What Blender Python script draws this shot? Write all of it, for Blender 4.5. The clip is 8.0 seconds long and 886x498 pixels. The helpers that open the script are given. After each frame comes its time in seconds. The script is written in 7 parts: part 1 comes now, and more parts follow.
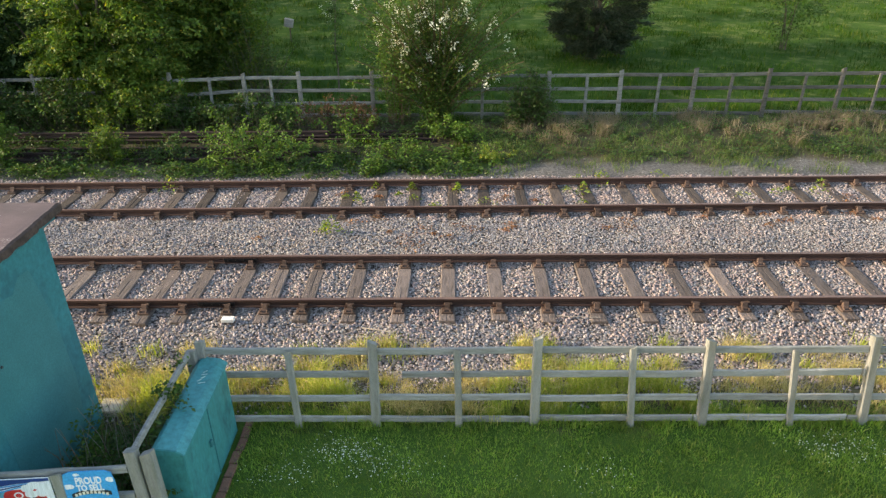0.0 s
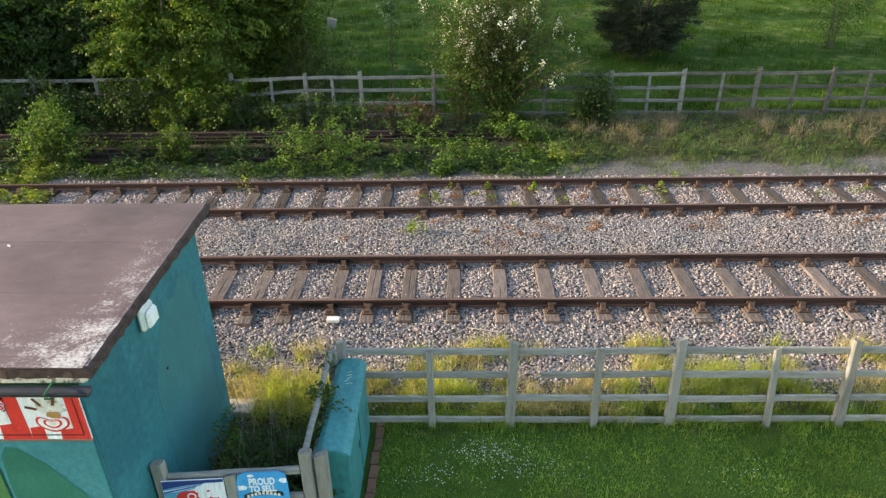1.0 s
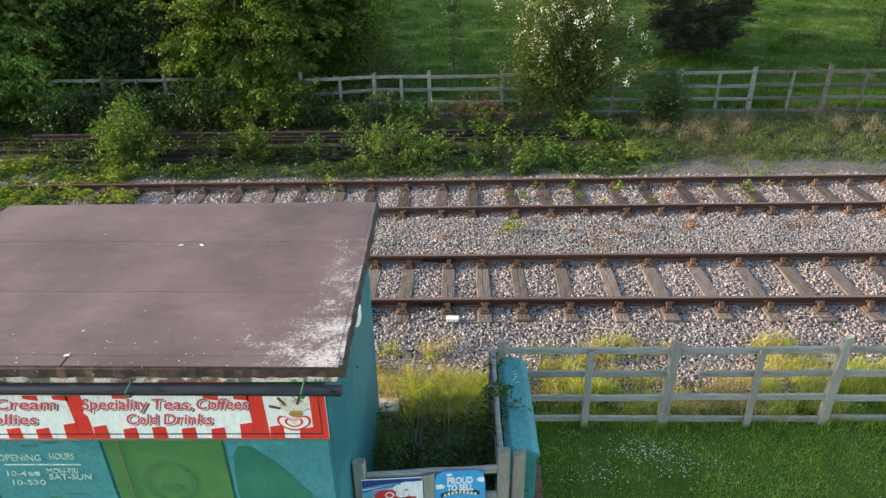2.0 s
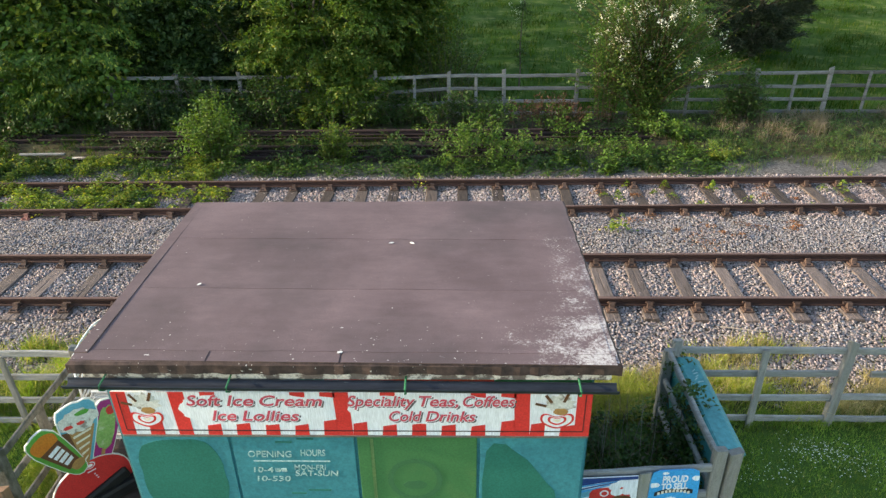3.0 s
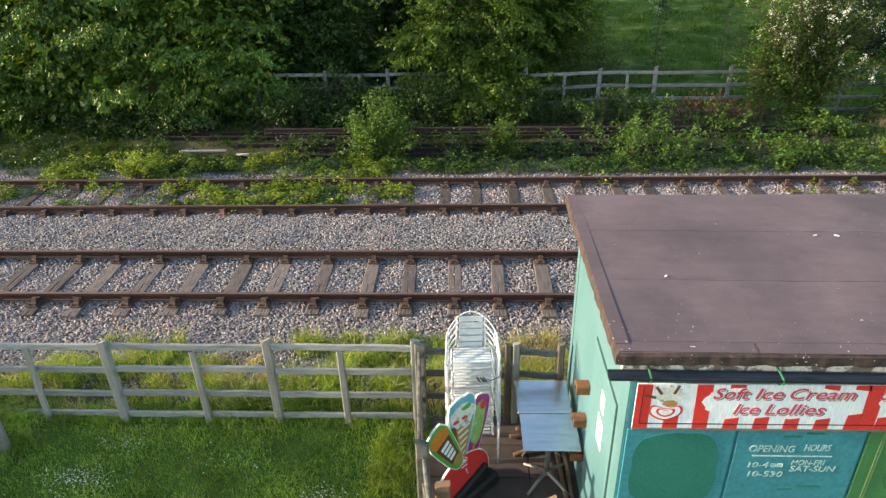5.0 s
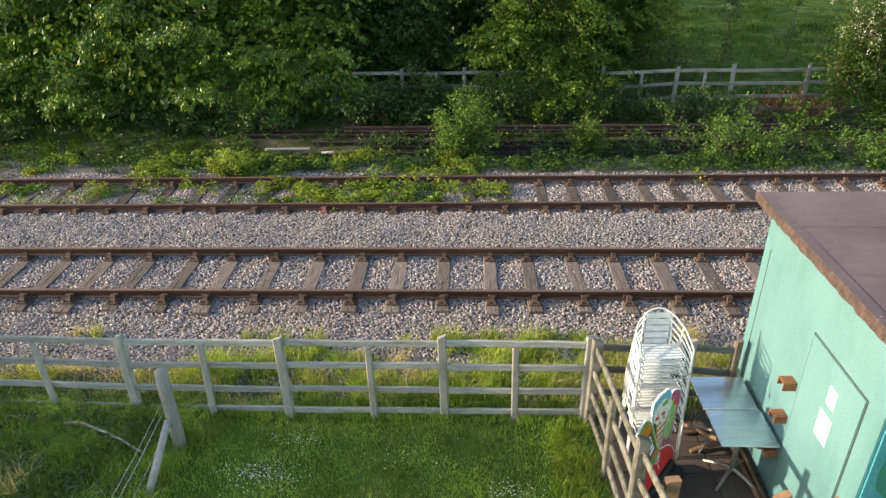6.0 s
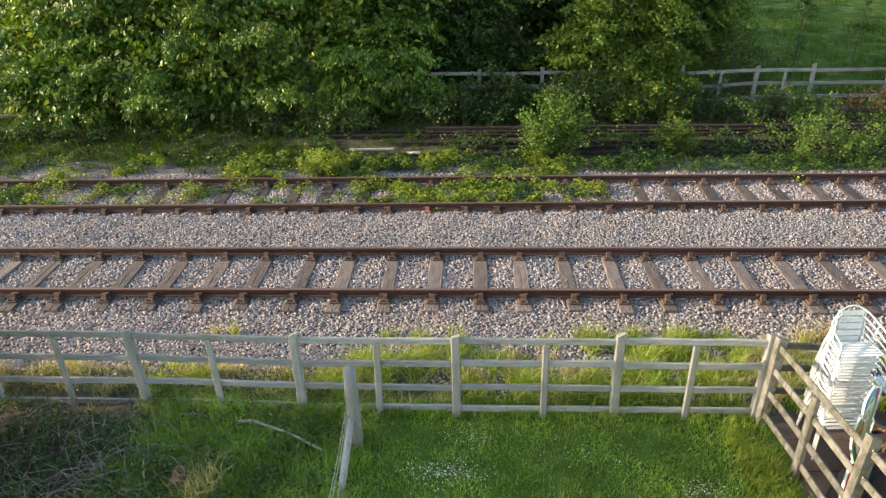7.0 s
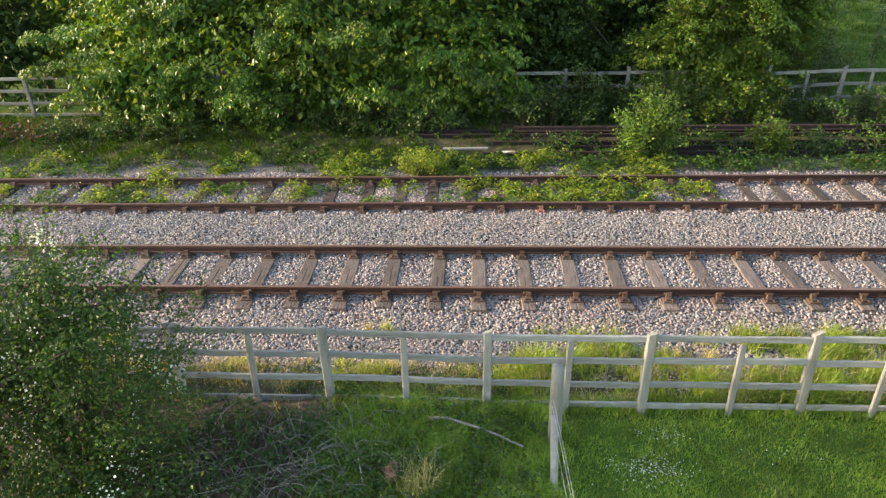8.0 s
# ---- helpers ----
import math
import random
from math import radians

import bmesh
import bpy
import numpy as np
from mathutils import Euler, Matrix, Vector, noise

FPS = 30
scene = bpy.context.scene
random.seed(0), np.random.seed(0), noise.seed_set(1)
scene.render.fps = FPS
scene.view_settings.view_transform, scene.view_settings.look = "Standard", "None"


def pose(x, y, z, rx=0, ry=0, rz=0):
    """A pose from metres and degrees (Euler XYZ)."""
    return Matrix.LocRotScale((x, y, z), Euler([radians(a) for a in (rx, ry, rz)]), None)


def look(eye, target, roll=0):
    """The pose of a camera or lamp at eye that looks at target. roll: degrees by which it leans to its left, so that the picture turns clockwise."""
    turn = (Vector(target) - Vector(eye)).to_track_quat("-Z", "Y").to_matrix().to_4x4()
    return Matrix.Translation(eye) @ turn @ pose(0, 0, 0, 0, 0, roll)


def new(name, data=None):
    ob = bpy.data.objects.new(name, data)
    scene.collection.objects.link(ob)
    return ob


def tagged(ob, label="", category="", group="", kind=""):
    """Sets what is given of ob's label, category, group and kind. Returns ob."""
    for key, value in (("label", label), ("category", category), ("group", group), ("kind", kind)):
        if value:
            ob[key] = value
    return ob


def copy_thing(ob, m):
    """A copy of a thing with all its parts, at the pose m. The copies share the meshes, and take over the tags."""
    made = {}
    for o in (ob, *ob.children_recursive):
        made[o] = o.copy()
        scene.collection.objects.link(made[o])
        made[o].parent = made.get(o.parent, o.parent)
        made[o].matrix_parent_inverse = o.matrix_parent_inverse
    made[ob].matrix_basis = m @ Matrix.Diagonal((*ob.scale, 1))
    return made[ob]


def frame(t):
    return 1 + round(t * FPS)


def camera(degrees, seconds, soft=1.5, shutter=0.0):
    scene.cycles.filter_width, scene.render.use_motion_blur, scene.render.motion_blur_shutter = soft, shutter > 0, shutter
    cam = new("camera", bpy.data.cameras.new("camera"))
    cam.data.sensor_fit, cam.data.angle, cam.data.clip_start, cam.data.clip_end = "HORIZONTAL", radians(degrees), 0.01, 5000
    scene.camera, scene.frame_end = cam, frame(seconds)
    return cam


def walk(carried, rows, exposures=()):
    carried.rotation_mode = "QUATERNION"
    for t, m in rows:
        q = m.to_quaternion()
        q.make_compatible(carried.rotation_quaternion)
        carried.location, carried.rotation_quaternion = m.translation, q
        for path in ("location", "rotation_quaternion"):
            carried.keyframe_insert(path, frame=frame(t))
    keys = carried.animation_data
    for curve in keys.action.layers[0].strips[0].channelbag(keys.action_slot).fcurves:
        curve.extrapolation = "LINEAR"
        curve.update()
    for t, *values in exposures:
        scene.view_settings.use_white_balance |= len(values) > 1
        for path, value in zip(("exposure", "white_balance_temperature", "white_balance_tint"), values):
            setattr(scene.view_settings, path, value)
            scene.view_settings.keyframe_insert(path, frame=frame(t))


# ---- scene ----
cam = camera(66.4, 8.0, soft=1.4)
PATH = [
    (0, (1.908, -9.512, 6.202), (1.889, -7.748, 5.259), -0.6),
    (0.5, (1.142, -9.493, 6.186), (1.114, -7.728, 5.244), -0.7),
    (1, (0.277, -9.494, 6.211), (0.243, -7.731, 5.267), -0.9),
    (2.5, (-2.626, -9.543, 6.253), (-2.675, -7.782, 5.306), -1.1),
    (3, (-3.687, -9.569, 6.273), (-3.736, -7.809, 5.324), -0.9),
    (3.5, (-4.671, -9.586, 6.265), (-4.721, -7.826, 5.315), -0.8),
    (4, (-5.718, -9.602, 6.246), (-5.772, -7.843, 5.296), -0.9),
    (4.5, (-6.755, -9.601, 6.206), (-6.817, -7.84, 5.26), -1.0),
    (6, (-9.904, -9.729, 6.244), (-9.983, -7.971, 5.294), -1.2),
    (6.5, (-10.971, -9.774, 6.246), (-11.055, -8.015, 5.298), -1.3),
    (7, (-12.064, -9.815, 6.231), (-12.153, -8.055, 5.287), -1.4),
    (7.5, (-13.182, -9.874, 6.255), (-13.277, -8.114, 5.312), -1.5),
    (8, (-14.492, -9.97, 6.284), (-14.586, -8.209, 5.339), -1.3),
]
walk(cam, [(t, look(eye, target, roll)) for t, eye, target, roll in PATH], exposures=[(0, 1.86, 7500, 10), (3.5, 1.76, 7050, 10), (4.5, 1.74, 7000, 10), (6, 1.80, 7250, 10), (6.5, 1.86, 7300, 10), (8, 2.06, 7500, 10)])

# ---- light: low evening sun along the line, clear sky ----
SUN_TO = Vector((-1.0, -0.05, 0.29)).normalized()
world = bpy.data.worlds.new("evening_sky")
scene.world = world
world.use_nodes = True
wn = world.node_tree.nodes
sky = wn.new("ShaderNodeTexSky")
sky.sky_type = "NISHITA"
sky.sun_disc = False
sky.sun_elevation = math.asin(SUN_TO.z)
sky.sun_rotation = math.atan2(SUN_TO.x, SUN_TO.y)
wn["Background"].inputs["Strength"].default_value = 0.15
world.node_tree.links.new(sky.outputs[0], wn["Background"].inputs["Color"])
sun = new("sun", bpy.data.lights.new("sun", "SUN"))
sun.data.energy = 2.9
sun.data.angle = radians(0.6)
sun.data.color = (1.0, 0.88, 0.70)
sun.matrix_world = look(SUN_TO * 60, (0, 0, 0))


# ---- materials ----
class Nodes:
    """A small wrapper to write node trees briefly."""

    def __init__(self, name):
        self.m = bpy.data.materials.new(name)
        self.m.use_nodes = True
        self.t = self.m.node_tree
        self.b = self.t.nodes["Principled BSDF"]
        self.out = self.t.nodes["Material Output"]

    def add(self, kind):
        return self.t.nodes.new(kind)

    def link(self, a, b):
        self.t.links.new(a, b)

    def put(self, value, socket):
        if isinstance(value, (int, float)):
            socket.default_value = value
        elif isinstance(value, tuple):
            socket.default_value = (*value, 1.0) if len(value) == 3 and socket.type == "RGBA" else value
        else:
            self.link(value, socket)

    def coords(self, scale=(1, 1, 1), world_space=False):
        src = self.add("ShaderNodeNewGeometry").outputs["Position"] if world_space else self.add("ShaderNodeTexCoord").outputs["Object"]
        mp = self.add("ShaderNodeMapping")
        mp.inputs["Scale"].default_value = scale
        self.link(src, mp.inputs["Vector"])
        return mp.outputs["Vector"]

    def noise(self, vec, scale, detail=4.0, rough=0.6):
        n = self.add("ShaderNodeTexNoise")
        n.inputs["Scale"].default_value = scale
        n.inputs["Detail"].default_value = detail
        n.inputs["Roughness"].default_value = rough
        self.link(vec, n.inputs["Vector"])
        return n.outputs["Fac"]

    def ramp(self, fac, lo, hi, a=0.0, b=1.0):
        n = self.add("ShaderNodeMapRange")
        n.clamp = True
        for k, v in zip(("From Min", "From Max", "To Min", "To Max"), (lo, hi, a, b)):
            n.inputs[k].default_value = v
        self.link(fac, n.inputs["Value"])
        return n.outputs["Result"]

    def mix(self, fac, a, b, mode="MIX"):
        n = self.add("ShaderNodeMix")
        n.data_type, n.blend_type = "RGBA", mode
        self.put(fac, n.inputs[0])
        self.put(a, n.inputs[6])
        self.put(b, n.inputs[7])
        return n.outputs[2]

    def math(self, op, a, b=0.0):
        n = self.add("ShaderNodeMath")
        n.operation = op
        self.put(a, n.inputs[0])
        self.put(b, n.inputs[1])
        return n.outputs[0]

    def tone(self, col, fac, lo, hi):
        """Multiplies a colour by a grey between lo and hi."""
        g = self.ramp(fac, 0.0, 1.0, lo, hi)
        c = self.add("ShaderNodeCombineColor")
        for s in c.inputs:
            self.link(g, s)
        return self.mix(1.0, col, c.outputs[0], "MULTIPLY")

    def bump(self, height, strength, dist=0.01):
        n = self.add("ShaderNodeBump")
        n.inputs["Strength"].default_value = strength
        n.inputs["Distance"].default_value = dist
        self.link(height, n.inputs["Height"])
        self.link(n.outputs["Normal"], self.b.inputs["Normal"])

    def done(self, col, rough=0.8, metal=0.0, spec=0.4):
        self.put(col, self.b.inputs["Base Color"])
        self.put(rough, self.b.inputs["Roughness"])
        self.put(metal, self.b.inputs["Metallic"])
        self.b.inputs["Specular IOR Level"].default_value = spec
        return self.m


def surface(name, c1, c2, scale=6.0, c3=None, scale3=1.5, cut=(0.5, 0.7), stretch=(1, 1, 1), rough=0.8, metal=0.0, bump=0.3, fine=60.0,
            dist=0.004, vary=0.12, spec=0.35, world_space=False):
    """A worn surface: two tones, a stain tone with edges of its own, fine grain and relief, and a shift from piece to piece."""
    n = Nodes(name)
    v = n.coords(stretch, world_space)
    col = n.mix(n.ramp(n.noise(v, scale, 5), 0.3, 0.7), c1, c2)
    if c3:
        col = n.mix(n.ramp(n.noise(v, scale3, 6, 0.65), *cut), col, c3)
    g = n.noise(v, fine, 3, 0.7)
    col = n.tone(col, n.ramp(g, 0.3, 0.7), 0.8, 1.2)
    if vary:
        col = n.tone(col, n.add("ShaderNodeObjectInfo").outputs["Random"], 1 - vary, 1 + vary)
    n.bump(g, bump, dist)
    return n.done(col, rough, metal, spec)


def leafy(name, c1, c2, c3=None, glow=0.35, rough=0.5, big=0.7, dark=0.55, spec=0.3):
    """Leaves or blades: tint from leaf to leaf and from clump to clump, lit from both sides."""
    n = Nodes(name)
    rnd = n.add("ShaderNodeNewGeometry").outputs["Random Per Island"]
    col = n.mix(rnd, c1, c2)
    if c3:
        col = n.mix(n.ramp(n.math("FRACT", n.math("MULTIPLY", rnd, 7.31)), 0.78, 0.95), col, c3)
    v = n.coords((1, 1, 1), True)
    col = n.tone(col, n.ramp(n.noise(v, big, 3), 0.3, 0.7), dark, 1.25)
    n.done(col, rough, 0.0, spec)
    tr = n.add("ShaderNodeBsdfTranslucent")
    n.link(n.mix(1.0, col, (1.35, 1.3, 0.55), "MULTIPLY"), tr.inputs["Color"])
    mx = n.add("ShaderNodeMixShader")
    mx.inputs[0].default_value = glow
    n.link(n.b.outputs[0], mx.inputs[1])
    n.link(tr.outputs[0], mx.inputs[2])
    n.link(mx.outputs[0], n.out.inputs["Surface"])
    return n.m


def stony(name, stops, rough=0.85):
    """Loose stones: each takes one of a few stone colours."""
    n = Nodes(name)
    rnd = n.add("ShaderNodeNewGeometry").outputs["Random Per Island"]
    r = n.add("ShaderNodeValToRGB")
    r.color_ramp.interpolation = "CONSTANT"
    el = r.color_ramp.elements
    el[0].color = (*stops[0], 1)
    el[1].position, el[1].color = 1 / len(stops), (*stops[1], 1)
    for i in range(2, len(stops)):
        e = el.new(i / len(stops))
        e.color = (*stops[i], 1)
    n.link(rnd, r.inputs[0])
    v = n.coords((1, 1, 1), True)
    col = n.tone(r.outputs[0], n.ramp(n.noise(v, 45, 3), 0.3, 0.7), 0.8, 1.2)
    # rusty dust close to the rails, cleaner stone between the tracks
    col = n.mix(n.ramp(n.noise(v, 0.9, 4), 0.45, 0.75, 0.0, 0.5), col, n.mix(1.0, col, (1.1, 0.82, 0.70), "MULTIPLY"))
    # bluer stone in long stretches between the tracks
    w = n.coords((0.10, 0.45, 1), True)
    col = n.mix(n.ramp(n.noise(w, 1.0, 3), 0.45, 0.65, 0.0, 0.8), col, n.mix(1.0, col, (0.92, 0.985, 1.05), "MULTIPLY"))
    sep = n.add("ShaderNodeSeparateXYZ")
    n.link(v, sep.inputs[0])
    six_foot = n.math("MULTIPLY", n.ramp(sep.outputs["Y"], 1.6, 2.1), n.ramp(sep.outputs["Y"], 3.6, 3.2))
    col = n.mix(n.math("MULTIPLY", six_foot, 0.8), col, n.mix(1.0, col, (0.84, 0.90, 0.93), "MULTIPLY"))
    return n.done(col, rough, 0.0, 0.1)


def ground_material():
    """Soil, grass and ash in strips along the line, with ragged borders."""
    n = Nodes("ground_cover")
    v = n.coords((1, 1, 1), True)
    sep = n.add("ShaderNodeSeparateXYZ")
    n.link(v, sep.inputs[0])
    rag = n.math("ADD", sep.outputs["Y"], n.ramp(n.noise(v, 1.1, 5), 0.2, 0.8, -0.7, 0.7))
    lawn = n.mix(n.ramp(n.noise(v, 3.0, 5), 0.3, 0.7), (0.05, 0.10, 0.019), (0.09, 0.15, 0.031))
    lawn = n.mix(n.ramp(n.noise(v, 1.3, 4), 0.60, 0.75), lawn, (0.13, 0.13, 0.045))
    west = n.math("ADD", sep.outputs["X"], n.ramp(n.noise(v, 1.4, 5), 0.2, 0.8, -1.2, 1.2))
    rough_end = n.math("MULTIPLY", n.ramp(west, -15.2, -15.9), n.ramp(sep.outputs["Y"], -6.2, -5.2))
    lawn = n.mix(rough_end, lawn, n.mix(n.ramp(n.noise(v, 9.0, 5, 0.7), 0.35, 0.65), (0.07, 0.052, 0.038), (0.17, 0.135, 0.10)))
    cell = n.add("ShaderNodeTexVoronoi")
    cell.inputs["Scale"].default_value = 23.0
    n.link(v, cell.inputs["Vector"])
    pick = n.add("ShaderNodeSeparateColor")
    n.link(cell.outputs["Color"], pick.inputs[0])
    bed = n.mix(pick.outputs[0], (0.15, 0.13, 0.12), (0.36, 0.315, 0.285))
    bed = n.mix(n.ramp(pick.outputs[1], 0.7, 0.75), bed, (0.42, 0.39, 0.36))
    # dark cell edges paint in the shaded gaps between stones
    bed = n.mix(n.ramp(cell.outputs["Distance"], 0.42, 0.72), bed, (0.04, 0.035, 0.032))
    ash = n.mix(n.ramp(n.noise(v, 14.0, 6, 0.7), 0.35, 0.65), (0.07, 0.066, 0.06), (0.19, 0.18, 0.17))
    weedy = n.mix(n.ramp(n.noise(v, 2.0, 5), 0.35, 0.65), (0.055, 0.048, 0.032), (0.11, 0.10, 0.055))
    meadow = n.mix(n.ramp(n.noise(v, 0.5, 6, 0.65), 0.3, 0.7), (0.019, 0.051, 0.007), (0.056, 0.104, 0.015))
    meadow = n.mix(n.ramp(n.noise(v, 1.7, 5), 0.5, 0.72), meadow, (0.135, 0.155, 0.045))
    col = n.mix(n.ramp(rag, -2.9, -2.5), lawn, weedy)
    col = n.mix(n.ramp(rag, -2.1, -1.6), col, bed)
    col = n.mix(n.ramp(rag, 5.6, 5.9), col, ash)
    col = n.mix(n.ramp(rag, 6.6, 7.3), col, weedy)
    col = n.mix(n.ramp(rag, 9.6, 10.6), col, meadow)
    g = n.noise(v, 55, 4, 0.7)
    col = n.tone(col, n.ramp(g, 0.3, 0.7), 0.7, 1.25)
    stones = n.math("MULTIPLY", n.ramp(cell.outputs["Distance"], 0.1, 0.8, 1.0, 0.0), n.math("MULTIPLY", n.ramp(rag, -2.1, -1.6), n.ramp(rag, 5.9, 5.6)))
    n.bump(n.math("ADD", n.math("MULTIPLY", g, 0.6), stones), 0.8, 0.025)
    return n.done(col, 0.95, 0.0, 0.04)


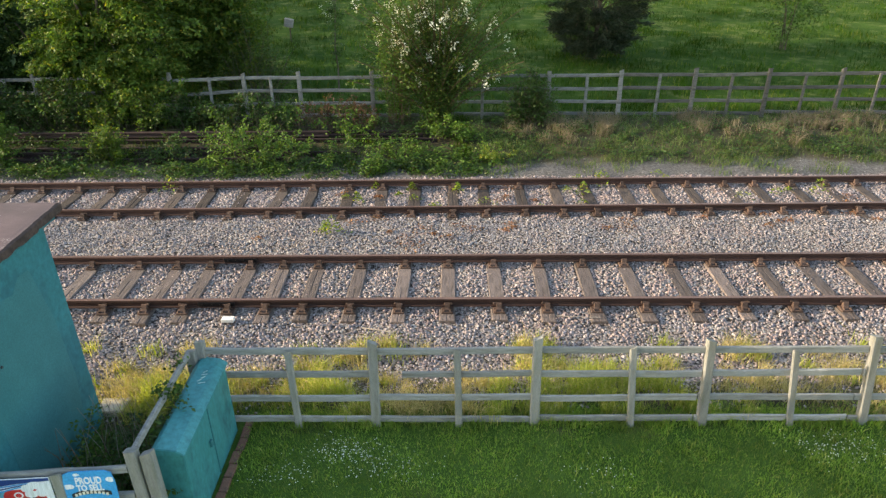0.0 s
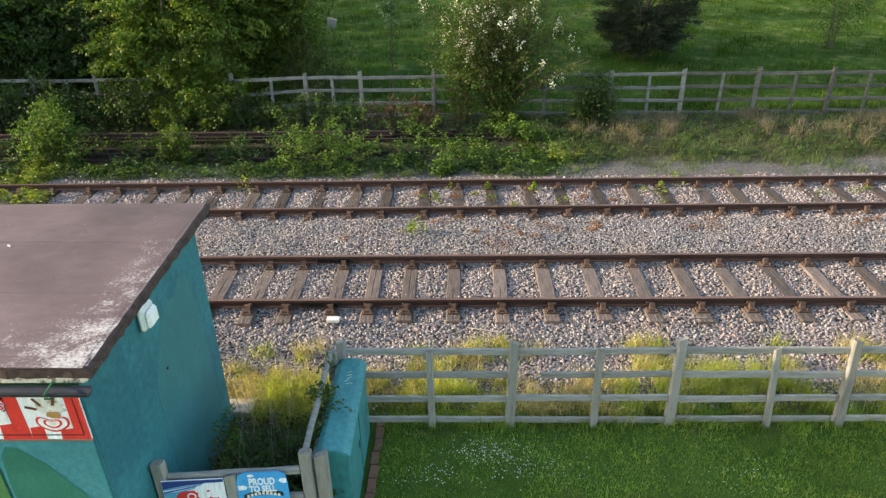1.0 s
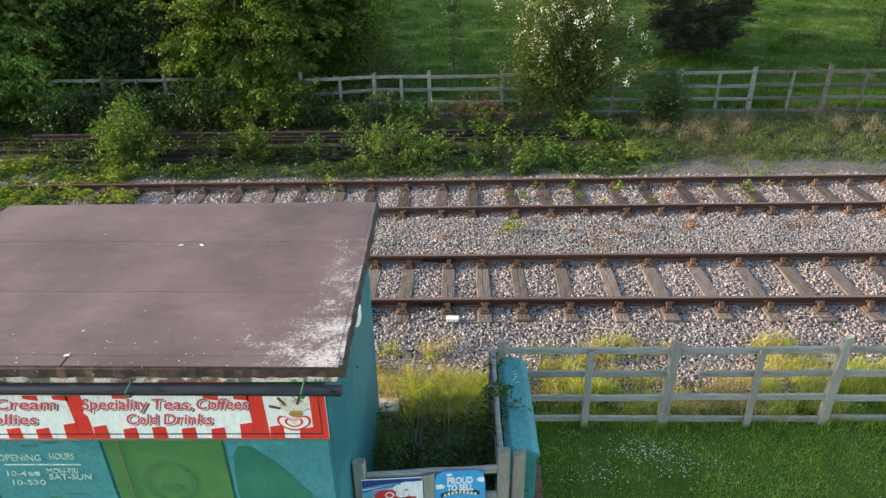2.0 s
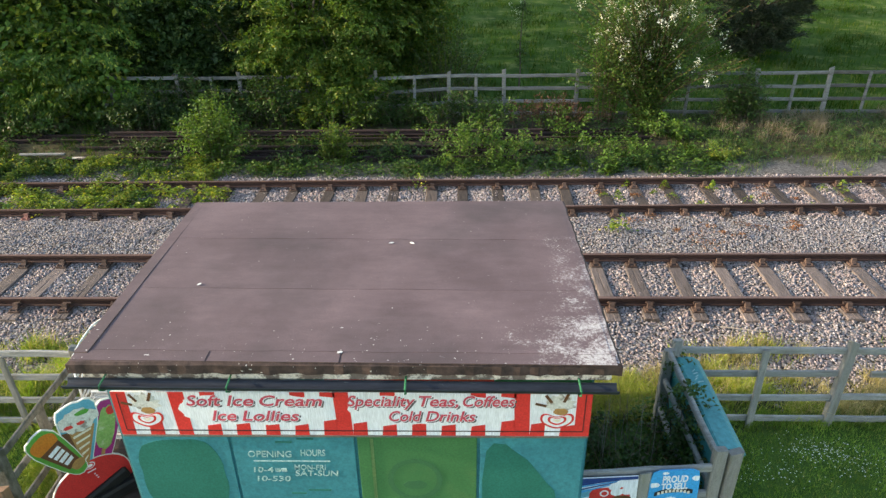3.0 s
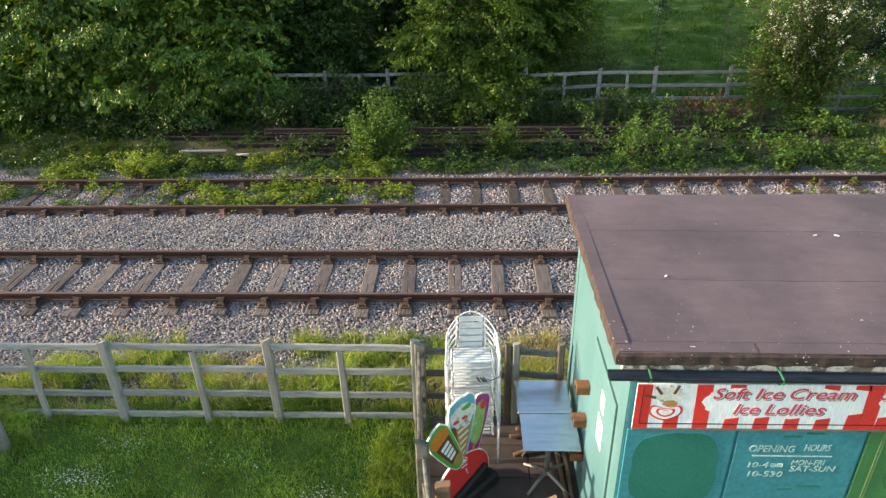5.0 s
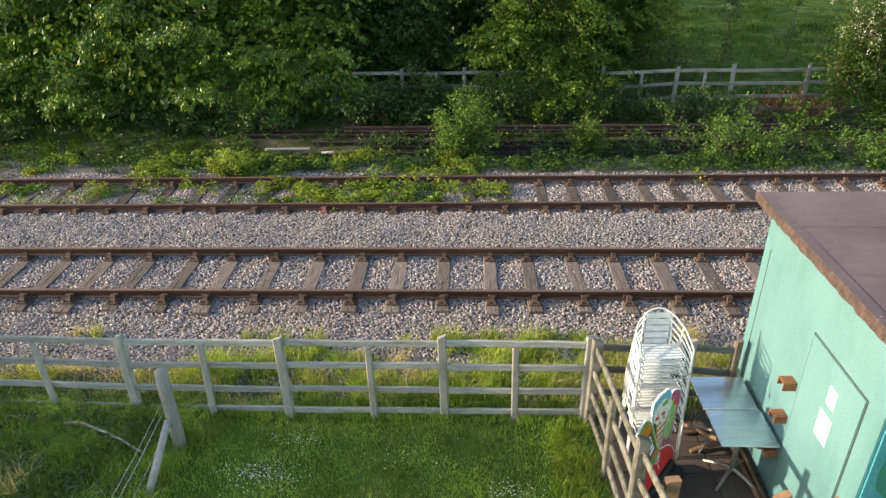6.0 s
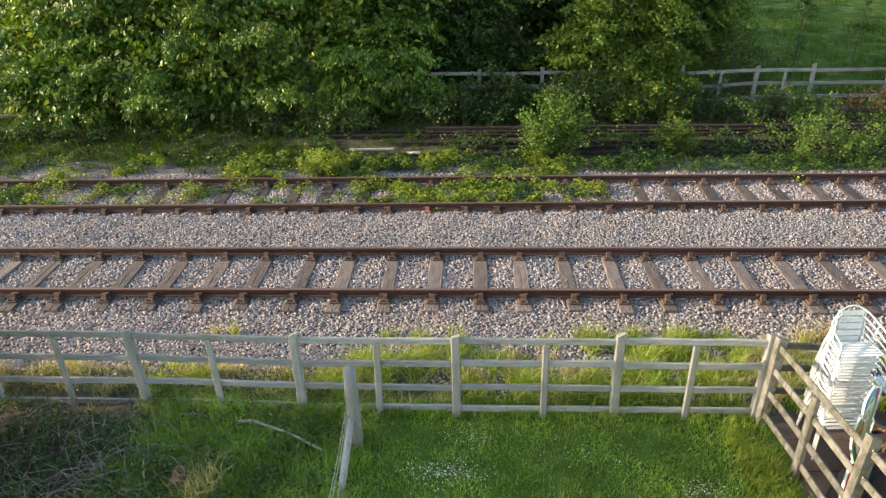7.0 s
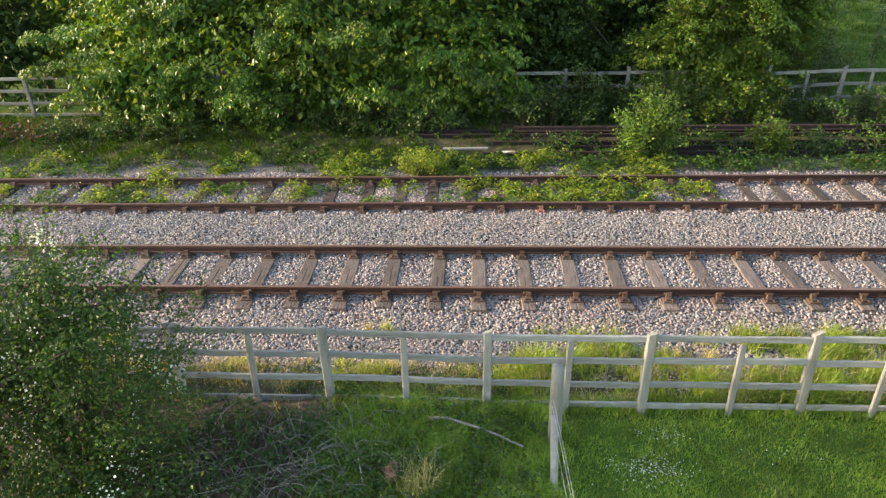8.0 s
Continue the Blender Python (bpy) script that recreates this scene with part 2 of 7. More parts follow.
M = {
    "ground": ground_material(),
    "ballast": stony("ballast_stone", [(0.334, 0.284, 0.275), (0.244, 0.208, 0.206), (0.392, 0.340, 0.332), (0.304, 0.242, 0.228), (0.203, 0.172, 0.171), (0.363, 0.288, 0.273), (0.281, 0.240, 0.238), (0.437, 0.381, 0.372), (0.267, 0.225, 0.223)]),
    "cinder": stony("cinder_stone", [(0.20, 0.195, 0.19), (0.13, 0.125, 0.12), (0.28, 0.27, 0.26), (0.09, 0.085, 0.08)]),
    "sleeper": surface("weathered_sleeper", (0.098, 0.077, 0.069), (0.175, 0.140, 0.126), 5, (0.050, 0.04, 0.034), 2.2, (0.48, 0.70), (9, 1.2, 6), 0.9, 0, 0.8, 26, 0.008, 0.36),
    "darksleeper": surface("dark_brown_sleeper", (0.05, 0.038, 0.032), (0.105, 0.082, 0.069), 5, (0.03, 0.023, 0.02), 2.2, (0.48, 0.70), (9, 1.2, 6), 0.9, 0, 0.8, 26, 0.008, 0.4),
    "oldrail": surface("long_rusted_steel", (0.032, 0.020, 0.019), (0.054, 0.032, 0.029), 3, (0.019, 0.014, 0.014), 0.8, (0.5, 0.7), (0.4, 6, 6), 0.85, 0.1, 0.5, 70, 0.003, 0.25),
    "rail": surface("rusted_rail_steel", (0.058, 0.033, 0.028), (0.095, 0.051, 0.04), 3, (0.035, 0.02, 0.016), 0.8, (0.5, 0.7), (0.4, 6, 6), 0.75, 0.35, 0.4, 70, 0.002, 0.05),
    "railhead": surface("worn_rail_head", (0.17, 0.10, 0.078), (0.24, 0.145, 0.112), 4, (0.11, 0.065, 0.052), 1.1, (0.5, 0.7), (0.3, 8, 8), 0.5, 0.5, 0.2, 90, 0.001, 0.05),
    "chair": surface("rusted_cast_iron", (0.078, 0.05, 0.04), (0.125, 0.08, 0.062), 12, (0.042, 0.03, 0.026), 6, (0.5, 0.7), (1, 1, 1), 0.85, 0.25, 0.6, 80, 0.004, 0.25),
    "redchair": surface("red_painted_iron", (0.19, 0.07, 0.055), (0.25, 0.12, 0.10), 12, (0.2, 0.07, 0.05), 7),
    "grease": surface("greased_steel", (0.010, 0.010, 0.011), (0.022, 0.02, 0.02), 9, rough=0.4, metal=0.5, bump=0.2),
    "fence": surface("silvered_fence_timber", (0.205, 0.203, 0.193), (0.315, 0.312, 0.298), 4, (0.15, 0.145, 0.115), 2.2, (0.52, 0.75), (1.2, 8, 8), 0.9, 0, 0.6, 30, 0.006, 0.16),
    "fencepost": surface("silvered_post_timber", (0.20, 0.195, 0.18), (0.31, 0.305, 0.285), 4, (0.15, 0.15, 0.105), 2.0, (0.5, 0.75), (8, 8, 1.2), 0.9, 0, 0.6, 30, 0.006, 0.18),
    "farfence": surface("old_fence_timber", (0.15, 0.148, 0.14), (0.235, 0.232, 0.22), 4, (0.06, 0.06, 0.05), 1.5, (0.5, 0.75), (1.2, 6, 6), 0.9, 0, 0.5, 30, 0.006, 0.25),
    "darkfence": surface("dark_fence_timber", (0.085, 0.08, 0.073), (0.15, 0.143, 0.13), 4, (0.04, 0.04, 0.033), 1.5, (0.5, 0.75), (1.2, 6, 6), 0.9, 0, 0.5, 30, 0.006, 0.25),
    # weathered and mossy, its colour also darkened for shadow on the yard rails
    "yardwood": surface("tan_shaded_weathered_timber", (0.115, 0.106, 0.092), (0.165, 0.153, 0.134), 4, (0.058, 0.057, 0.042), 2.4, (0.45, 0.62), (4, 4, 2), 0.9, 0, 0.6, 30, 0.006, 0.16),
    "brownwood": surface("brown_timber", (0.17, 0.095, 0.055), (0.27, 0.16, 0.095), 4, (0.09, 0.06, 0.04), 2.0, (0.5, 0.75), (6, 6, 1.2), 0.85, 0, 0.5, 30, 0.006, 0.2),
    "felt": None,
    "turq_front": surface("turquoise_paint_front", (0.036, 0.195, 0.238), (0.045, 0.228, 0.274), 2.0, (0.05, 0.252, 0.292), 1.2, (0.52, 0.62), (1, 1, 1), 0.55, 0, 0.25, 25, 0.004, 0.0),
    # the front's turquoise darkened in colour for the sides away from the sun
    "turq_shaded": surface("turquoise_paint_shaded", (0.024, 0.15, 0.172), (0.032, 0.190, 0.222), 0.9, (0.024, 0.137, 0.168), 1.1, (0.5, 0.56), (1, 1, 1), 0.6, 0, 0.3, 14, 0.006, 0.0, 0.2),
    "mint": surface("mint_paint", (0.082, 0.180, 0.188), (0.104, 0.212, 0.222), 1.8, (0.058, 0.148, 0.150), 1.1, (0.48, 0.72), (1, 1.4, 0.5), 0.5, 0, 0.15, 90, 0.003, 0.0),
    "patch": surface("dark_green_paint", (0.018, 0.135, 0.105), (0.024, 0.165, 0.13), 3, rough=0.5, bump=0.2, vary=0.0),
    "patch_side": surface("dark_teal_paint", (0.022, 0.142, 0.162), (0.03, 0.168, 0.188), 3, rough=0.6, bump=0.2, vary=0.0),
    "greenpanel": surface("leaf_green_paint", (0.045, 0.155, 0.06), (0.06, 0.185, 0.07), 2.0, (0.095, 0.20, 0.075), 1.3, (0.55, 0.7), rough=0.5, bump=0.25, vary=0.0),
    "yellowgreen": surface("yellowed_green_paint", (0.10, 0.19, 0.08), (0.13, 0.21, 0.085), 6, rough=0.5, bump=0.1, vary=0.0),
    "ringgreen": surface("faded_green_mark", (0.036, 0.13, 0.055), (0.042, 0.145, 0.06), 5, vary=0.0),
    "box": surface("turquoise_cabinet_paint", (0.03, 0.195, 0.208), (0.043, 0.25, 0.262), 2.5, (0.024, 0.135, 0.15), 2.0, (0.55, 0.68), (1, 1, 0.5), 0.5, 0, 0.25, 20, 0.004, 0.0),
    "gutter": surface("black_gutter_plastic", (0.012, 0.016, 0.024), (0.03, 0.036, 0.05), 8, (0.12, 0.13, 0.13), 14, (0.66, 0.74), (0.4, 2, 2), 0.4, 0, 0.2, 40, 0.002, 0.0),
    "clip": surface("green_bracket", (0.02, 0.13, 0.06), (0.03, 0.17, 0.08), 8),
    "white": surface("white_paint", (0.72, 0.71, 0.67), (0.80, 0.79, 0.75), 5, (0.55, 0.53, 0.48), 3, (0.6, 0.75), rough=0.6, bump=0.15),
    "offwhite": surface("flaking_cream_paint", (0.62, 0.56, 0.46), (0.74, 0.69, 0.6), 7, (0.16, 0.13, 0.11), 9, (0.46, 0.54), rough=0.7),
    # white with the blue of skylit shade put into its colour
    "signwhite": surface("sky_tinted_white_vinyl", (0.78, 0.80, 0.84), (0.82, 0.84, 0.88), 2, (0.64, 0.66, 0.66), 5.0, (0.62, 0.75), (3, 1, 0.25), 0.4, 0, 0.05, 40, 0.001, 0.0),
    "signred": surface("red_sign_vinyl", (0.62, 0.035, 0.035), (0.70, 0.05, 0.045), 3, rough=0.4, bump=0.05, vary=0.03),
    "letter": surface("crimson_lettering", (0.58, 0.06, 0.10), (0.66, 0.09, 0.13), 5, rough=0.4, bump=0.0, vary=0.0),
    "lettergrey": surface("grey_letter_shade", (0.10, 0.085, 0.095), (0.15, 0.13, 0.14), 5, rough=0.5, bump=0.0, vary=0.0),
    "signgrey": surface("grey_cream_print", (0.62, 0.60, 0.56), (0.74, 0.73, 0.70), 18, (0.30, 0.26, 0.23), 11, (0.52, 0.62), rough=0.4, bump=0.0, vary=0.0),
    "biscuit": surface("biscuit_print", (0.36, 0.19, 0.07), (0.46, 0.26, 0.10), 20, rough=0.4, bump=0.0, vary=0.0),
    "ink": surface("dark_ink", (0.02, 0.018, 0.022), (0.035, 0.03, 0.035), 5, rough=0.5, bump=0.0, vary=0.0),
    "chalk": surface("chalk_marks", (0.16, 0.36, 0.36), (0.46, 0.60, 0.58), 30, rough=0.9, bump=0.0, vary=0.0),
    "blue": surface("sky_blue_print", (0.03, 0.30, 0.66), (0.05, 0.38, 0.74), 4, rough=0.35, bump=0.0, vary=0.0),
    "navy": surface("navy_print", (0.02, 0.05, 0.2), (0.03, 0.07, 0.26), 4, rough=0.35, bump=0.0, vary=0.0),
    "green": surface("bright_green_print", (0.078, 0.296, 0.044), (0.119, 0.35, 0.0644), 6, rough=0.35, bump=0.0, vary=0.0),
    "palegreen": surface("pale_green_print", (0.20, 0.38, 0.10), (0.32, 0.46, 0.16), 14, (0.5, 0.55, 0.35), 9, (0.55, 0.66), rough=0.35, bump=0.0, vary=0.0),
    "orange": surface("orange_print", (0.554, 0.16, 0.0236), (0.588, 0.214, 0.0304), 7, rough=0.35, bump=0.0, vary=0.0),
    "cyan": surface("pale_blue_print", (0.0916, 0.35, 0.5), (0.146, 0.404, 0.54), 6, rough=0.35, bump=0.0, vary=0.0),
    "magenta": surface("magenta_print", (0.336, 0.0236, 0.173), (0.384, 0.0372, 0.214), 6, rough=0.35, bump=0.0, vary=0.0),
    "cream": surface("cream_print", (0.72, 0.62, 0.5), (0.8, 0.74, 0.64), 9, (0.45, 0.28, 0.16), 7, (0.58, 0.66), rough=0.4, bump=0.0, vary=0.0),
    "brown": surface("chocolate_print", (0.10, 0.04, 0.02), (0.16, 0.07, 0.035), 8, rough=0.4, bump=0.0, vary=0.0),
    "black": surface("black_rubber", (0.012, 0.012, 0.013), (0.02, 0.02, 0.021), 8, rough=0.6, bump=0.2),
    "chairwhite": surface("white_enamel", (0.54, 0.56, 0.58), (0.62, 0.64, 0.66), 8, (0.44, 0.44, 0.42), 6, (0.58, 0.72), rough=0.35, bump=0.05, vary=0.05),
    "steel": surface("brushed_steel", (0.50, 0.53, 0.56), (0.60, 0.63, 0.66), 3, (0.40, 0.43, 0.45), 2.0, (0.5, 0.7), (1, 20, 1), 0.27, 0.9, 0.08, 60, 0.001, 0.0),
    "castgrey": surface("grey_cast_leg", (0.22, 0.20, 0.18), (0.30, 0.28, 0.25), 8, rough=0.5, metal=0.6, bump=0.2),
    "rustbracket": surface("rusted_bracket", (0.19, 0.075, 0.03), (0.26, 0.115, 0.05), 14, (0.14, 0.06, 0.03), 9, (0.5, 0.65), rough=0.85, bump=0.5),
    "paving": surface("brown_paving", (0.064, 0.046, 0.039), (0.098, 0.072, 0.061), 5, (0.055, 0.042, 0.036), 2.5, (0.5, 0.7), rough=0.9, bump=0.5, vary=0.15),
    "slab": surface("pale_stone_slab", (0.36, 0.31, 0.24), (0.46, 0.41, 0.33), 7, (0.2, 0.17, 0.13), 5, (0.55, 0.7), rough=0.9, bump=0.5),
    "brick": surface("red_brick", (0.20, 0.095, 0.065), (0.27, 0.135, 0.09), 8, (0.10, 0.07, 0.05), 6, rough=0.9, bump=0.5, vary=0.25),
    "bark": surface("grey_bark", (0.075, 0.06, 0.045), (0.13, 0.105, 0.08), 7, (0.05, 0.055, 0.03), 3, (0.55, 0.7), (1, 1, 0.25), 0.95, 0, 1.0, 25, 0.02, 0.2),
    "stemwood": surface("brown_stems", (0.10, 0.062, 0.035), (0.17, 0.105, 0.06), 9, (0.07, 0.06, 0.035), 4, rough=0.9, bump=0.6, vary=0.2),
    "drystick": surface("bleached_sticks", (0.20, 0.17, 0.145), (0.31, 0.27, 0.235), 12, rough=0.9, vary=0.2),
    "lamp": surface("white_bulkhead_plastic", (0.75, 0.77, 0.75), (0.8, 0.82, 0.8), 6, rough=0.3, bump=0.0),
    "wire": surface("galvanised_wire", (0.35, 0.36, 0.35), (0.45, 0.46, 0.45), 12, rough=0.5, metal=0.7),
    "chestnut": leafy("broad_leaves", (0.045, 0.11, 0.016), (0.105, 0.19, 0.026), (0.32, 0.36, 0.055), 0.27, 0.38, 0.5, 0.55),
    "bright": leafy("fresh_leaves", (0.055, 0.125, 0.018), (0.10, 0.175, 0.026), (0.13, 0.195, 0.032), 0.32, 0.6, 0.8, 0.7),
    "yellowleaf": leafy("yellow_green_leaves", (0.058, 0.125, 0.019), (0.122, 0.20, 0.03), (0.21, 0.22, 0.042), 0.45, 0.5, 0.8),
    "darkleaf": leafy("dark_leaves", (0.022, 0.055, 0.014), (0.045, 0.09, 0.02), (0.075, 0.12, 0.025), 0.3, 0.5, 0.6),
    "thorn": leafy("small_thorn_leaves", (0.03, 0.07, 0.014), (0.06, 0.11, 0.02), (0.085, 0.14, 0.026), 0.35, 0.5, 1.0),
    "thornlight": leafy("fresh_thorn_leaves", (0.036, 0.082, 0.015), (0.068, 0.125, 0.021), (0.14, 0.16, 0.03), 0.4, 0.5, 1.2, 0.6),
    "deadleaf": leafy("dead_bramble_leaves", (0.075, 0.035, 0.022), (0.13, 0.065, 0.04), (0.05, 0.09, 0.02), 0.3, 0.6, 1.2),
    "blossom": leafy("white_blossom", (0.62, 0.62, 0.55), (0.74, 0.73, 0.68), None, 0.25, 0.6, 1.0, 0.85),
    "needle": leafy("dark_needles", (0.024, 0.040, 0.022), (0.040, 0.060, 0.031), (0.06, 0.066, 0.036), 0.2, 0.6, 1.0),
    "bramble": leafy("bramble_leaves", (0.032, 0.08, 0.018), (0.07, 0.13, 0.025), (0.09, 0.075, 0.04), 0.32, 0.5, 1.2),
    "weed": leafy("lush_weeds", (0.11, 0.195, 0.028), (0.22, 0.285, 0.04), (0.37, 0.345, 0.05), 0.42, 0.5, 1.3, 0.6),
    "redweed": leafy("red_brown_weeds", (0.24, 0.09, 0.05), (0.30, 0.16, 0.07), None, 0.3, 0.6, 1.2),
    "lawn": leafy("mown_grass", (0.15, 0.275, 0.042), (0.26, 0.385, 0.065), (0.44, 0.45, 0.13), 0.4, 0.55, 1.6, 0.55),
    "long": leafy("long_grass", (0.19, 0.255, 0.045), (0.33, 0.365, 0.075), (0.52, 0.46, 0.20), 0.5, 0.55, 0.9, 0.75),
    "lush": leafy("lush_grass_blades", (0.125, 0.225, 0.028), (0.25, 0.34, 0.045), (0.46, 0.44, 0.14), 0.45, 0.5, 1.4, 0.6),
    "straw": leafy("dry_grass", (0.38, 0.31, 0.16), (0.52, 0.44, 0.25), (0.17, 0.20, 0.05), 0.45, 0.6, 0.9),
    "verge": leafy("verge_grass_blades", (0.075, 0.135, 0.045), (0.135, 0.19, 0.066), (0.27, 0.26, 0.16), 0.4, 0.8, 0.5, 0.6, 0.08),
    "deadgrass": leafy("dead_brown_grass", (0.17, 0.14, 0.105), (0.25, 0.21, 0.16), (0.12, 0.15, 0.05), 0.35, 0.6, 0.9, 0.7),
    "rough": leafy("rough_grass_blades", (0.15, 0.28, 0.042), (0.25, 0.38, 0.065), (0.38, 0.38, 0.14), 0.4, 0.55, 1.5, 0.55),
    "meadow": leafy("meadow_grass", (0.024, 0.070, 0.009), (0.058, 0.117, 0.015), (0.15, 0.17, 0.042), 0.4, 0.9, 0.35, 0.45, 0.03),
}


def felt_material():
    """Mineral roofing felt: brown grit, darker damp areas, pale lichen thick towards the east edge."""
    n = Nodes("roofing_felt")
    v = n.coords((1, 1, 1), True)
    sep = n.add("ShaderNodeSeparateXYZ")
    n.link(v, sep.inputs[0])
    col = n.mix(n.ramp(n.noise(v, 1.0, 5), 0.35, 0.65), (0.104, 0.072, 0.075), (0.152, 0.107, 0.111))
    col = n.mix(n.ramp(n.noise(v, 0.6, 5), 0.46, 0.66, 0.0, 0.75), col, (0.066, 0.051, 0.053))
    # streaks left by standing water along the laps
    col = n.tone(col, n.ramp(n.noise(n.coords((1.4, 5, 1), True), 1.6, 8, 0.75), 0.3, 0.7), 0.88, 1.12)
    col = n.tone(col, n.add("ShaderNodeObjectInfo").outputs["Random"], 0.92, 1.08)
    east = n.ramp(sep.outputs["X"], -4.3, -2.7, -0.19, 0.075)
    south = n.ramp(sep.outputs["Y"], -3.0, -5.0, -0.05, 0.04)
    south = n.math("ADD", south, n.ramp(sep.outputs["Y"], -4.85, -5.3, 0.0, 0.028))
    lich = n.math("ADD", n.math("ADD", n.math("ADD", n.math("MULTIPLY", n.noise(v, 40.0, 8, 0.85), 0.60), n.math("MULTIPLY", n.noise(v, 4.0, 6, 0.7), 0.42)), east), south)
    nz = n.add("ShaderNodeSeparateXYZ")
    n.link(n.add("ShaderNodeNewGeometry").outputs["Normal"], nz.inputs[0])
    flat = n.ramp(nz.outputs["Z"], 0.75, 0.98)
    col = n.mix(n.math("MULTIPLY", flat, n.ramp(lich, 0.615, 0.70, 0.0, 0.78)), col, (0.56, 0.54, 0.52))
    moss = n.mix(n.ramp(n.noise(v, 12, 5), 0.35, 0.65), (0.035, 0.024, 0.021), (0.085, 0.055, 0.048))
    col = n.mix(flat, moss, col)
    spots = n.ramp(n.math("ADD", n.noise(v, 34.0, 2, 0.5), n.ramp(sep.outputs["Y"], -4.9, -5.3, 0.0, 0.055)), 0.765, 0.78)
    col = n.mix(spots, col, (0.5, 0.47, 0.44))
    g = n.noise(v, 160, 3, 0.7)
    col = n.tone(col, n.ramp(g, 0.3, 0.7), 0.8, 1.2)
    n.bump(g, 0.35, 0.003)
    return n.done(col, 0.85, 0.0, 0.3)


M["felt"] = felt_material()


# ---- mesh helpers ----
def finish(name, me, material, parent=None, label="", smooth=False):
    me.materials.append(material)
    if smooth:
        me.shade_smooth()
    ob = new(name, me)
    if parent is not None:
        ob.parent = parent
    if label:
        ob["label"] = label
    return ob


def part(name, bm, material, parent=None, label="", smooth=False):
    me = bpy.data.meshes.new(name)
    bm.to_mesh(me)
    bm.free()
    return finish(name, me, material, parent, label, smooth)


def arrays(name, verts, faces, material, parent=None, label=""):
    """A mesh from numpy arrays: verts (n, 3), faces (m, k)."""
    me = bpy.data.meshes.new(name)
    m, k = faces.shape
    me.vertices.add(len(verts))
    me.vertices.foreach_set("co", np.ascontiguousarray(verts, dtype=np.float32).ravel())
    me.loops.add(m * k)
    me.loops.foreach_set("vertex_index", np.ascontiguousarray(faces, dtype=np.int32).ravel())
    me.polygons.add(m)
    me.polygons.foreach_set("loop_start", np.arange(0, m * k, k, dtype=np.int32))
    me.update(calc_edges=True)
    return finish(name, me, material, parent, label)


def empty(name, x, y, z, label, category, group="", kind="", rz=0.0):
    ob = new(name)
    ob.matrix_world = pose(x, y, z, 0, 0, rz)
    ob.empty_display_size = 0.2
    return tagged(ob, label, category, group, kind)


def block(bm, c, s, bevel=0.0, m=None):
    """A box with centre c and size s, with its edges taken off."""
    r = bmesh.ops.create_cube(bm, size=1.0)
    vs = r["verts"]
    bmesh.ops.scale(bm, vec=s, verts=vs)
    if bevel:
        es = list({e for v in vs for e in v.link_edges})
        r = bmesh.ops.bevel(bm, geom=es, offset=bevel, segments=1, affect="EDGES", profile=0.5)
        vs = list({v for f in r["faces"] for v in f.verts} | {v for v in vs if v.is_valid})
    mt = Matrix.Translation(c)
    bmesh.ops.transform(bm, matrix=mt @ m if m else mt, verts=vs)
    return vs


def rod(bm, p, q, r0, r1=None, seg=8, cap=True):
    """A round bar from p to q."""
    p, q = Vector(p), Vector(q)
    d = q - p
    m = Matrix.Translation((p + q) / 2) @ d.to_track_quat("Z", "Y").to_matrix().to_4x4()
    bmesh.ops.create_cone(bm, cap_ends=cap, segments=seg, radius1=r0, radius2=r0 if r1 is None else r1, depth=d.length, matrix=m)


def sweep(bm, pts, r, seg=6, taper=None):
    """A tube along points, with joints that close."""
    pts = [Vector(p) for p in pts]
    rings = []
    for i, p in enumerate(pts):
        d = (pts[min(i + 1, len(pts) - 1)] - pts[max(i - 1, 0)]).normalized()
        a = d.orthogonal().normalized() if abs(d.z) > 0.95 else d.cross(Vector((0, 0, 1))).normalized()
        b = d.cross(a)
        rr = r if taper is None else r + (taper - r) * i / (len(pts) - 1)
        rings.append([bm.verts.new(p + (a * math.cos(k * math.tau / seg) + b * math.sin(k * math.tau / seg)) * rr) for k in range(seg)])
    for u, v in zip(rings, rings[1:]):
        for k in range(seg):
            bm.faces.new((u[k], u[(k + 1) % seg], v[(k + 1) % seg], v[k]))
    bm.faces.new(rings[0][::-1])
    bm.faces.new(rings[-1])


def extrude(bm, outline, depth, m):
    """A flat outline [(a, b)] in the plane of m's x and z, thickened along m's y."""
    f = [bm.verts.new(m @ Vector((a, 0, b))) for a, b in outline]
    g = [bm.verts.new(m @ Vector((a, depth, b))) for a, b in outline]
    bm.faces.new(f)
    bm.faces.new(g[::-1])
    n = len(outline)
    for i in range(n):
        bm.faces.new((f[i], g[i], g[(i + 1) % n], f[(i + 1) % n]))
    bmesh.ops.recalc_face_normals(bm, faces=bm.faces)


def oval(cx, cz, a, b, n=24, rag=0.0, seed=0, power=2.0):
    rng = random.Random(seed)
    out = []
    for i in range(n):
        w = i * math.tau / n
        c, s = math.cos(w), math.sin(w)
        k = (abs(c) ** power + abs(s) ** power) ** (-1 / power) * (1 + rng.uniform(-rag, rag))
        out.append((cx + a * c * k, cz + b * s * k))
    return out


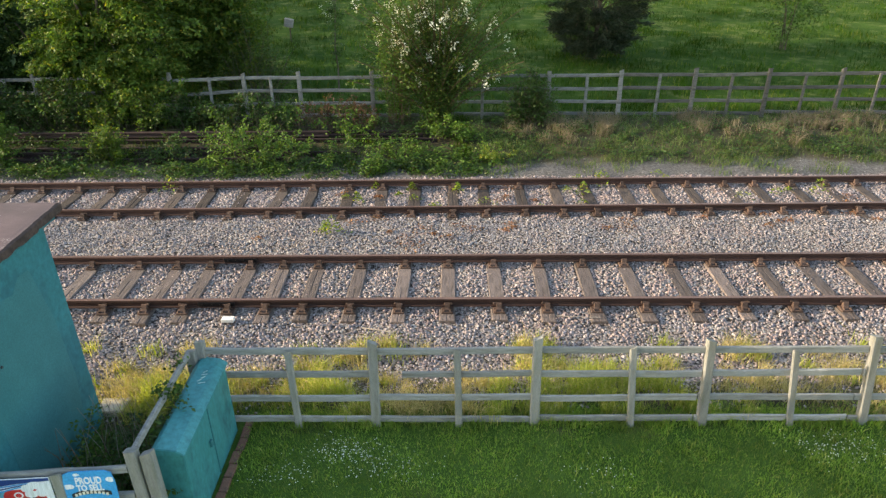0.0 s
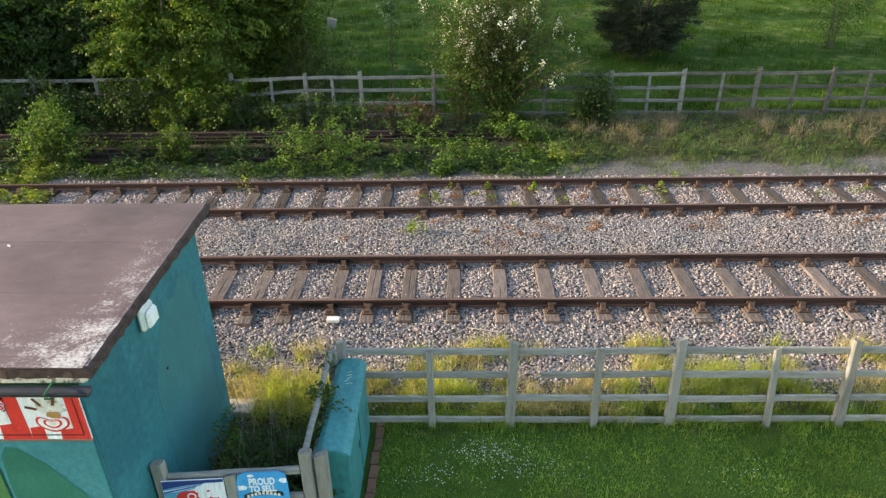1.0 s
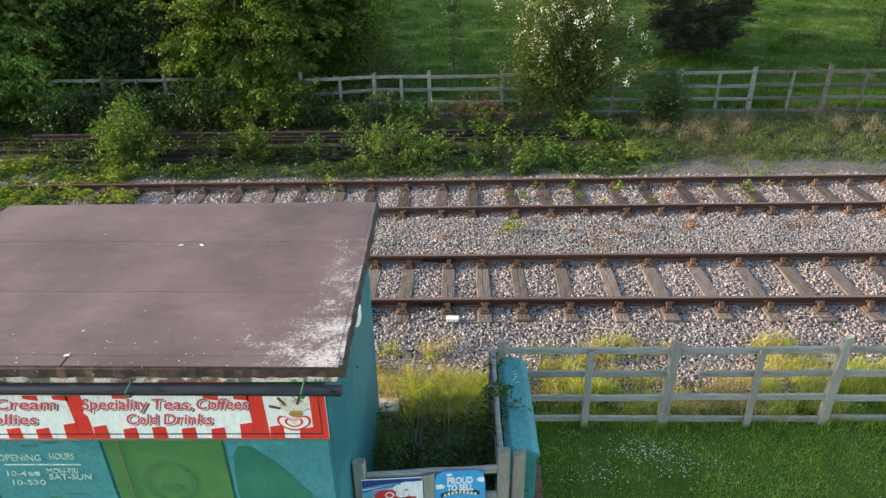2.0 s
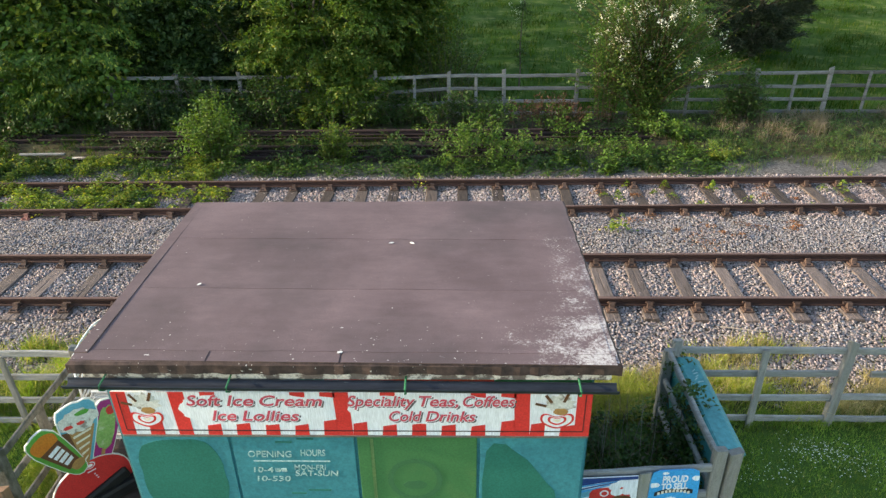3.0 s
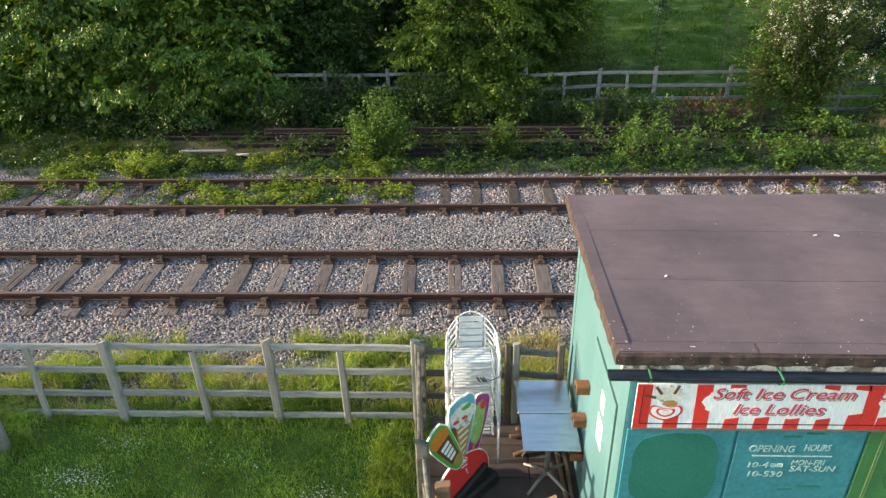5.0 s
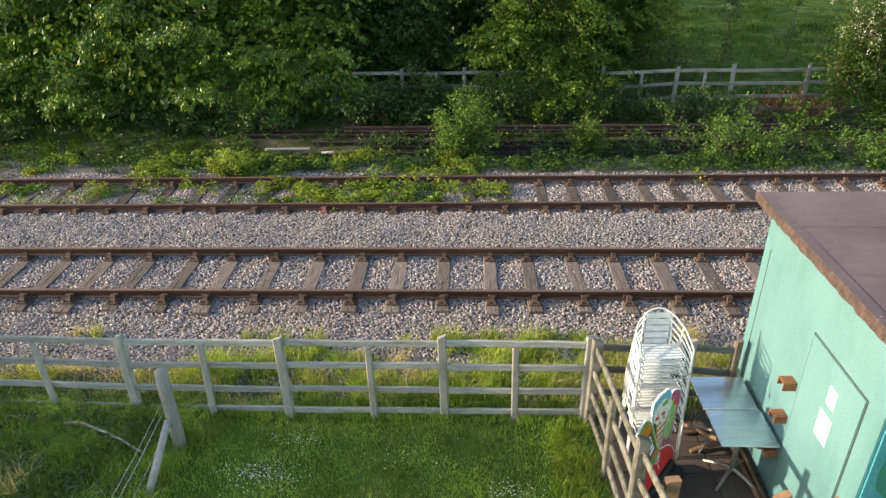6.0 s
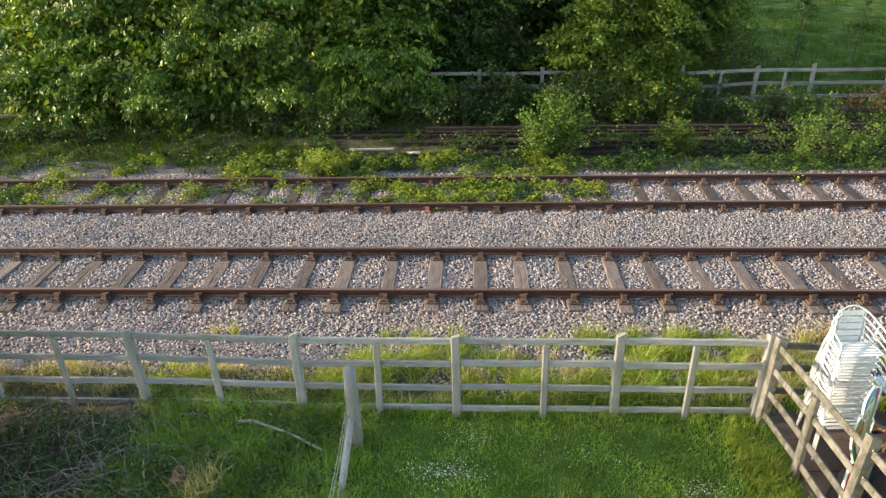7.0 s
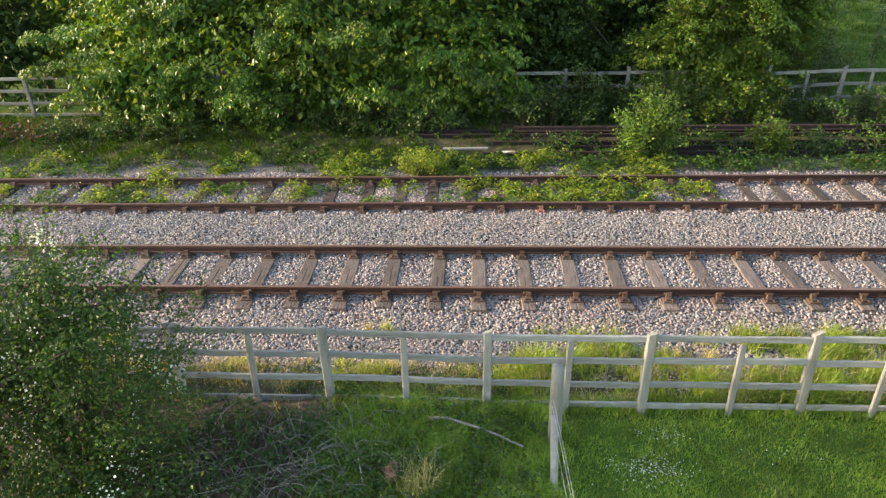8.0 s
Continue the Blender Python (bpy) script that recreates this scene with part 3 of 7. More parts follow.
def lettering(name, text, size, place, material, parent, shear=0.0, bold=0.0, label="", depth=0.002, width=None):
    """Raised writing that faces south at place, centred; width fits its length."""
    cu = bpy.data.curves.new(name, "FONT")
    cu.body, cu.size, cu.align_x, cu.align_y = text, size, "CENTER", "CENTER"
    cu.shear, cu.offset, cu.extrude, cu.resolution_u = shear, bold, depth, 3
    tmp = new(name, cu)
    bpy.context.view_layer.update()
    me = bpy.data.meshes.new_from_object(tmp.evaluated_get(bpy.context.evaluated_depsgraph_get()))
    bpy.data.objects.remove(tmp)
    xs = [v.co.x for v in me.vertices]
    k = width / (max(xs) - min(xs)) if width else 1.0
    me.transform(Matrix.Diagonal((k, 1, 1, 1)))
    me.transform(pose(*place, 90, 0, 0))
    me.name = name
    return finish(name, me, material, parent, label)


# ---- plants ----
RNG = np.random.default_rng(7)


def unit(v):
    return v / np.maximum(np.linalg.norm(v, axis=1, keepdims=True), 1e-9)


def leaf_arrays(at, along, size, width=0.5, fold=0.25, rng=RNG, face=None, wild=0.4):
    """Folded leaves: two triangles each, from base to tip, the midrib sunk; face: where they turn their upper side."""
    n = len(at)
    along = unit(along)
    turn = rng.normal(size=(n, 3))
    if face is not None:
        turn = turn * wild + face
    side = unit(np.cross(along, turn))
    up = np.cross(side, along)
    L = size[:, None] if np.ndim(size) else np.full((n, 1), size)
    base, tip = at - along * L * 0.5, at + along * L * 0.5
    mid = at - along * L * 0.05
    left = mid + side * L * width * 0.5 + up * L * width * fold
    right = mid - side * L * width * 0.5 + up * L * width * fold
    v = np.stack([base, left, tip, right], 1).reshape(-1, 3)
    i = np.arange(n)[:, None] * 4
    f = np.concatenate([i + [0, 1, 2], i + [0, 2, 3]], 1).reshape(-1, 3)
    return v, f


def clumps(centre, radii, count, per, spread, rng, shell=0.55, floor=None, lobes=0.25, seed=1, spray=0.0):
    """Leaf places in clumps over an uneven ellipsoid, thick near its skin, with gaps."""
    d = unit(rng.normal(size=(count, 3)))
    lump = np.array([noise.noise(Vector(x) * 1.7 + Vector((seed * 3.1, 0, 0))) for x in d]) * lobes * 2 + 1
    r = (shell + (1 - shell) * rng.random(count) ** 0.6) * lump
    c = np.array(centre) + d * r[:, None] * np.array(radii)
    near = (d[:, 1] < 0.25) | (rng.random(count) < 0.4)
    c, d = c[near], d[near]
    count = len(c)
    out = unit(d + rng.normal(size=(count, 3)) * 0.45)
    if spray:
        # each clump is a drooping fan of leaves, layer over layer
        m = max(1, count // 8)
        own = rng.integers(0, m, count)
        flat = unit(out[own] * np.array([1, 1, 0.2]) + np.array([0, -0.35, 0]) + rng.normal(size=(count, 3)) * np.array([0.3, 0.3, 0.05]))
        side = unit(np.cross(flat, np.array([0, 0, 1.0])))
        # clumps share boughs, which lie as shelves with dark gaps between
        e, g = rng.normal(size=(count, 1)) * 0.9, rng.uniform(-0.9, 0.9, (count, 1))
        c = c[own] + (side * e + flat * g) * spray + np.array([0, 0, -0.28]) * (np.maximum(g, 0) ** 2 + 0.35 * e ** 2) * spray
        s = rng.random((count, per, 1)) ** 0.7
        w = rng.normal(size=(count, per, 1)) * (0.25 + 0.75 * (1 - s)) * 0.45
        tilt = rng.normal(size=(count, 1, 1)) * 0.25
        p = c[:, None] + flat[:, None] * s * spray + side[:, None] * w * spray + np.array([0, 0, 1.0]) * (tilt * w - 0.55 * s * s) * spray
        p = p.reshape(-1, 3) + rng.normal(size=(count * per, 3)) * np.array(spread) * 0.22
        out = (flat[:, None] + side[:, None] * w * 1.6 + np.array([0, 0, -0.35]) * s).reshape(-1, 3)
        out = unit(out)
    else:
        p = np.repeat(c, per, 0) + rng.normal(size=(count * per, 3)) * np.array(spread)
        out = np.repeat(out, per, 0)
    if floor is not None:
        keep = p[:, 2] > floor
        p, out = p[keep], out[keep]
    return p, out


def crown(name, places, out, size, material, parent, rng, droop=0.2, width=0.5, label="", wild=0.55):
    along = out * 0.6 + rng.normal(size=out.shape) * np.array([0.5, 0.5, 0.3]) + np.array([0, 0, -droop])
    s = size * rng.uniform(0.65, 1.25, len(places))
    v, f = leaf_arrays(places, along, s, width, 0.22, rng, out * 0.5 + np.array([0, 0, 0.7]), wild)
    return arrays(name, v, f, material, parent, label)


def limbs(parent, base, height, radius, ends, seed, trunks=1):
    """A tapered, slightly bent trunk with limbs that reach into the crown."""
    rng = random.Random(seed)
    bm = bmesh.new()
    b = Vector(base)
    for k in range(trunks):
        off = Vector((rng.uniform(-1, 1), rng.uniform(-1, 1), 0)) * (0.12 * (trunks > 1))
        lean = Vector((rng.uniform(-1, 1), rng.uniform(-1, 1), 0)) * (0.10 if trunks == 1 else 0.25)
        pts = [b + off + Vector((0, 0, -0.15)) + lean * (i / 5) ** 2 * height + Vector((rng.uniform(-.04, .04), rng.uniform(-.04, .04), height * i / 5 + 0.15 * (i > 0))) for i in range(6)]
        sweep(bm, pts, radius / (1 + 0.5 * (trunks > 1)), 8, radius * 0.3)
    part("trunk", bm, M["bark"], parent)
    bm = bmesh.new()
    for e in ends:
        z0 = rng.uniform(0.25, 0.85) * height
        p = b + Vector((0, 0, z0))
        e = Vector(e)
        m = (p + e) / 2 + Vector((rng.uniform(-.2, .2), rng.uniform(-.2, .2), 0.15))
        sweep(bm, [p, (p + m) / 2 + Vector((0, 0, 0.05)), m, e], radius * 0.35, 5, radius * 0.06)
    part("limb", bm, M["bark"], parent)


def blades(places, height, width, lean, rng, bends=2):
    """Grass blades: tapered, bent over; places (n, 3)."""
    n = len(places)
    w = rng.uniform(0, math.tau, n)
    face = np.stack([np.cos(w), np.sin(w), np.zeros(n)], 1)
    a = rng.uniform(0, math.tau, n)
    tilt = np.stack([np.cos(a), np.sin(a), np.zeros(n)], 1) * (lean * rng.random(n))[:, None]
    h = (height * rng.uniform(0.5, 1.2, n))[:, None]
    up = np.array([0, 0, 1.0])
    hw = face * width * 0.5
    if bends == 1:
        v = np.stack([places - hw, places + hw, places + (up + tilt) * h], 1).reshape(-1, 3)
        return v, np.arange(n * 3).reshape(-1, 3)
    mid = places + (up + tilt * 0.5) * h * 0.55
    tip = places + (up * 0.92 + tilt * 1.3) * h
    v = np.stack([places - hw, places + hw, mid - hw * 0.8, mid + hw * 0.8, tip], 1).reshape(-1, 3)
    i = np.arange(n)[:, None] * 5
    f = np.concatenate([i + [0, 1, 3], i + [0, 3, 2], i + [2, 3, 4]], 1).reshape(-1, 3)
    return v, f


def smoothstep(e0, e1, x):
    t = np.clip((x - e0) / (e1 - e0), 0, 1)
    return t * t * (3 - 2 * t)


def ground_z(x, y):
    """The lie of the land: lawn, ballast bed, ash path, rough bank, meadow."""
    x, y = np.asarray(x, float), np.asarray(y, float)
    lawn = 0.05 + 0.10 * smoothstep(-4, 2, x) + 0.14 * smoothstep(-12.5, -15.5, x)
    bed = -0.075 + 0.045 * smoothstep(-0.7, -0.1, y) + 0.055 * smoothstep(2.0, 2.5, y) * (1 - smoothstep(3.3, 3.7, y)) - 0.03 * smoothstep(5.3, 6.2, y)
    z = lawn + (bed - lawn) * smoothstep(-2.6, -1.4, y)
    z = z + (0.19 - z) * smoothstep(6.8, 9.6, y)
    z = z + np.maximum(y - 10, 0) * 0.012 * (y < 120)
    z = z + (0.012 * np.sin(x * 2.3 + y * 1.7) + 0.01 * np.sin(x * 5.1 - y * 3.3)) * (1 - smoothstep(11, 14, y))
    return z


def on_ground(x, y, lift=0.0):
    return np.stack([x, y, ground_z(x, y) + lift], 1)


def patchy(x, y, scale, seed):
    return np.array([noise.noise(Vector((a * scale, b * scale, seed * 5.7))) for a, b in zip(x, y)])


# ---- ground: one sheet to the horizon ----
def spread_axis(lo, hi, step, far):
    a = list(np.arange(lo, hi + step / 2, step))
    s = step
    while a[-1] < far:
        s *= 1.35
        a.append(a[-1] + s)
    s = step
    while a[0] > -far:
        s *= 1.35
        a.insert(0, a[0] - s)
    return np.array(a)


def build_ground():
    gx, gy = spread_axis(-31, 18, 0.3, 700), spread_axis(-6.5, 14, 0.2, 700)
    X, Y = np.meshgrid(gx, gy)
    v = np.stack([X.ravel(), Y.ravel(), ground_z(X.ravel(), Y.ravel())], 1)
    i = (np.arange(len(gy) - 1)[:, None] * len(gx) + np.arange(len(gx) - 1)[None]).ravel()[:, None]
    f = i + [0, 1, len(gx) + 1, len(gx)]
    ob = arrays("ground", v, f, M["ground"])
    ob.data.shade_smooth()
    tagged(ob, "earth under lawn, railway ballast, ash path and rough meadow", "ground", kind="structure")


build_ground()


# ---- railway tracks ----
def rail_outline():
    """Bullhead rail section: head, web and foot."""
    h = [(0.035, 0.0), (0.035, -0.034), (0.010, -0.052), (0.010, -0.108), (0.033, -0.124), (0.033, -0.147)]
    return h + [(-a, b) for a, b in h[::-1]]


def rail_mesh(bm, x0, x1, y, ztop, slope):
    pts = rail_outline()
    xs = np.arange(x0, x1 + 1, 6.0)
    rings = []
    for x in xs:
        rings.append([bm.verts.new((x, y + slope * x + a, ztop + b)) for a, b in pts])
    for u, v in zip(rings, rings[1:]):
        for k in range(len(pts)):
            bm.faces.new((u[k], u[(k + 1) % len(pts)], v[(k + 1) % len(pts)], v[k]))
    bm.faces.new(rings[0])
    bm.faces.new(rings[-1][::-1])
    bmesh.ops.recalc_face_normals(bm, faces=bm.faces)


def running_band(bm, x0, x1, y, ztop, slope):
    """The bright wheel-worn strip along the top of the rail."""
    for x in np.arange(x0, x1, 6.0):
        a, b = x, x + 6.0
        vs = [bm.verts.new((p, y + slope * p + w, ztop + 0.0012)) for p, w in ((a, -0.030), (b, -0.030), (b, 0.030), (a, 0.030))]
        bm.faces.new(vs)


def sleeper_mesh(seed, material):
    """A split, weathered timber beam; its last inches lie under the ballast."""
    rng = random.Random(seed)
    bm = bmesh.new()
    n = 6
    w, h = 0.128 + rng.uniform(-0.008, 0.008), 0.14
    rings = []
    for i in range(n + 1):
        y = -1.12 + 2.24 * i / n
        jx, jz = rng.uniform(-0.006, 0.006), rng.uniform(-0.006, 0.003)
        rings.append([bm.verts.new((x + jx, y, z)) for x, z in ((-w, -h), (w, -h), (w, -0.016 + jz), (w - 0.016, jz), (0.012, jz), (0.0, jz - 0.012 * (i in (0, n) or rng.random() < 0.4)), (-0.012, jz), (-w + 0.016, jz), (-w, -0.016 + jz))])
    for u, v in zip(rings, rings[1:]):
        for k in range(9):
            bm.faces.new((u[k], u[(k + 1) % 9], v[(k + 1) % 9], v[k]))
    bm.faces.new(rings[0])
    bm.faces.new(rings[-1][::-1])
    bmesh.ops.recalc_face_normals(bm, faces=bm.faces)
    me = bpy.data.meshes.new("sleeper")
    bm.to_mesh(me)
    bm.free()
    me.materials.append(material)
    return me


def chair_mesh(material):
    """Cast-iron rail chair: base plate, inner and outer jaw, and screw heads."""
    bm = bmesh.new()
    block(bm, (0, 0, 0.018), (0.19, 0.37, 0.036), 0.008)
    for s in (-1, 1):
        o = [(s * 0.042, 0.03), (s * 0.042, 0.075), (s * 0.058, 0.125), (s * 0.085, 0.128), (s * 0.105, 0.07), (s * 0.15, 0.034)]
        extrude(bm, o, 0.085, Matrix.Rotation(math.pi / 2, 4, "Z") @ Matrix.Translation((0, -0.0425, 0)))
        for q in (-0.055, 0.055):
            rod(bm, (q, s * 0.155, 0.03), (q, s * 0.155, 0.068), 0.022, 0.018, 6)
    me = bpy.data.meshes.new("rail_chair")
    bm.to_mesh(me)
    bm.free()
    me.materials.append(material)
    return me


def key_mesh():
    """Spring-steel key driven between rail and chair jaw."""
    bm = bmesh.new()
    block(bm, (0, 0, 0), (0.15, 0.03, 0.05), 0.012)
    me = bpy.data.meshes.new("key")
    bm.to_mesh(me)
    bm.free()
    me.materials.append(M["chair"])
    return me


SLEEPERS = [sleeper_mesh(k, M["sleeper"]) for k in range(5)]
DARK_SLEEPERS = [sleeper_mesh(k, M["darksleeper"]) for k in range(5)]
CHAIR, RED_CHAIR, KEY = chair_mesh(M["chair"]), chair_mesh(M["redchair"]), key_mesh()


def railway_track(y0, centres, slope, label, sleepers, joint=None, red=None):
    track = empty("railway_track", 0, y0 + 0.7525, 0.0, label, "railway track", "railway tracks")
    rng = random.Random(int(y0 * 10) + 3)
    for side in (-0.7525, 0.7525):
        bm = bmesh.new()
        rail_mesh(bm, -90, 72, side, 0.19, slope)
        r = part("rail", bm, M["rail"], track, "rust-brown bullhead steel rail")
        bm = bmesh.new()
        running_band(bm, -90, 72, side, 0.19, slope)
        part("running_surface", bm, M["railhead"], r)
        if joint is not None:
            bm = bmesh.new()
            block(bm, (joint, side - 0.026, 0.108), (0.62, 0.022, 0.075), 0.006)
            block(bm, (joint, side + 0.026, 0.108), (0.62, 0.022, 0.075), 0.006)
            for q in (-0.22, -0.07, 0.07, 0.22):
                rod(bm, (joint + q, side - 0.065, 0.108), (joint + q, side + 0.065, 0.108), 0.016, seg=6)
            part("fishplate", bm, M["grease"], r, "black greased joint plate")
    for x in centres:
        s = new("sleeper", sleepers[rng.randrange(5)])
        s.parent = track
        s.matrix_basis = pose(x, slope * x + rng.uniform(-0.05, 0.04), 0.0, 0, 0, rng.uniform(-1.2, 1.2))
        for side in (-0.7525, 0.7525):
            c = new("rail_chair", RED_CHAIR if red is not None and abs(x - red) < 0.2 and side < 0 else CHAIR)
            c.parent = s
            c.matrix_basis = pose(0, side - s.matrix_basis.translation.y + slope * x, 0.0)
            k = new("key", KEY)
            k.parent = s
            k.matrix_basis = pose(rng.uniform(-0.03, 0.03), side - s.matrix_basis.translation.y + slope * x + math.copysign(0.03, side) * 0.9, 0.105, 0, rng.uniform(-12, 12), 0)
    return track


NEAR = [-19.3, -18.47, -17.63, -16.82, -16.03, -15.16, -14.42, -13.58, -12.75, -11.93, -11.2, -10.38, -9.53, -8.82, -8.0, -7.23, -6.42, -5.6, -4.75,
        -3.85, -3.15, -2.52, -1.78, -1.16, -0.52, 0.26, 1.08, 1.88, 2.72, 3.54, 4.35, 5.14, 5.98, 6.76, 7.62, 8.42]
NEAR = [-19.3 - 0.81 * k for k in range(16, 0, -1)] + NEAR + [8.42 + 0.81 * k for k in range(1, 10)]
FAR = [-13.06 + 0.79 * k + 0.05 * math.sin(k * 2.4) for k in range(-24, 36)]
railway_track(0.0, NEAR, 0.0, "rusty running track on weathered timber sleepers in ballast", SLEEPERS, -1.98)
railway_track(3.655, FAR, 0.008, "rusty siding track with weeds between its sleepers", DARK_SLEEPERS, None, -13.06)


# loose ballast: the stones lie on the bed between and beside the sleepers
def stone_shapes(n, rng):
    """Broken stones: a three-cornered base and a smaller crooked top."""
    w = np.arange(3)[None] * math.tau / 3 + rng.uniform(0, math.tau, (n, 1)) + rng.uniform(-0.5, 0.5, (n, 3))
    r0, r1 = rng.uniform(0.45, 0.75, (n, 3)), rng.uniform(0.25, 0.55, (n, 3))
    low = np.stack([np.cos(w) * r0, np.sin(w) * r0, np.full((n, 3), -0.35)], 2)
    w2 = w + rng.uniform(-0.6, 0.6, (n, 3))
    top = np.stack([np.cos(w2) * r1, np.sin(w2) * r1, rng.uniform(0.05, 0.5, (n, 3))], 2)
    return np.concatenate([low, top], 1)


def scatter_stones(name, x, y, size, material, label, rng, lift=0.0):
    n = len(x)
    s = size * rng.uniform(0.55, 1.35, n) * np.where((y > 1.9) & (y < 3.3), 0.82, 1.0)
    v = stone_shapes(n, rng) * s[:, None, None]
    v[..., 0] += x[:, None]
    v[..., 1] += y[:, None]
    v[..., 2] += (ground_z(x, y) + rng.uniform(-0.006, 0.012, n) + lift)[:, None]
    i = np.arange(n)[:, None, None] * 6
    q = np.array([(3, 4, 5), (0, 1, 4), (0, 4, 3), (1, 2, 5), (1, 5, 4), (2, 0, 3), (2, 3, 5)])
    f = (i + q[None]).reshape(-1, 3)
    ob = arrays(name, v.reshape(-1, 3), f, material)
    return tagged(ob, label, "ballast", kind="stuff")


def build_ballast():
    rng = np.random.default_rng(11)
    n = 165000
    x, y = rng.uniform(-27, 13.5, n), rng.uniform(-2.85, 5.9, n)
    keep = np.ones(n, bool)
    keep &= rng.random(n) < smoothstep(-2.95, -1.6, y + 0.35 * patchy(x, y, 0.8, 1))
    # none on top of the sleepers, a few strays apart
    for row, lo, hi in ((np.array(NEAR), -0.36, 1.87), (np.array(FAR), 3.26, 5.55)):
        d = np.abs(x[:, None] - row[None]).min(1)
        keep &= ~((d < 0.135) & (y > lo) & (y < hi) & (rng.random(n) > 0.11))
    scatter_stones("ballast", x[keep], y[keep], 0.044, M["ballast"], "grey and pinkish broken stone ballast", rng)
    n = 9000
    x, y = rng.uniform(-27, 13.5, n), rng.uniform(5.5, 7.2, n)
    keep = rng.random(n) < 0.6 + patchy(x, y, 0.5, 3)
    scatter_stones("ash_path_stones", x[keep], y[keep], 0.035, M["cinder"], "grey ash and small stones along the path", rng, -0.012)


build_ballast()


# ---- post and rail fences ----
def timber(bm, p, q, w, h, rng, rough=0.006):
    """A sawn rail from p to q, w thick and h high, worn and a little bent."""
    p, q = Vector(p), Vector(q)
    d = (q - p).normalized()
    side = d.cross(Vector((0, 0, 1))).normalized()
    up = side.cross(d)
    rings = []
    for i in range(5):
        c = p.lerp(q, i / 4) + up * rng.uniform(-rough, rough) + side * rng.uniform(-rough, rough)
        b = 0.012
        o = [(-w / 2 + b, -h / 2), (w / 2 - b, -h / 2), (w / 2, -h / 2 + b), (w / 2, h / 2 - b), (w / 2 - b, h / 2), (-w / 2 + b, h / 2), (-w / 2, h / 2 - b), (-w / 2, -h / 2 + b)]
        rings.append([bm.verts.new(c + side * a + up * e) for a, e in o])
    for u, v in zip(rings, rings[1:]):
        for k in range(8):
            bm.faces.new((u[k], u[(k + 1) % 8], v[(k + 1) % 8], v[k]))
    bm.faces.new(rings[0])
    bm.faces.new(rings[-1][::-1])
    bmesh.ops.recalc_face_normals(bm, faces=bm.faces)


def upright(bm, x, y, z0, z1, w, d, rng, lean=0.02, slant=0.03, tilt=0.0):
    """A fence post with a worn, slanted top."""
    lx, ly = rng.uniform(-lean, lean) - tilt, rng.uniform(-lean, lean)
    rings = []
    for i in range(5):
        t = i / 4
        z = z0 + (z1 - z0) * t
        k = 1.0 - 0.05 * t + rng.uniform(-0.02, 0.02)
        b = 0.014
        o = [(-w / 2 + b, -d / 2), (w / 2 - b, -d / 2), (w / 2, -d / 2 + b), (w / 2, d / 2 - b), (w / 2 - b, d / 2), (-w / 2 + b, d / 2), (-w / 2, d / 2 - b), (-w / 2, -d / 2 + b)]
        sl = slant * (i == 4)
        tx = rng.uniform(-1, 1) * sl
        rings.append([bm.verts.new((x + lx * t + a * k, y + ly * t + e * k, z + tx * a / w * 2 - sl * e / d)) for a, e in o])
    for u, v in zip(rings, rings[1:]):
        for k in range(8):
            bm.faces.new((u[k], u[(k + 1) % 8], v[(k + 1) % 8], v[k]))
    bm.faces.new(rings[0][::-1])
    bm.faces.new(rings[-1])
    bmesh.ops.recalc_face_normals(bm, faces=bm.faces)


def post_and_rail(label, mains, pricks, y, rail_z, post_top, prick_top, lift, seed, wood=("fence", "fencepost"), sag=None, missing=(), deep=0.098, leaning=lambda x: 0.0, dark_from=99.0):
    """mains carry the rails, which run from main to main; pricks stand in front between them."""
    f = empty("fence", mains[0], y, 0, label, "fence")
    f.matrix_world = Matrix()
    rng = random.Random(seed)
    for x in mains:
        bm = bmesh.new()
        upright(bm, x + leaning(x), y, float(ground_z(x, y)) - 0.2, post_top + lift(x) + rng.uniform(-0.03, 0.03), 0.115, 0.10, rng, 0.035, 0.03, leaning(x))
        part("post", bm, M[wood[1] if x < dark_from else "darkfence"], f)
    for x in pricks:
        bm = bmesh.new()
        upright(bm, x + leaning(x), y - 0.045, float(ground_z(x, y)) - 0.15, prick_top + lift(x) + rng.uniform(-0.02, 0.02), 0.09, 0.045, rng, 0.03, 0.03, leaning(x))
        part("intermediate_post", bm, M[wood[1] if x < dark_from else "darkfence"], f)
    for i, (a, b) in enumerate(zip(mains, mains[1:])):
        for j, z in enumerate(rail_z):
            if (i, j) in missing:
                continue
            za, zb = z + lift(a) + rng.uniform(-0.015, 0.015), z + lift(b) + rng.uniform(-0.015, 0.015)
            if sag:
                za, zb = za + sag(a, j), zb - 0.012 * j
            bm = bmesh.new()
            timber(bm, (a + 0.01, y, za), (b - 0.01, y, zb), 0.036, deep, rng)
            part("rail", bm, M[wood[0] if a < dark_from - 2 else "darkfence"], f)
    return f


RZ = (1.31, 0.955, 0.58, 0.235)
lawn_fence = post_and_rail("weathered grey timber post-and-rail fence beside the lawn", [-1.1, 0.96, 2.96, 4.98, 6.91, 8.92, 10.95, 12.95],
              [-0.02, 2.02, 4.12, 6.03, 7.95, 9.95, 11.95], -2.93, RZ, 1.47, 1.34, lambda x: 0.0, 21, missing=((1, 1),), leaning=lambda x: min(0.24, 0.055 * max(0.0, x - 2.6)))
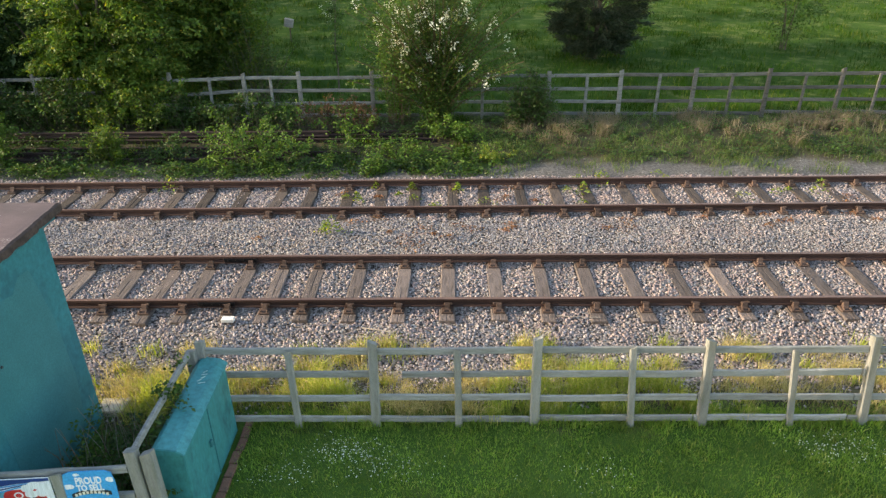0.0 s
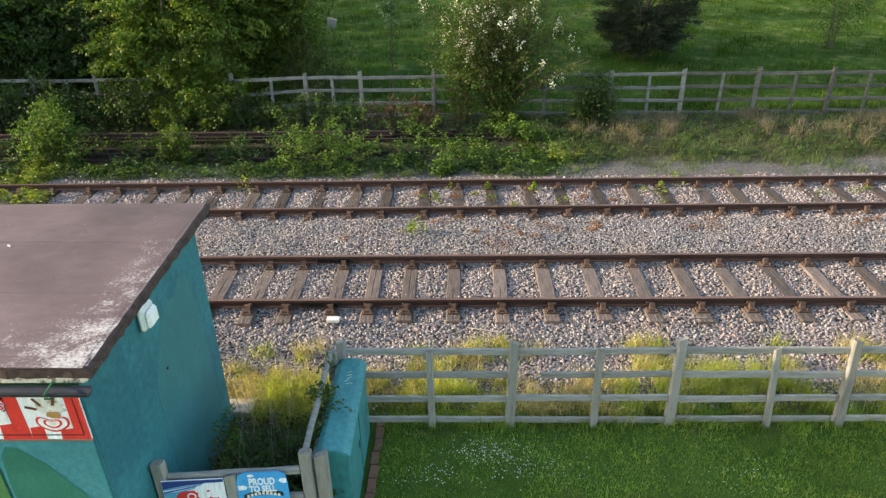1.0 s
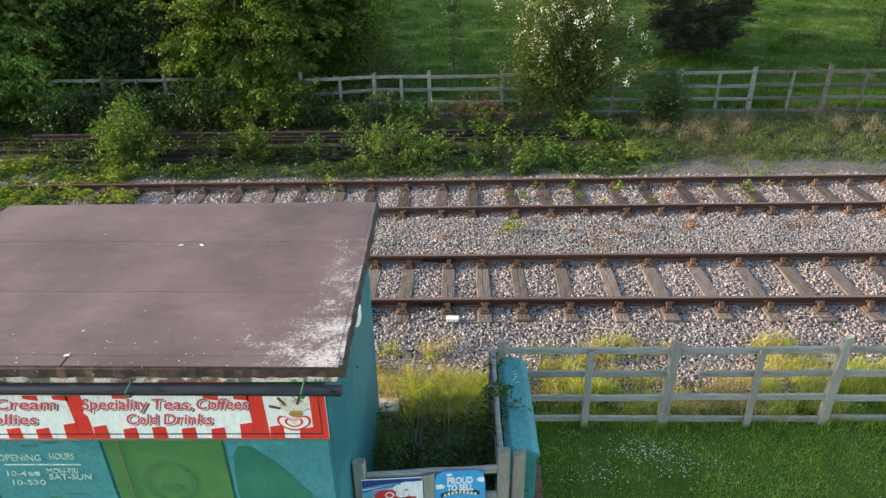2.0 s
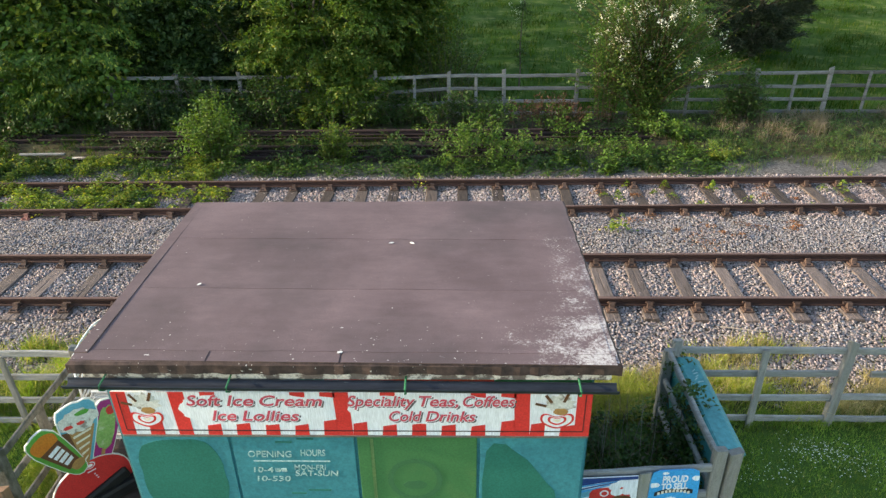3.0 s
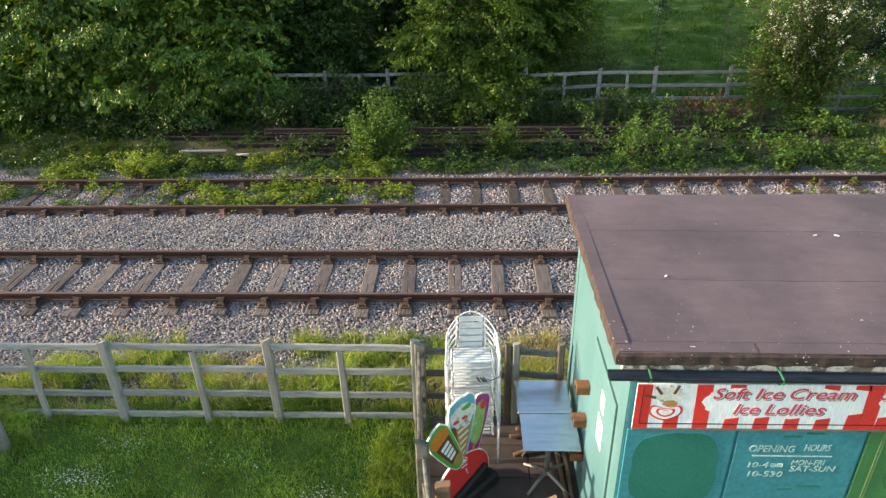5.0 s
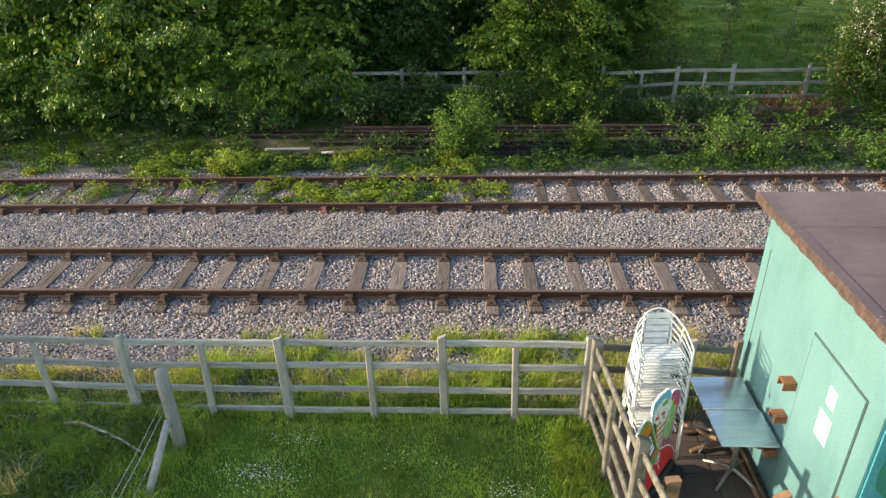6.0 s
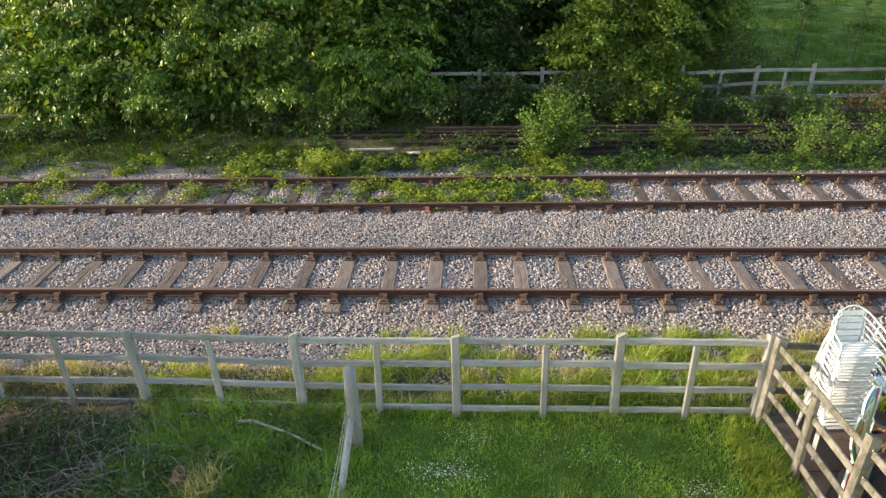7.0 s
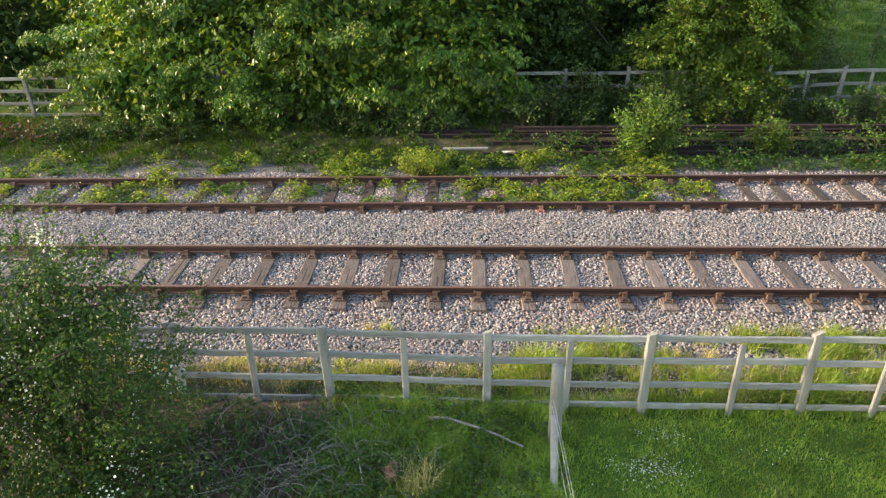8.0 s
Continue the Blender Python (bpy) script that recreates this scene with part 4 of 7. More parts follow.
# the broken rail, its end rotted away from the post
broken = bmesh.new()
timber(broken, (1.32, -2.93, 0.945), (2.95, -2.93, 0.955), 0.036, 0.092, random.Random(4))
part("rail", broken, M["fence"], lawn_fence, "broken grey rail short of its post")
post_and_rail("weathered grey timber post-and-rail fence along the track side", [-22.5, -20.5, -18.46, -16.42, -14.33, -12.28, -10.23, -8.42],
              [-21.5, -19.45, -17.42, -15.4, -13.3, -11.15, -9.32], -2.93, RZ, 1.40, 1.29, lambda x: -0.07 + 0.07 * float(smoothstep(-13.5, -17, x)), 22)


def far_sag(x, j):
    """The panel west of the leaning post has dropped at its far end."""
    return -0.07 - 0.04 * j if -6.6 < x < -5.5 else 0.0


post_and_rail("old grey timber fence half hidden by undergrowth, sagging in places", [-32.3, -30.2, -28.1, -26.0, -23.9, -21.9, -19.9, -17.9, -15.9, -13.9, -11.9, -10.05, -8.1, -6.1, -4.0, -2.38, -0.3, 1.85, 4.8, 6.86, 8.95, 11.07, 13.15, 15.2, 17.3, 19.4],
              [-10.9, -9.0, -7.1, -5.0, -3.2, 0.72, 2.88, 5.87, 7.92, 9.99, 12.1, 14.2, 16.2], 9.9, (1.42, 1.05, 0.68, 0.32), 1.58, 1.44, lambda x: 0.0, 23,
              ("farfence", "farfence"), far_sag, (), 0.098, dark_from=8.0)


def slope_fence():
    """Side fences of the kiosk's yard, running towards the lawn."""
    rng = random.Random(5)
    f = tagged(new("fence"), "grey timber yard fence with bolted posts beside stacked chairs", "fence")
    for (x, y, top, w, mt) in ((-8.36, -3.02, 1.36, 0.13, "yardwood"), (-8.22, -4.78, 1.5, 0.13, "yardwood"), (-8.02, -5.12, 1.33, 0.15, "brownwood"), (-8.32, -3.95, 1.25, 0.075, "yardwood")):
        bm = bmesh.new()
        upright(bm, x, y, -0.1, top, w, 0.11, rng, 0.02)
        p = part("post", bm, M[mt], f)
        if y == -4.78:
            for z in (1.36, 1.0):
                bm = bmesh.new()
                rod(bm, (x, y - 0.052, z), (x, y - 0.072, z), 0.016, 0.012, 8)
                part("bolt", bm, M["castgrey"], p)
    for k, z in enumerate((1.24, 0.90, 0.55, 0.22)):
        bm = bmesh.new()
        timber(bm, (-8.37, -2.95, z), (-8.26, -4.74, z + 0.08), 0.04, 0.09, rng)
        part("rail", bm, M["yardwood"], f)
        bm = bmesh.new()
        timber(bm, (-8.21, -4.83, z + 0.06), (-8.03, -5.85, z + 0.02), 0.04, 0.09, rng)
        part("rail", bm, M["yardwood"], f)
    b = tagged(new("fence"), "short dark timber fence closing the yard behind the tables", "fence")
    for x, top in ((-7.28, 1.30), (-7.18, 1.32), (-6.64, 1.31)):
        bm = bmesh.new()
        upright(bm, x, -2.93, -0.1, top, 0.09, 0.1, rng, 0.01)
        part("post", bm, M["bark"] if x != -7.18 else M["fencepost"], b)
    for z in (1.2, 0.86, 0.5):
        for a, c in ((-8.3, -7.33), (-7.14, -6.69)):
            bm = bmesh.new()
            timber(bm, (a, -2.93, z), (c, -2.93, z - 0.04), 0.036, 0.095, rng)
            part("rail", bm, M["darkfence"], b)
    # planter side: leaning top rail, thick posts, and the board that carries the posters
    g = tagged(new("fence"), "grey timber fence round the overgrown bed beside the kiosk", "fence")
    for x, y, top in ((-1.18, -2.97, 1.36), (-1.17, -4.68, 1.45), (-1.03, -4.68, 1.42), (-2.57, -4.80, 1.42)):
        bm = bmesh.new()
        upright(bm, x, y, -0.1, top, 0.125, 0.11, rng, 0.02)
        part("post", bm, M["fencepost"], g)
    for z in (1.36, 0.95, 0.5):
        bm = bmesh.new()
        timber(bm, (-1.2, -3.03, z - 0.02), (-1.2, -4.62, z), 0.05, 0.08, rng)
        part("rail", bm, M["fence"], g)
    for z in (1.215, 0.86, 0.45):
        bm = bmesh.new()
        timber(bm, (-2.50, -4.80, z), (-1.24, -4.715, z + 0.015), 0.05, 0.09, rng)
        part("rail", bm, M["fence"], g)
    bm = bmesh.new()
    upright(bm, -1.90, -4.81, 0.0, 1.25, 0.12, 0.05, rng, 0.01)
    part("post", bm, M["fencepost"], g)
    # low brown gate posts at the front of the yard
    h = tagged(new("fence"), "low brown timber front fence of the yard", "fence")
    for x in (-7.05, -6.46):
        bm = bmesh.new()
        upright(bm, x, -5.25, 0.0, 1.24, 0.13, 0.12, rng, 0.02, 0.05)
        part("post", bm, M["brownwood"], h)
    for z in (1.05, 0.6):
        bm = bmesh.new()
        timber(bm, (-6.99, -5.25, z), (-6.52, -5.25, z), 0.04, 0.09, rng)
        part("rail", bm, M["brownwood"], h)


slope_fence()


# ---- kiosk ----
def plate(name, a0, a1, z0, z1, y, thick, material, parent, label="", rag=0.0, bevel=0.004):
    """A flat board that faces south, its face at y."""
    bm = bmesh.new()
    block(bm, ((a0 + a1) / 2, y + thick / 2, (z0 + z1) / 2), (a1 - a0, thick, z1 - z0), bevel)
    return part(name, bm, material, parent, label)


def shape(name, outline, y, thick, material, parent, label=""):
    bm = bmesh.new()
    extrude(bm, outline, thick, Matrix.Translation((0, y, 0)))
    return part(name, bm, material, parent, label)


def kiosk():
    k = tagged(new("kiosk"), "turquoise painted ice-cream kiosk with a flat brown felt roof", "kiosk")
    x0, x1, y0, y1, z1 = -6.50, -2.65, -5.40, -2.74, 3.0
    t = 0.09
    bm = bmesh.new()
    block(bm, ((x0 + x1) / 2, y0 + t / 2, z1 / 2), (x1 - x0, t, z1), 0.004)
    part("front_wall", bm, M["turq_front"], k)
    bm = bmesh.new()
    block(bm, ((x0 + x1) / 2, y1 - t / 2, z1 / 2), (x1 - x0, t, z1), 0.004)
    part("back_wall", bm, M["turq_shaded"], k)
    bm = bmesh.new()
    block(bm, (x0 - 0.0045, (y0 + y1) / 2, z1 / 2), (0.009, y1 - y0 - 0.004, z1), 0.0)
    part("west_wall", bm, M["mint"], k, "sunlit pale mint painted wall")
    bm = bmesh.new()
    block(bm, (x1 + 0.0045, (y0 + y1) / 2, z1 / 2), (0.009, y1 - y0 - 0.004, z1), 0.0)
    part("east_wall", bm, M["turq_shaded"], k, "turquoise painted wall, its tone darkened for the shaded side")
    # roof slab, a little out of square, with a thick worn edge
    bm = bmesh.new()
    top = [(-6.68, -5.53, 3.125), (-2.46, -5.49, 3.08), (-2.50, -2.52, 3.10), (-6.68, -2.60, 3.135)]
    rr = random.Random(6)
    ring = []
    for i in range(4):
        p, q = Vector(top[i]), Vector(top[(i + 1) % 4])
        m = int((q - p).length / 0.07)
        nrm = (q - p).normalized().cross(Vector((0, 0, 1)))
        ring += [(p.lerp(q, j / m), nrm * (rr.uniform(-0.005, 0.004) if j else 0), rr.uniform(-0.009, 0.008)) for j in range(m)]
    cen = Vector((-4.57, -4.03, 3.11))

    def inward(p, d):
        w = cen - p
        return p + Vector((math.copysign(min(d, abs(w.x)), w.x), math.copysign(min(d, abs(w.y)), w.y), 0))

    a = [bm.verts.new(inward(p + o, 0.022)) for p, o, z in ring]
    a2 = [bm.verts.new(p + o + Vector((0, 0, -0.02))) for p, o, z in ring]
    b = [bm.verts.new(p + o * 1.6 + Vector((0, 0, -0.10 + z))) for p, o, z in ring]
    c = [bm.verts.new(inward(p, 0.06) + Vector((0, 0, -0.10))) for p, o, z in ring]
    n = len(ring)
    bm.faces.new(a)
    bm.faces.new(c[::-1])
    for i in range(n):
        j = (i + 1) % n
        for u, v in ((a, a2), (a2, b), (b, c)):
            bm.faces.new((u[i], v[i], v[j], u[j]))
    bmesh.ops.recalc_face_normals(bm, faces=bm.faces)
    roof = part("roof", bm, M["felt"], k, "flat brown felt roof with pale lichen")

    def roof_z(x, y):
        u, v = (x + 6.68) / 4.2, (y + 5.5) / 2.95
        return (3.125 * (1 - u) + 3.08 * u) * (1 - v) + (3.135 * (1 - u) + 3.10 * u) * v

    def sheet(xa, xb, ya, yb, lift, seed):
        """A strip of felt laid over the one below, its edges wavering a little."""
        rng = random.Random(seed)
        bm = bmesh.new()
        n = 26
        lo = [(xa + (xb - xa) * i / n, ya + rng.uniform(-0.006, 0.006)) for i in range(n + 1)]
        hi = [(xa + (xb - xa) * i / n, yb + rng.uniform(-0.004, 0.004)) for i in range(n + 1)]
        vl = [bm.verts.new((x, y, roof_z(x, y) + 0.0008 + lift + rng.uniform(0, 0.001))) for x, y in lo]
        vb = [bm.verts.new((x, y, roof_z(x, y) - 0.004)) for x, y in lo]
        vh = [bm.verts.new((x, y, roof_z(x, y) + 0.0010)) for x, y in hi]
        for i in range(n):
            bm.faces.new((vl[i], vl[i + 1], vh[i + 1], vh[i]))
            bm.faces.new((vb[i], vb[i + 1], vl[i + 1], vl[i]))
        bmesh.ops.recalc_face_normals(bm, faces=bm.faces)
        part("felt_sheet", bm, M["felt"], roof)

    sheet(-6.64, -2.56, -3.49, -2.66, 0.0004, 1)
    sheet(-6.64, -2.54, -4.45, -3.495, 0.0004, 2)
    sheet(-6.64, -2.53, -5.36, -4.455, 0.0004, 3)
    rng = random.Random(9)
    # turned-down edge strips in lengths
    for a, b in ((-6.66, -5.62), (-5.61, -4.60), (-4.59, -2.50)):
        bm = bmesh.new()
        block(bm, ((a + b) / 2, -5.435, roof_z((a + b) / 2, -5.43) - 0.001), (b - a, 0.13, 0.012), 0.004, Matrix.Rotation(0.0107, 4, "Y"))
        part("edge_strip", bm, M["felt"], roof)
    bm = bmesh.new()
    block(bm, (-6.615, -4.02, 3.1285), (0.115, 2.78, 0.012), 0.004)
    part("edge_strip", bm, M["felt"], roof)
    for x, y, r in ((-4.37, -3.59, 20), (-4.16, -3.59, -35), (-4.61, -5.38, 10), (-6.03, -4.40, 40)):
        bm = bmesh.new()
        extrude(bm, oval(0, 0, 0.022, 0.009, 9, 0.25, int(r) + 50), 0.006, pose(x, y, roof_z(x, y) + 0.008, 90, 0, r))
        part("white_fleck", bm, M["white"], roof)
    # flaking cream soffit boards under the edge
    bm = bmesh.new()
    block(bm, (-4.57, -5.435, 2.97), (4.08, 0.07, 0.10), 0.004)
    part("fascia", bm, M["offwhite"], k, "flaking cream fascia board")
    bm = bmesh.new()
    block(bm, (-6.565, -4.05, 3.008), (0.12, 2.75, 0.05), 0.006)
    part("fascia", bm, M["offwhite"], k)
    bm = bmesh.new()
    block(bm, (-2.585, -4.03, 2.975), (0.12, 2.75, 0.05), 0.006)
    part("fascia", bm, M["turq_shaded"], k)
    plate("header_board", -4.75, -3.42, 2.80, 2.945, -5.415, 0.015, M["signred"], k, "red painted board above the sign")
    plate("header_board", -3.41, -2.66, 2.80, 2.945, -5.415, 0.015, M["clip"], k)
    # gutter with clips
    bm = bmesh.new()
    n = 8
    prof = [(0.055 * math.cos(math.pi + math.pi * i / n), 0.055 * math.sin(math.pi + math.pi * i / n)) for i in range(n + 1)]
    prof = prof + [(a * 0.86, b * 0.86 + 0.002) for a, b in prof[::-1]]
    f = [bm.verts.new((-6.72, -5.545 + a, 2.955 + b)) for a, b in prof]
    g = [bm.verts.new((-2.49, -5.535 + a, 2.905 + b)) for a, b in prof]
    bm.faces.new(f)
    bm.faces.new(g[::-1])
    for i in range(len(prof)):
        j = (i + 1) % len(prof)
        bm.faces.new((f[i], g[i], g[j], f[j]))
    bmesh.ops.recalc_face_normals(bm, faces=bm.faces)
    gt = part("gutter", bm, M["gutter"], k, "black half-round gutter")
    for x in (-6.42, -5.45, -4.1, -2.78):
        z = 2.955 - 0.05 * (x + 6.72) / 4.23
        bm = bmesh.new()
        sweep(bm, [(x, -5.47, z + 0.03), (x, -5.61, z + 0.012), (x, -5.615, z - 0.02), (x, -5.56, z - 0.066), (x, -5.44, z - 0.10), (x, -5.42, z - 0.13)], 0.008, 6)
        part("gutter_bracket", bm, M["clip"], gt, "green gutter bracket")
    # shutters of the serving front, in shallow frames
    for a, b, mt, lab in ((-6.49, -5.60, "turq_front", ""), (-5.59, -4.555, "turq_front", ""), (-4.545, -3.54, "greenpanel", "leaf-green painted shutter"), (-3.53, -2.66, "turq_front", "")):
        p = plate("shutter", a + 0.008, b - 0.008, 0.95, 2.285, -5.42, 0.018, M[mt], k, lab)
        if mt == "greenpanel":
            o, i2 = oval(-4.07, 1.80, 0.235, 0.24, 28), oval(-4.07, 1.80, 0.185, 0.195, 28)
            bm = bmesh.new()
            vo = [bm.verts.new((x, -5.4225, z)) for x, z in o]
            vi = [bm.verts.new((x, -5.4225, z)) for x, z in i2]
            for q in range(28):
                bm.faces.new((vo[q], vo[(q + 1) % 28], vi[(q + 1) % 28], vi[q]))
            part("faded_ring", bm, M["ringgreen"], p)
            shape("faded_spot", oval(-4.07, 1.74, 0.10, 0.05, 20, 0.1, 3), -5.4225, 0.002, M["ringgreen"], p)
            plate("faded_streak", -4.43, -4.405, 1.2, 2.27, -5.4225, 0.002, M["yellowgreen"], p)
        elif a < -6:
            shape("paint_patch", oval(-6.05, 1.83, 0.36, 0.42, 40, 0.025, 4, 3.2), -5.4225, 0.002, M["patch"], p, "darker green repainted patch")
        elif a > -4:
            shape("paint_patch", [(-2.80, 1.0), (-2.82, 1.3), (-2.86, 1.57), (-2.88, 1.68), (-2.95, 1.77), (-3.02, 1.88), (-3.12, 2.03), (-3.24, 2.14), (-3.31, 2.21), (-3.41, 2.22), (-3.47, 2.13), (-3.50, 1.8), (-3.49, 1.0)], -5.4225, 0.002, M["patch"], p)
        else:
            for text, size, c, z, wd, lab in (("OPENING", 0.10, -5.285, 2.085, 0.37, "chalked opening hours"), ("HOURS", 0.10, -4.92, 2.10, 0.21, ""), ("10-4", 0.085, -5.37, 1.905, 0.17, ""), ("MON-FRI", 0.08, -4.96, 1.935, 0.27, ""),
                                              ("10-530", 0.085, -5.295, 1.80, 0.29, ""), ("SAT-SUN", 0.09, -4.91, 1.865, 0.37, "")):
                lettering("lettering", text, size, (c, -5.4225, z), M["chalk"], p, 0.12, 0.0008, lab, 0.0012, wd)
            plate("chalk_bar", -5.43, -4.78, 2.005, 2.015, -5.4225, 0.002, M["chalk"], p)
            for xa, xb in ((-5.26, -5.215), (-5.205, -5.16)):
                plate("chalk_bar", xa, xb, 1.885, 1.925, -5.4225, 0.002, M["chalk"], p)
            for xa, xb, z in ((-5.22, -5.08, 2.215), (-5.04, -4.90, 2.25), (-5.0, -4.80, 1.66), (-5.15, -5.02, 1.62)):
                plate("worn_bar", xa, xb, z, z + 0.018, -5.4225, 0.002, M["patch"], p)
    # west door: a framed panel, dark gaps, and rusted hinge brackets
    bm = bmesh.new()
    block(bm, (-6.516, -4.65, 1.14), (0.016, 0.98, 2.28), 0.004)
    d = part("door", bm, M["mint"], k, "mint painted side door")
    bm = bmesh.new()
    for yy, z, sy, sz in ((-4.145, 1.14, 0.012, 2.3), (-5.155, 1.14, 0.012, 2.3), (-4.65, 2.295, 1.02, 0.012), (-2.9, 1.3, 0.008, 2.5)):
        block(bm, (-6.511, yy, z), (0.004, sy, sz))
    part("door_gap", bm, M["ink"], d)
    for z in (1.58, 1.13, 0.64):
        bm = bmesh.new()
        block(bm, (-6.585, -4.04, z + 0.035), (0.14, 0.13, 0.012), 0.003)
        block(bm, (-6.585, -4.10, z - 0.015), (0.14, 0.012, 0.09), 0.003)
        block(bm, (-6.585, -3.98, z - 0.015), (0.14, 0.012, 0.09), 0.003)
        part("bracket", bm, M["rustbracket"], d, "rusted steel bracket")
    # east wall repaint
    bm = bmesh.new()
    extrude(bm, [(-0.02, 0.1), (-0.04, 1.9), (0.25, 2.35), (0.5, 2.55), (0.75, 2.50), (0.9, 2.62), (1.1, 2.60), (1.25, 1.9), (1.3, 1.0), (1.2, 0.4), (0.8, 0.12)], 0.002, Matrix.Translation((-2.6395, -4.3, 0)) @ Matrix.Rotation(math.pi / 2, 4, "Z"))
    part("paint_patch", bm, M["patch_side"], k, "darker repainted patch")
    for yy, z in ((-4.05, 1.95), (-4.7, 0.95), (-4.95, 0.7)):
        bm = bmesh.new()
        rod(bm, (-2.641, yy, z), (-2.629, yy, z), 0.018, 0.014, 8)
        part("bolt_head", bm, M["ink"], k)
    return k


kiosk()


def heart(cx, cz, a, b, n=32):
    """Outline of a rounded heart, a wide and b high from its middle."""
    out = []
    for i in range(n):
        t = math.tau * (i + 0.5) / n
        out.append((cx + a * math.sin(t) * (0.82 + 0.18 * abs(math.sin(t))), cz + b * (13 * math.cos(t) - 4 * math.cos(2 * t) - 2 * math.cos(3 * t) - math.cos(4 * t)) / 15))
    return out


def sign_board():
    """Painted name board: red and white stripes, two white clouds with script lettering."""
    s = tagged(new("sign_board"), "red and white striped sign listing ice cream, teas and drinks", "sign")
    x0, x1, z0, z1, y = -6.46, -2.65, 2.325, 2.775, -5.445
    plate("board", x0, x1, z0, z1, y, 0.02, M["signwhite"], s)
    n = 32
    w = (x1 - x0) / n
    for i in range(n):
        full = i in (0, 4, 15, 27, 31)
        if i % 2 == 0 or full:
            a = x0 + w * i
            if full:
                shape("stripe", [(a, z0 + 0.001), (a + w, z0 + 0.001), (a + w * (0.9 if 0 < i < 31 else 1), z1 - 0.001), (a - w * (0.15 if 0 < i < 31 else 0), z1 - 0.001)], y - 0.0025, 0.0025, M["signred"], s)
            else:
                tall = 0.12 + 0.05 * ((i * 7) % 3) / 2
                shape("stripe", [(a, z0 + 0.001), (a + w, z0 + 0.001), (a + w, z0 + tall), (a + 0.01, z0 + tall - 0.02)], y - 0.0025, 0.0025, M["signred"], s)
                if i in (6, 12, 14, 18, 24, 26):
                    shape("stripe", [(a, z1 - 0.04), (a + w, z1 - 0.055), (a + w, z1 - 0.001), (a, z1 - 0.001)], y - 0.0025, 0.0025, M["signred"], s)
    for c, ww in ((-5.32, 1.22), (-3.92, 1.30)):
        o = []
        for q in range(44):
            t = q * math.tau / 44
            o.append((c + ww / 2 * math.cos(t) * (1 + 0.03 * math.sin(q * 2.1)), 2.60 + 0.155 * math.copysign(abs(math.sin(t)) ** 0.6, math.sin(t)) * (1 + 0.08 * math.sin(q * 1.7))))
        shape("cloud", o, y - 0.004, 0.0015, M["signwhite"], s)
    # each word is set on its own, its share of the line by the breadth of its letters
    def breadth(word):
        return sum(0.5 if ch in "ilftI, " else 1.5 if ch == "m" else 1.25 if ch.isupper() else 1.0 for ch in word)

    for line, c, z, wd in (("Soft Ice Cream", -5.335, 2.685, 1.09), ("Ice Lollies", -5.34, 2.53, 0.71), ("Speciality Teas, Coffees", -3.93, 2.685, 1.33), ("Cold Drinks", -3.92, 2.53, 0.70)):
        a = c - wd / 2
        for word in line.split():
            w = wd * breadth(word) / breadth(line)
            m = a + w / 2
            lettering("lettering_shadow", word, 0.15, (m + 0.015, y - 0.0045, z - 0.015), M["lettergrey"], s, 0.25, 0.003, "", 0.0005, w)
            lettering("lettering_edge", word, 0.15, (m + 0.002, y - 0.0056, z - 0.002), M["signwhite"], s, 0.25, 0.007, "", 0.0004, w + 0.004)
            lettering("lettering", word, 0.15, (m, y - 0.0068, z), M["letter"], s, 0.25, 0.0025, "crimson script lettering", 0.0008, w)
            a += w + wd * 0.5 / breadth(line)
    for c in (-6.20, -2.90):
        shape("cone_picture", oval(c, 2.66, 0.115, 0.095, 24, 0.22, 8), y - 0.0035, 0.001, M["signgrey"], s)
        shape("cone_picture", oval(c + 0.01, 2.585, 0.06, 0.035, 16, 0.1, 9), y - 0.0042, 0.001, M["biscuit"], s)
        for q, (dx, dz, r) in enumerate(((-0.15, 0.055, -75), (-0.09, 0.115, -35), (0.045, 0.125, 20))):
            bm = bmesh.new()
            block(bm, (c + dx, y - 0.006, 2.60 + dz), (0.024, 0.003, 0.09), 0.001, Matrix.Rotation(radians(r), 4, "Y"))
            part("chocolate_stick", bm, M["brown"], s)
        for a, b, mt, yy in ((0.135, 0.085, "signred", 0.0048), (0.116, 0.068, "signwhite", 0.0058), (0.075, 0.048, "signred", 0.0068), (0.055, 0.032, "signwhite", 0.0078), (0.03, 0.018, "cream", 0.0088)):
            shape("emblem", heart(c - 0.015, 2.50, a, b), y - yy, 0.001, M[mt], s)
    bm = bmesh.new()
    block(bm, ((x0 + x1) / 2, y - 0.0045, z0 + 0.052), (x1 - x0 - 0.10, 0.003, 0.008))
    for x in (x0 + 0.05, x1 - 0.05):
        block(bm, (x, y - 0.0045, (z0 + z1) / 2 + 0.02), (0.006, 0.003, 0.37))
    part("edge_line", bm, M["ink"], s)
    bm = bmesh.new()
    block(bm, ((x0 + x1) / 2, y + 0.012, z0 - 0.012), (x1 - x0, 0.03, 0.022), 0.003)
    part("ledge", bm, M["castgrey"], s)


sign_board()


def wall_lamp():
    w = empty("wall_lamp", -2.60, -4.26, 2.73, "white plastic bulkhead lamp on the kiosk wall", "wall lamp")
    bm = bmesh.new()
    block(bm, (0, 0, 0), (0.07, 0.26, 0.24), 0.03)
    part("lamp_body", bm, M["lamp"], w)
    bm = bmesh.new()
    block(bm, (0.05, 0, -0.01), (0.06, 0.20, 0.18), 0.028)
    part("diffuser", bm, M["lamp"], w)


wall_lamp()


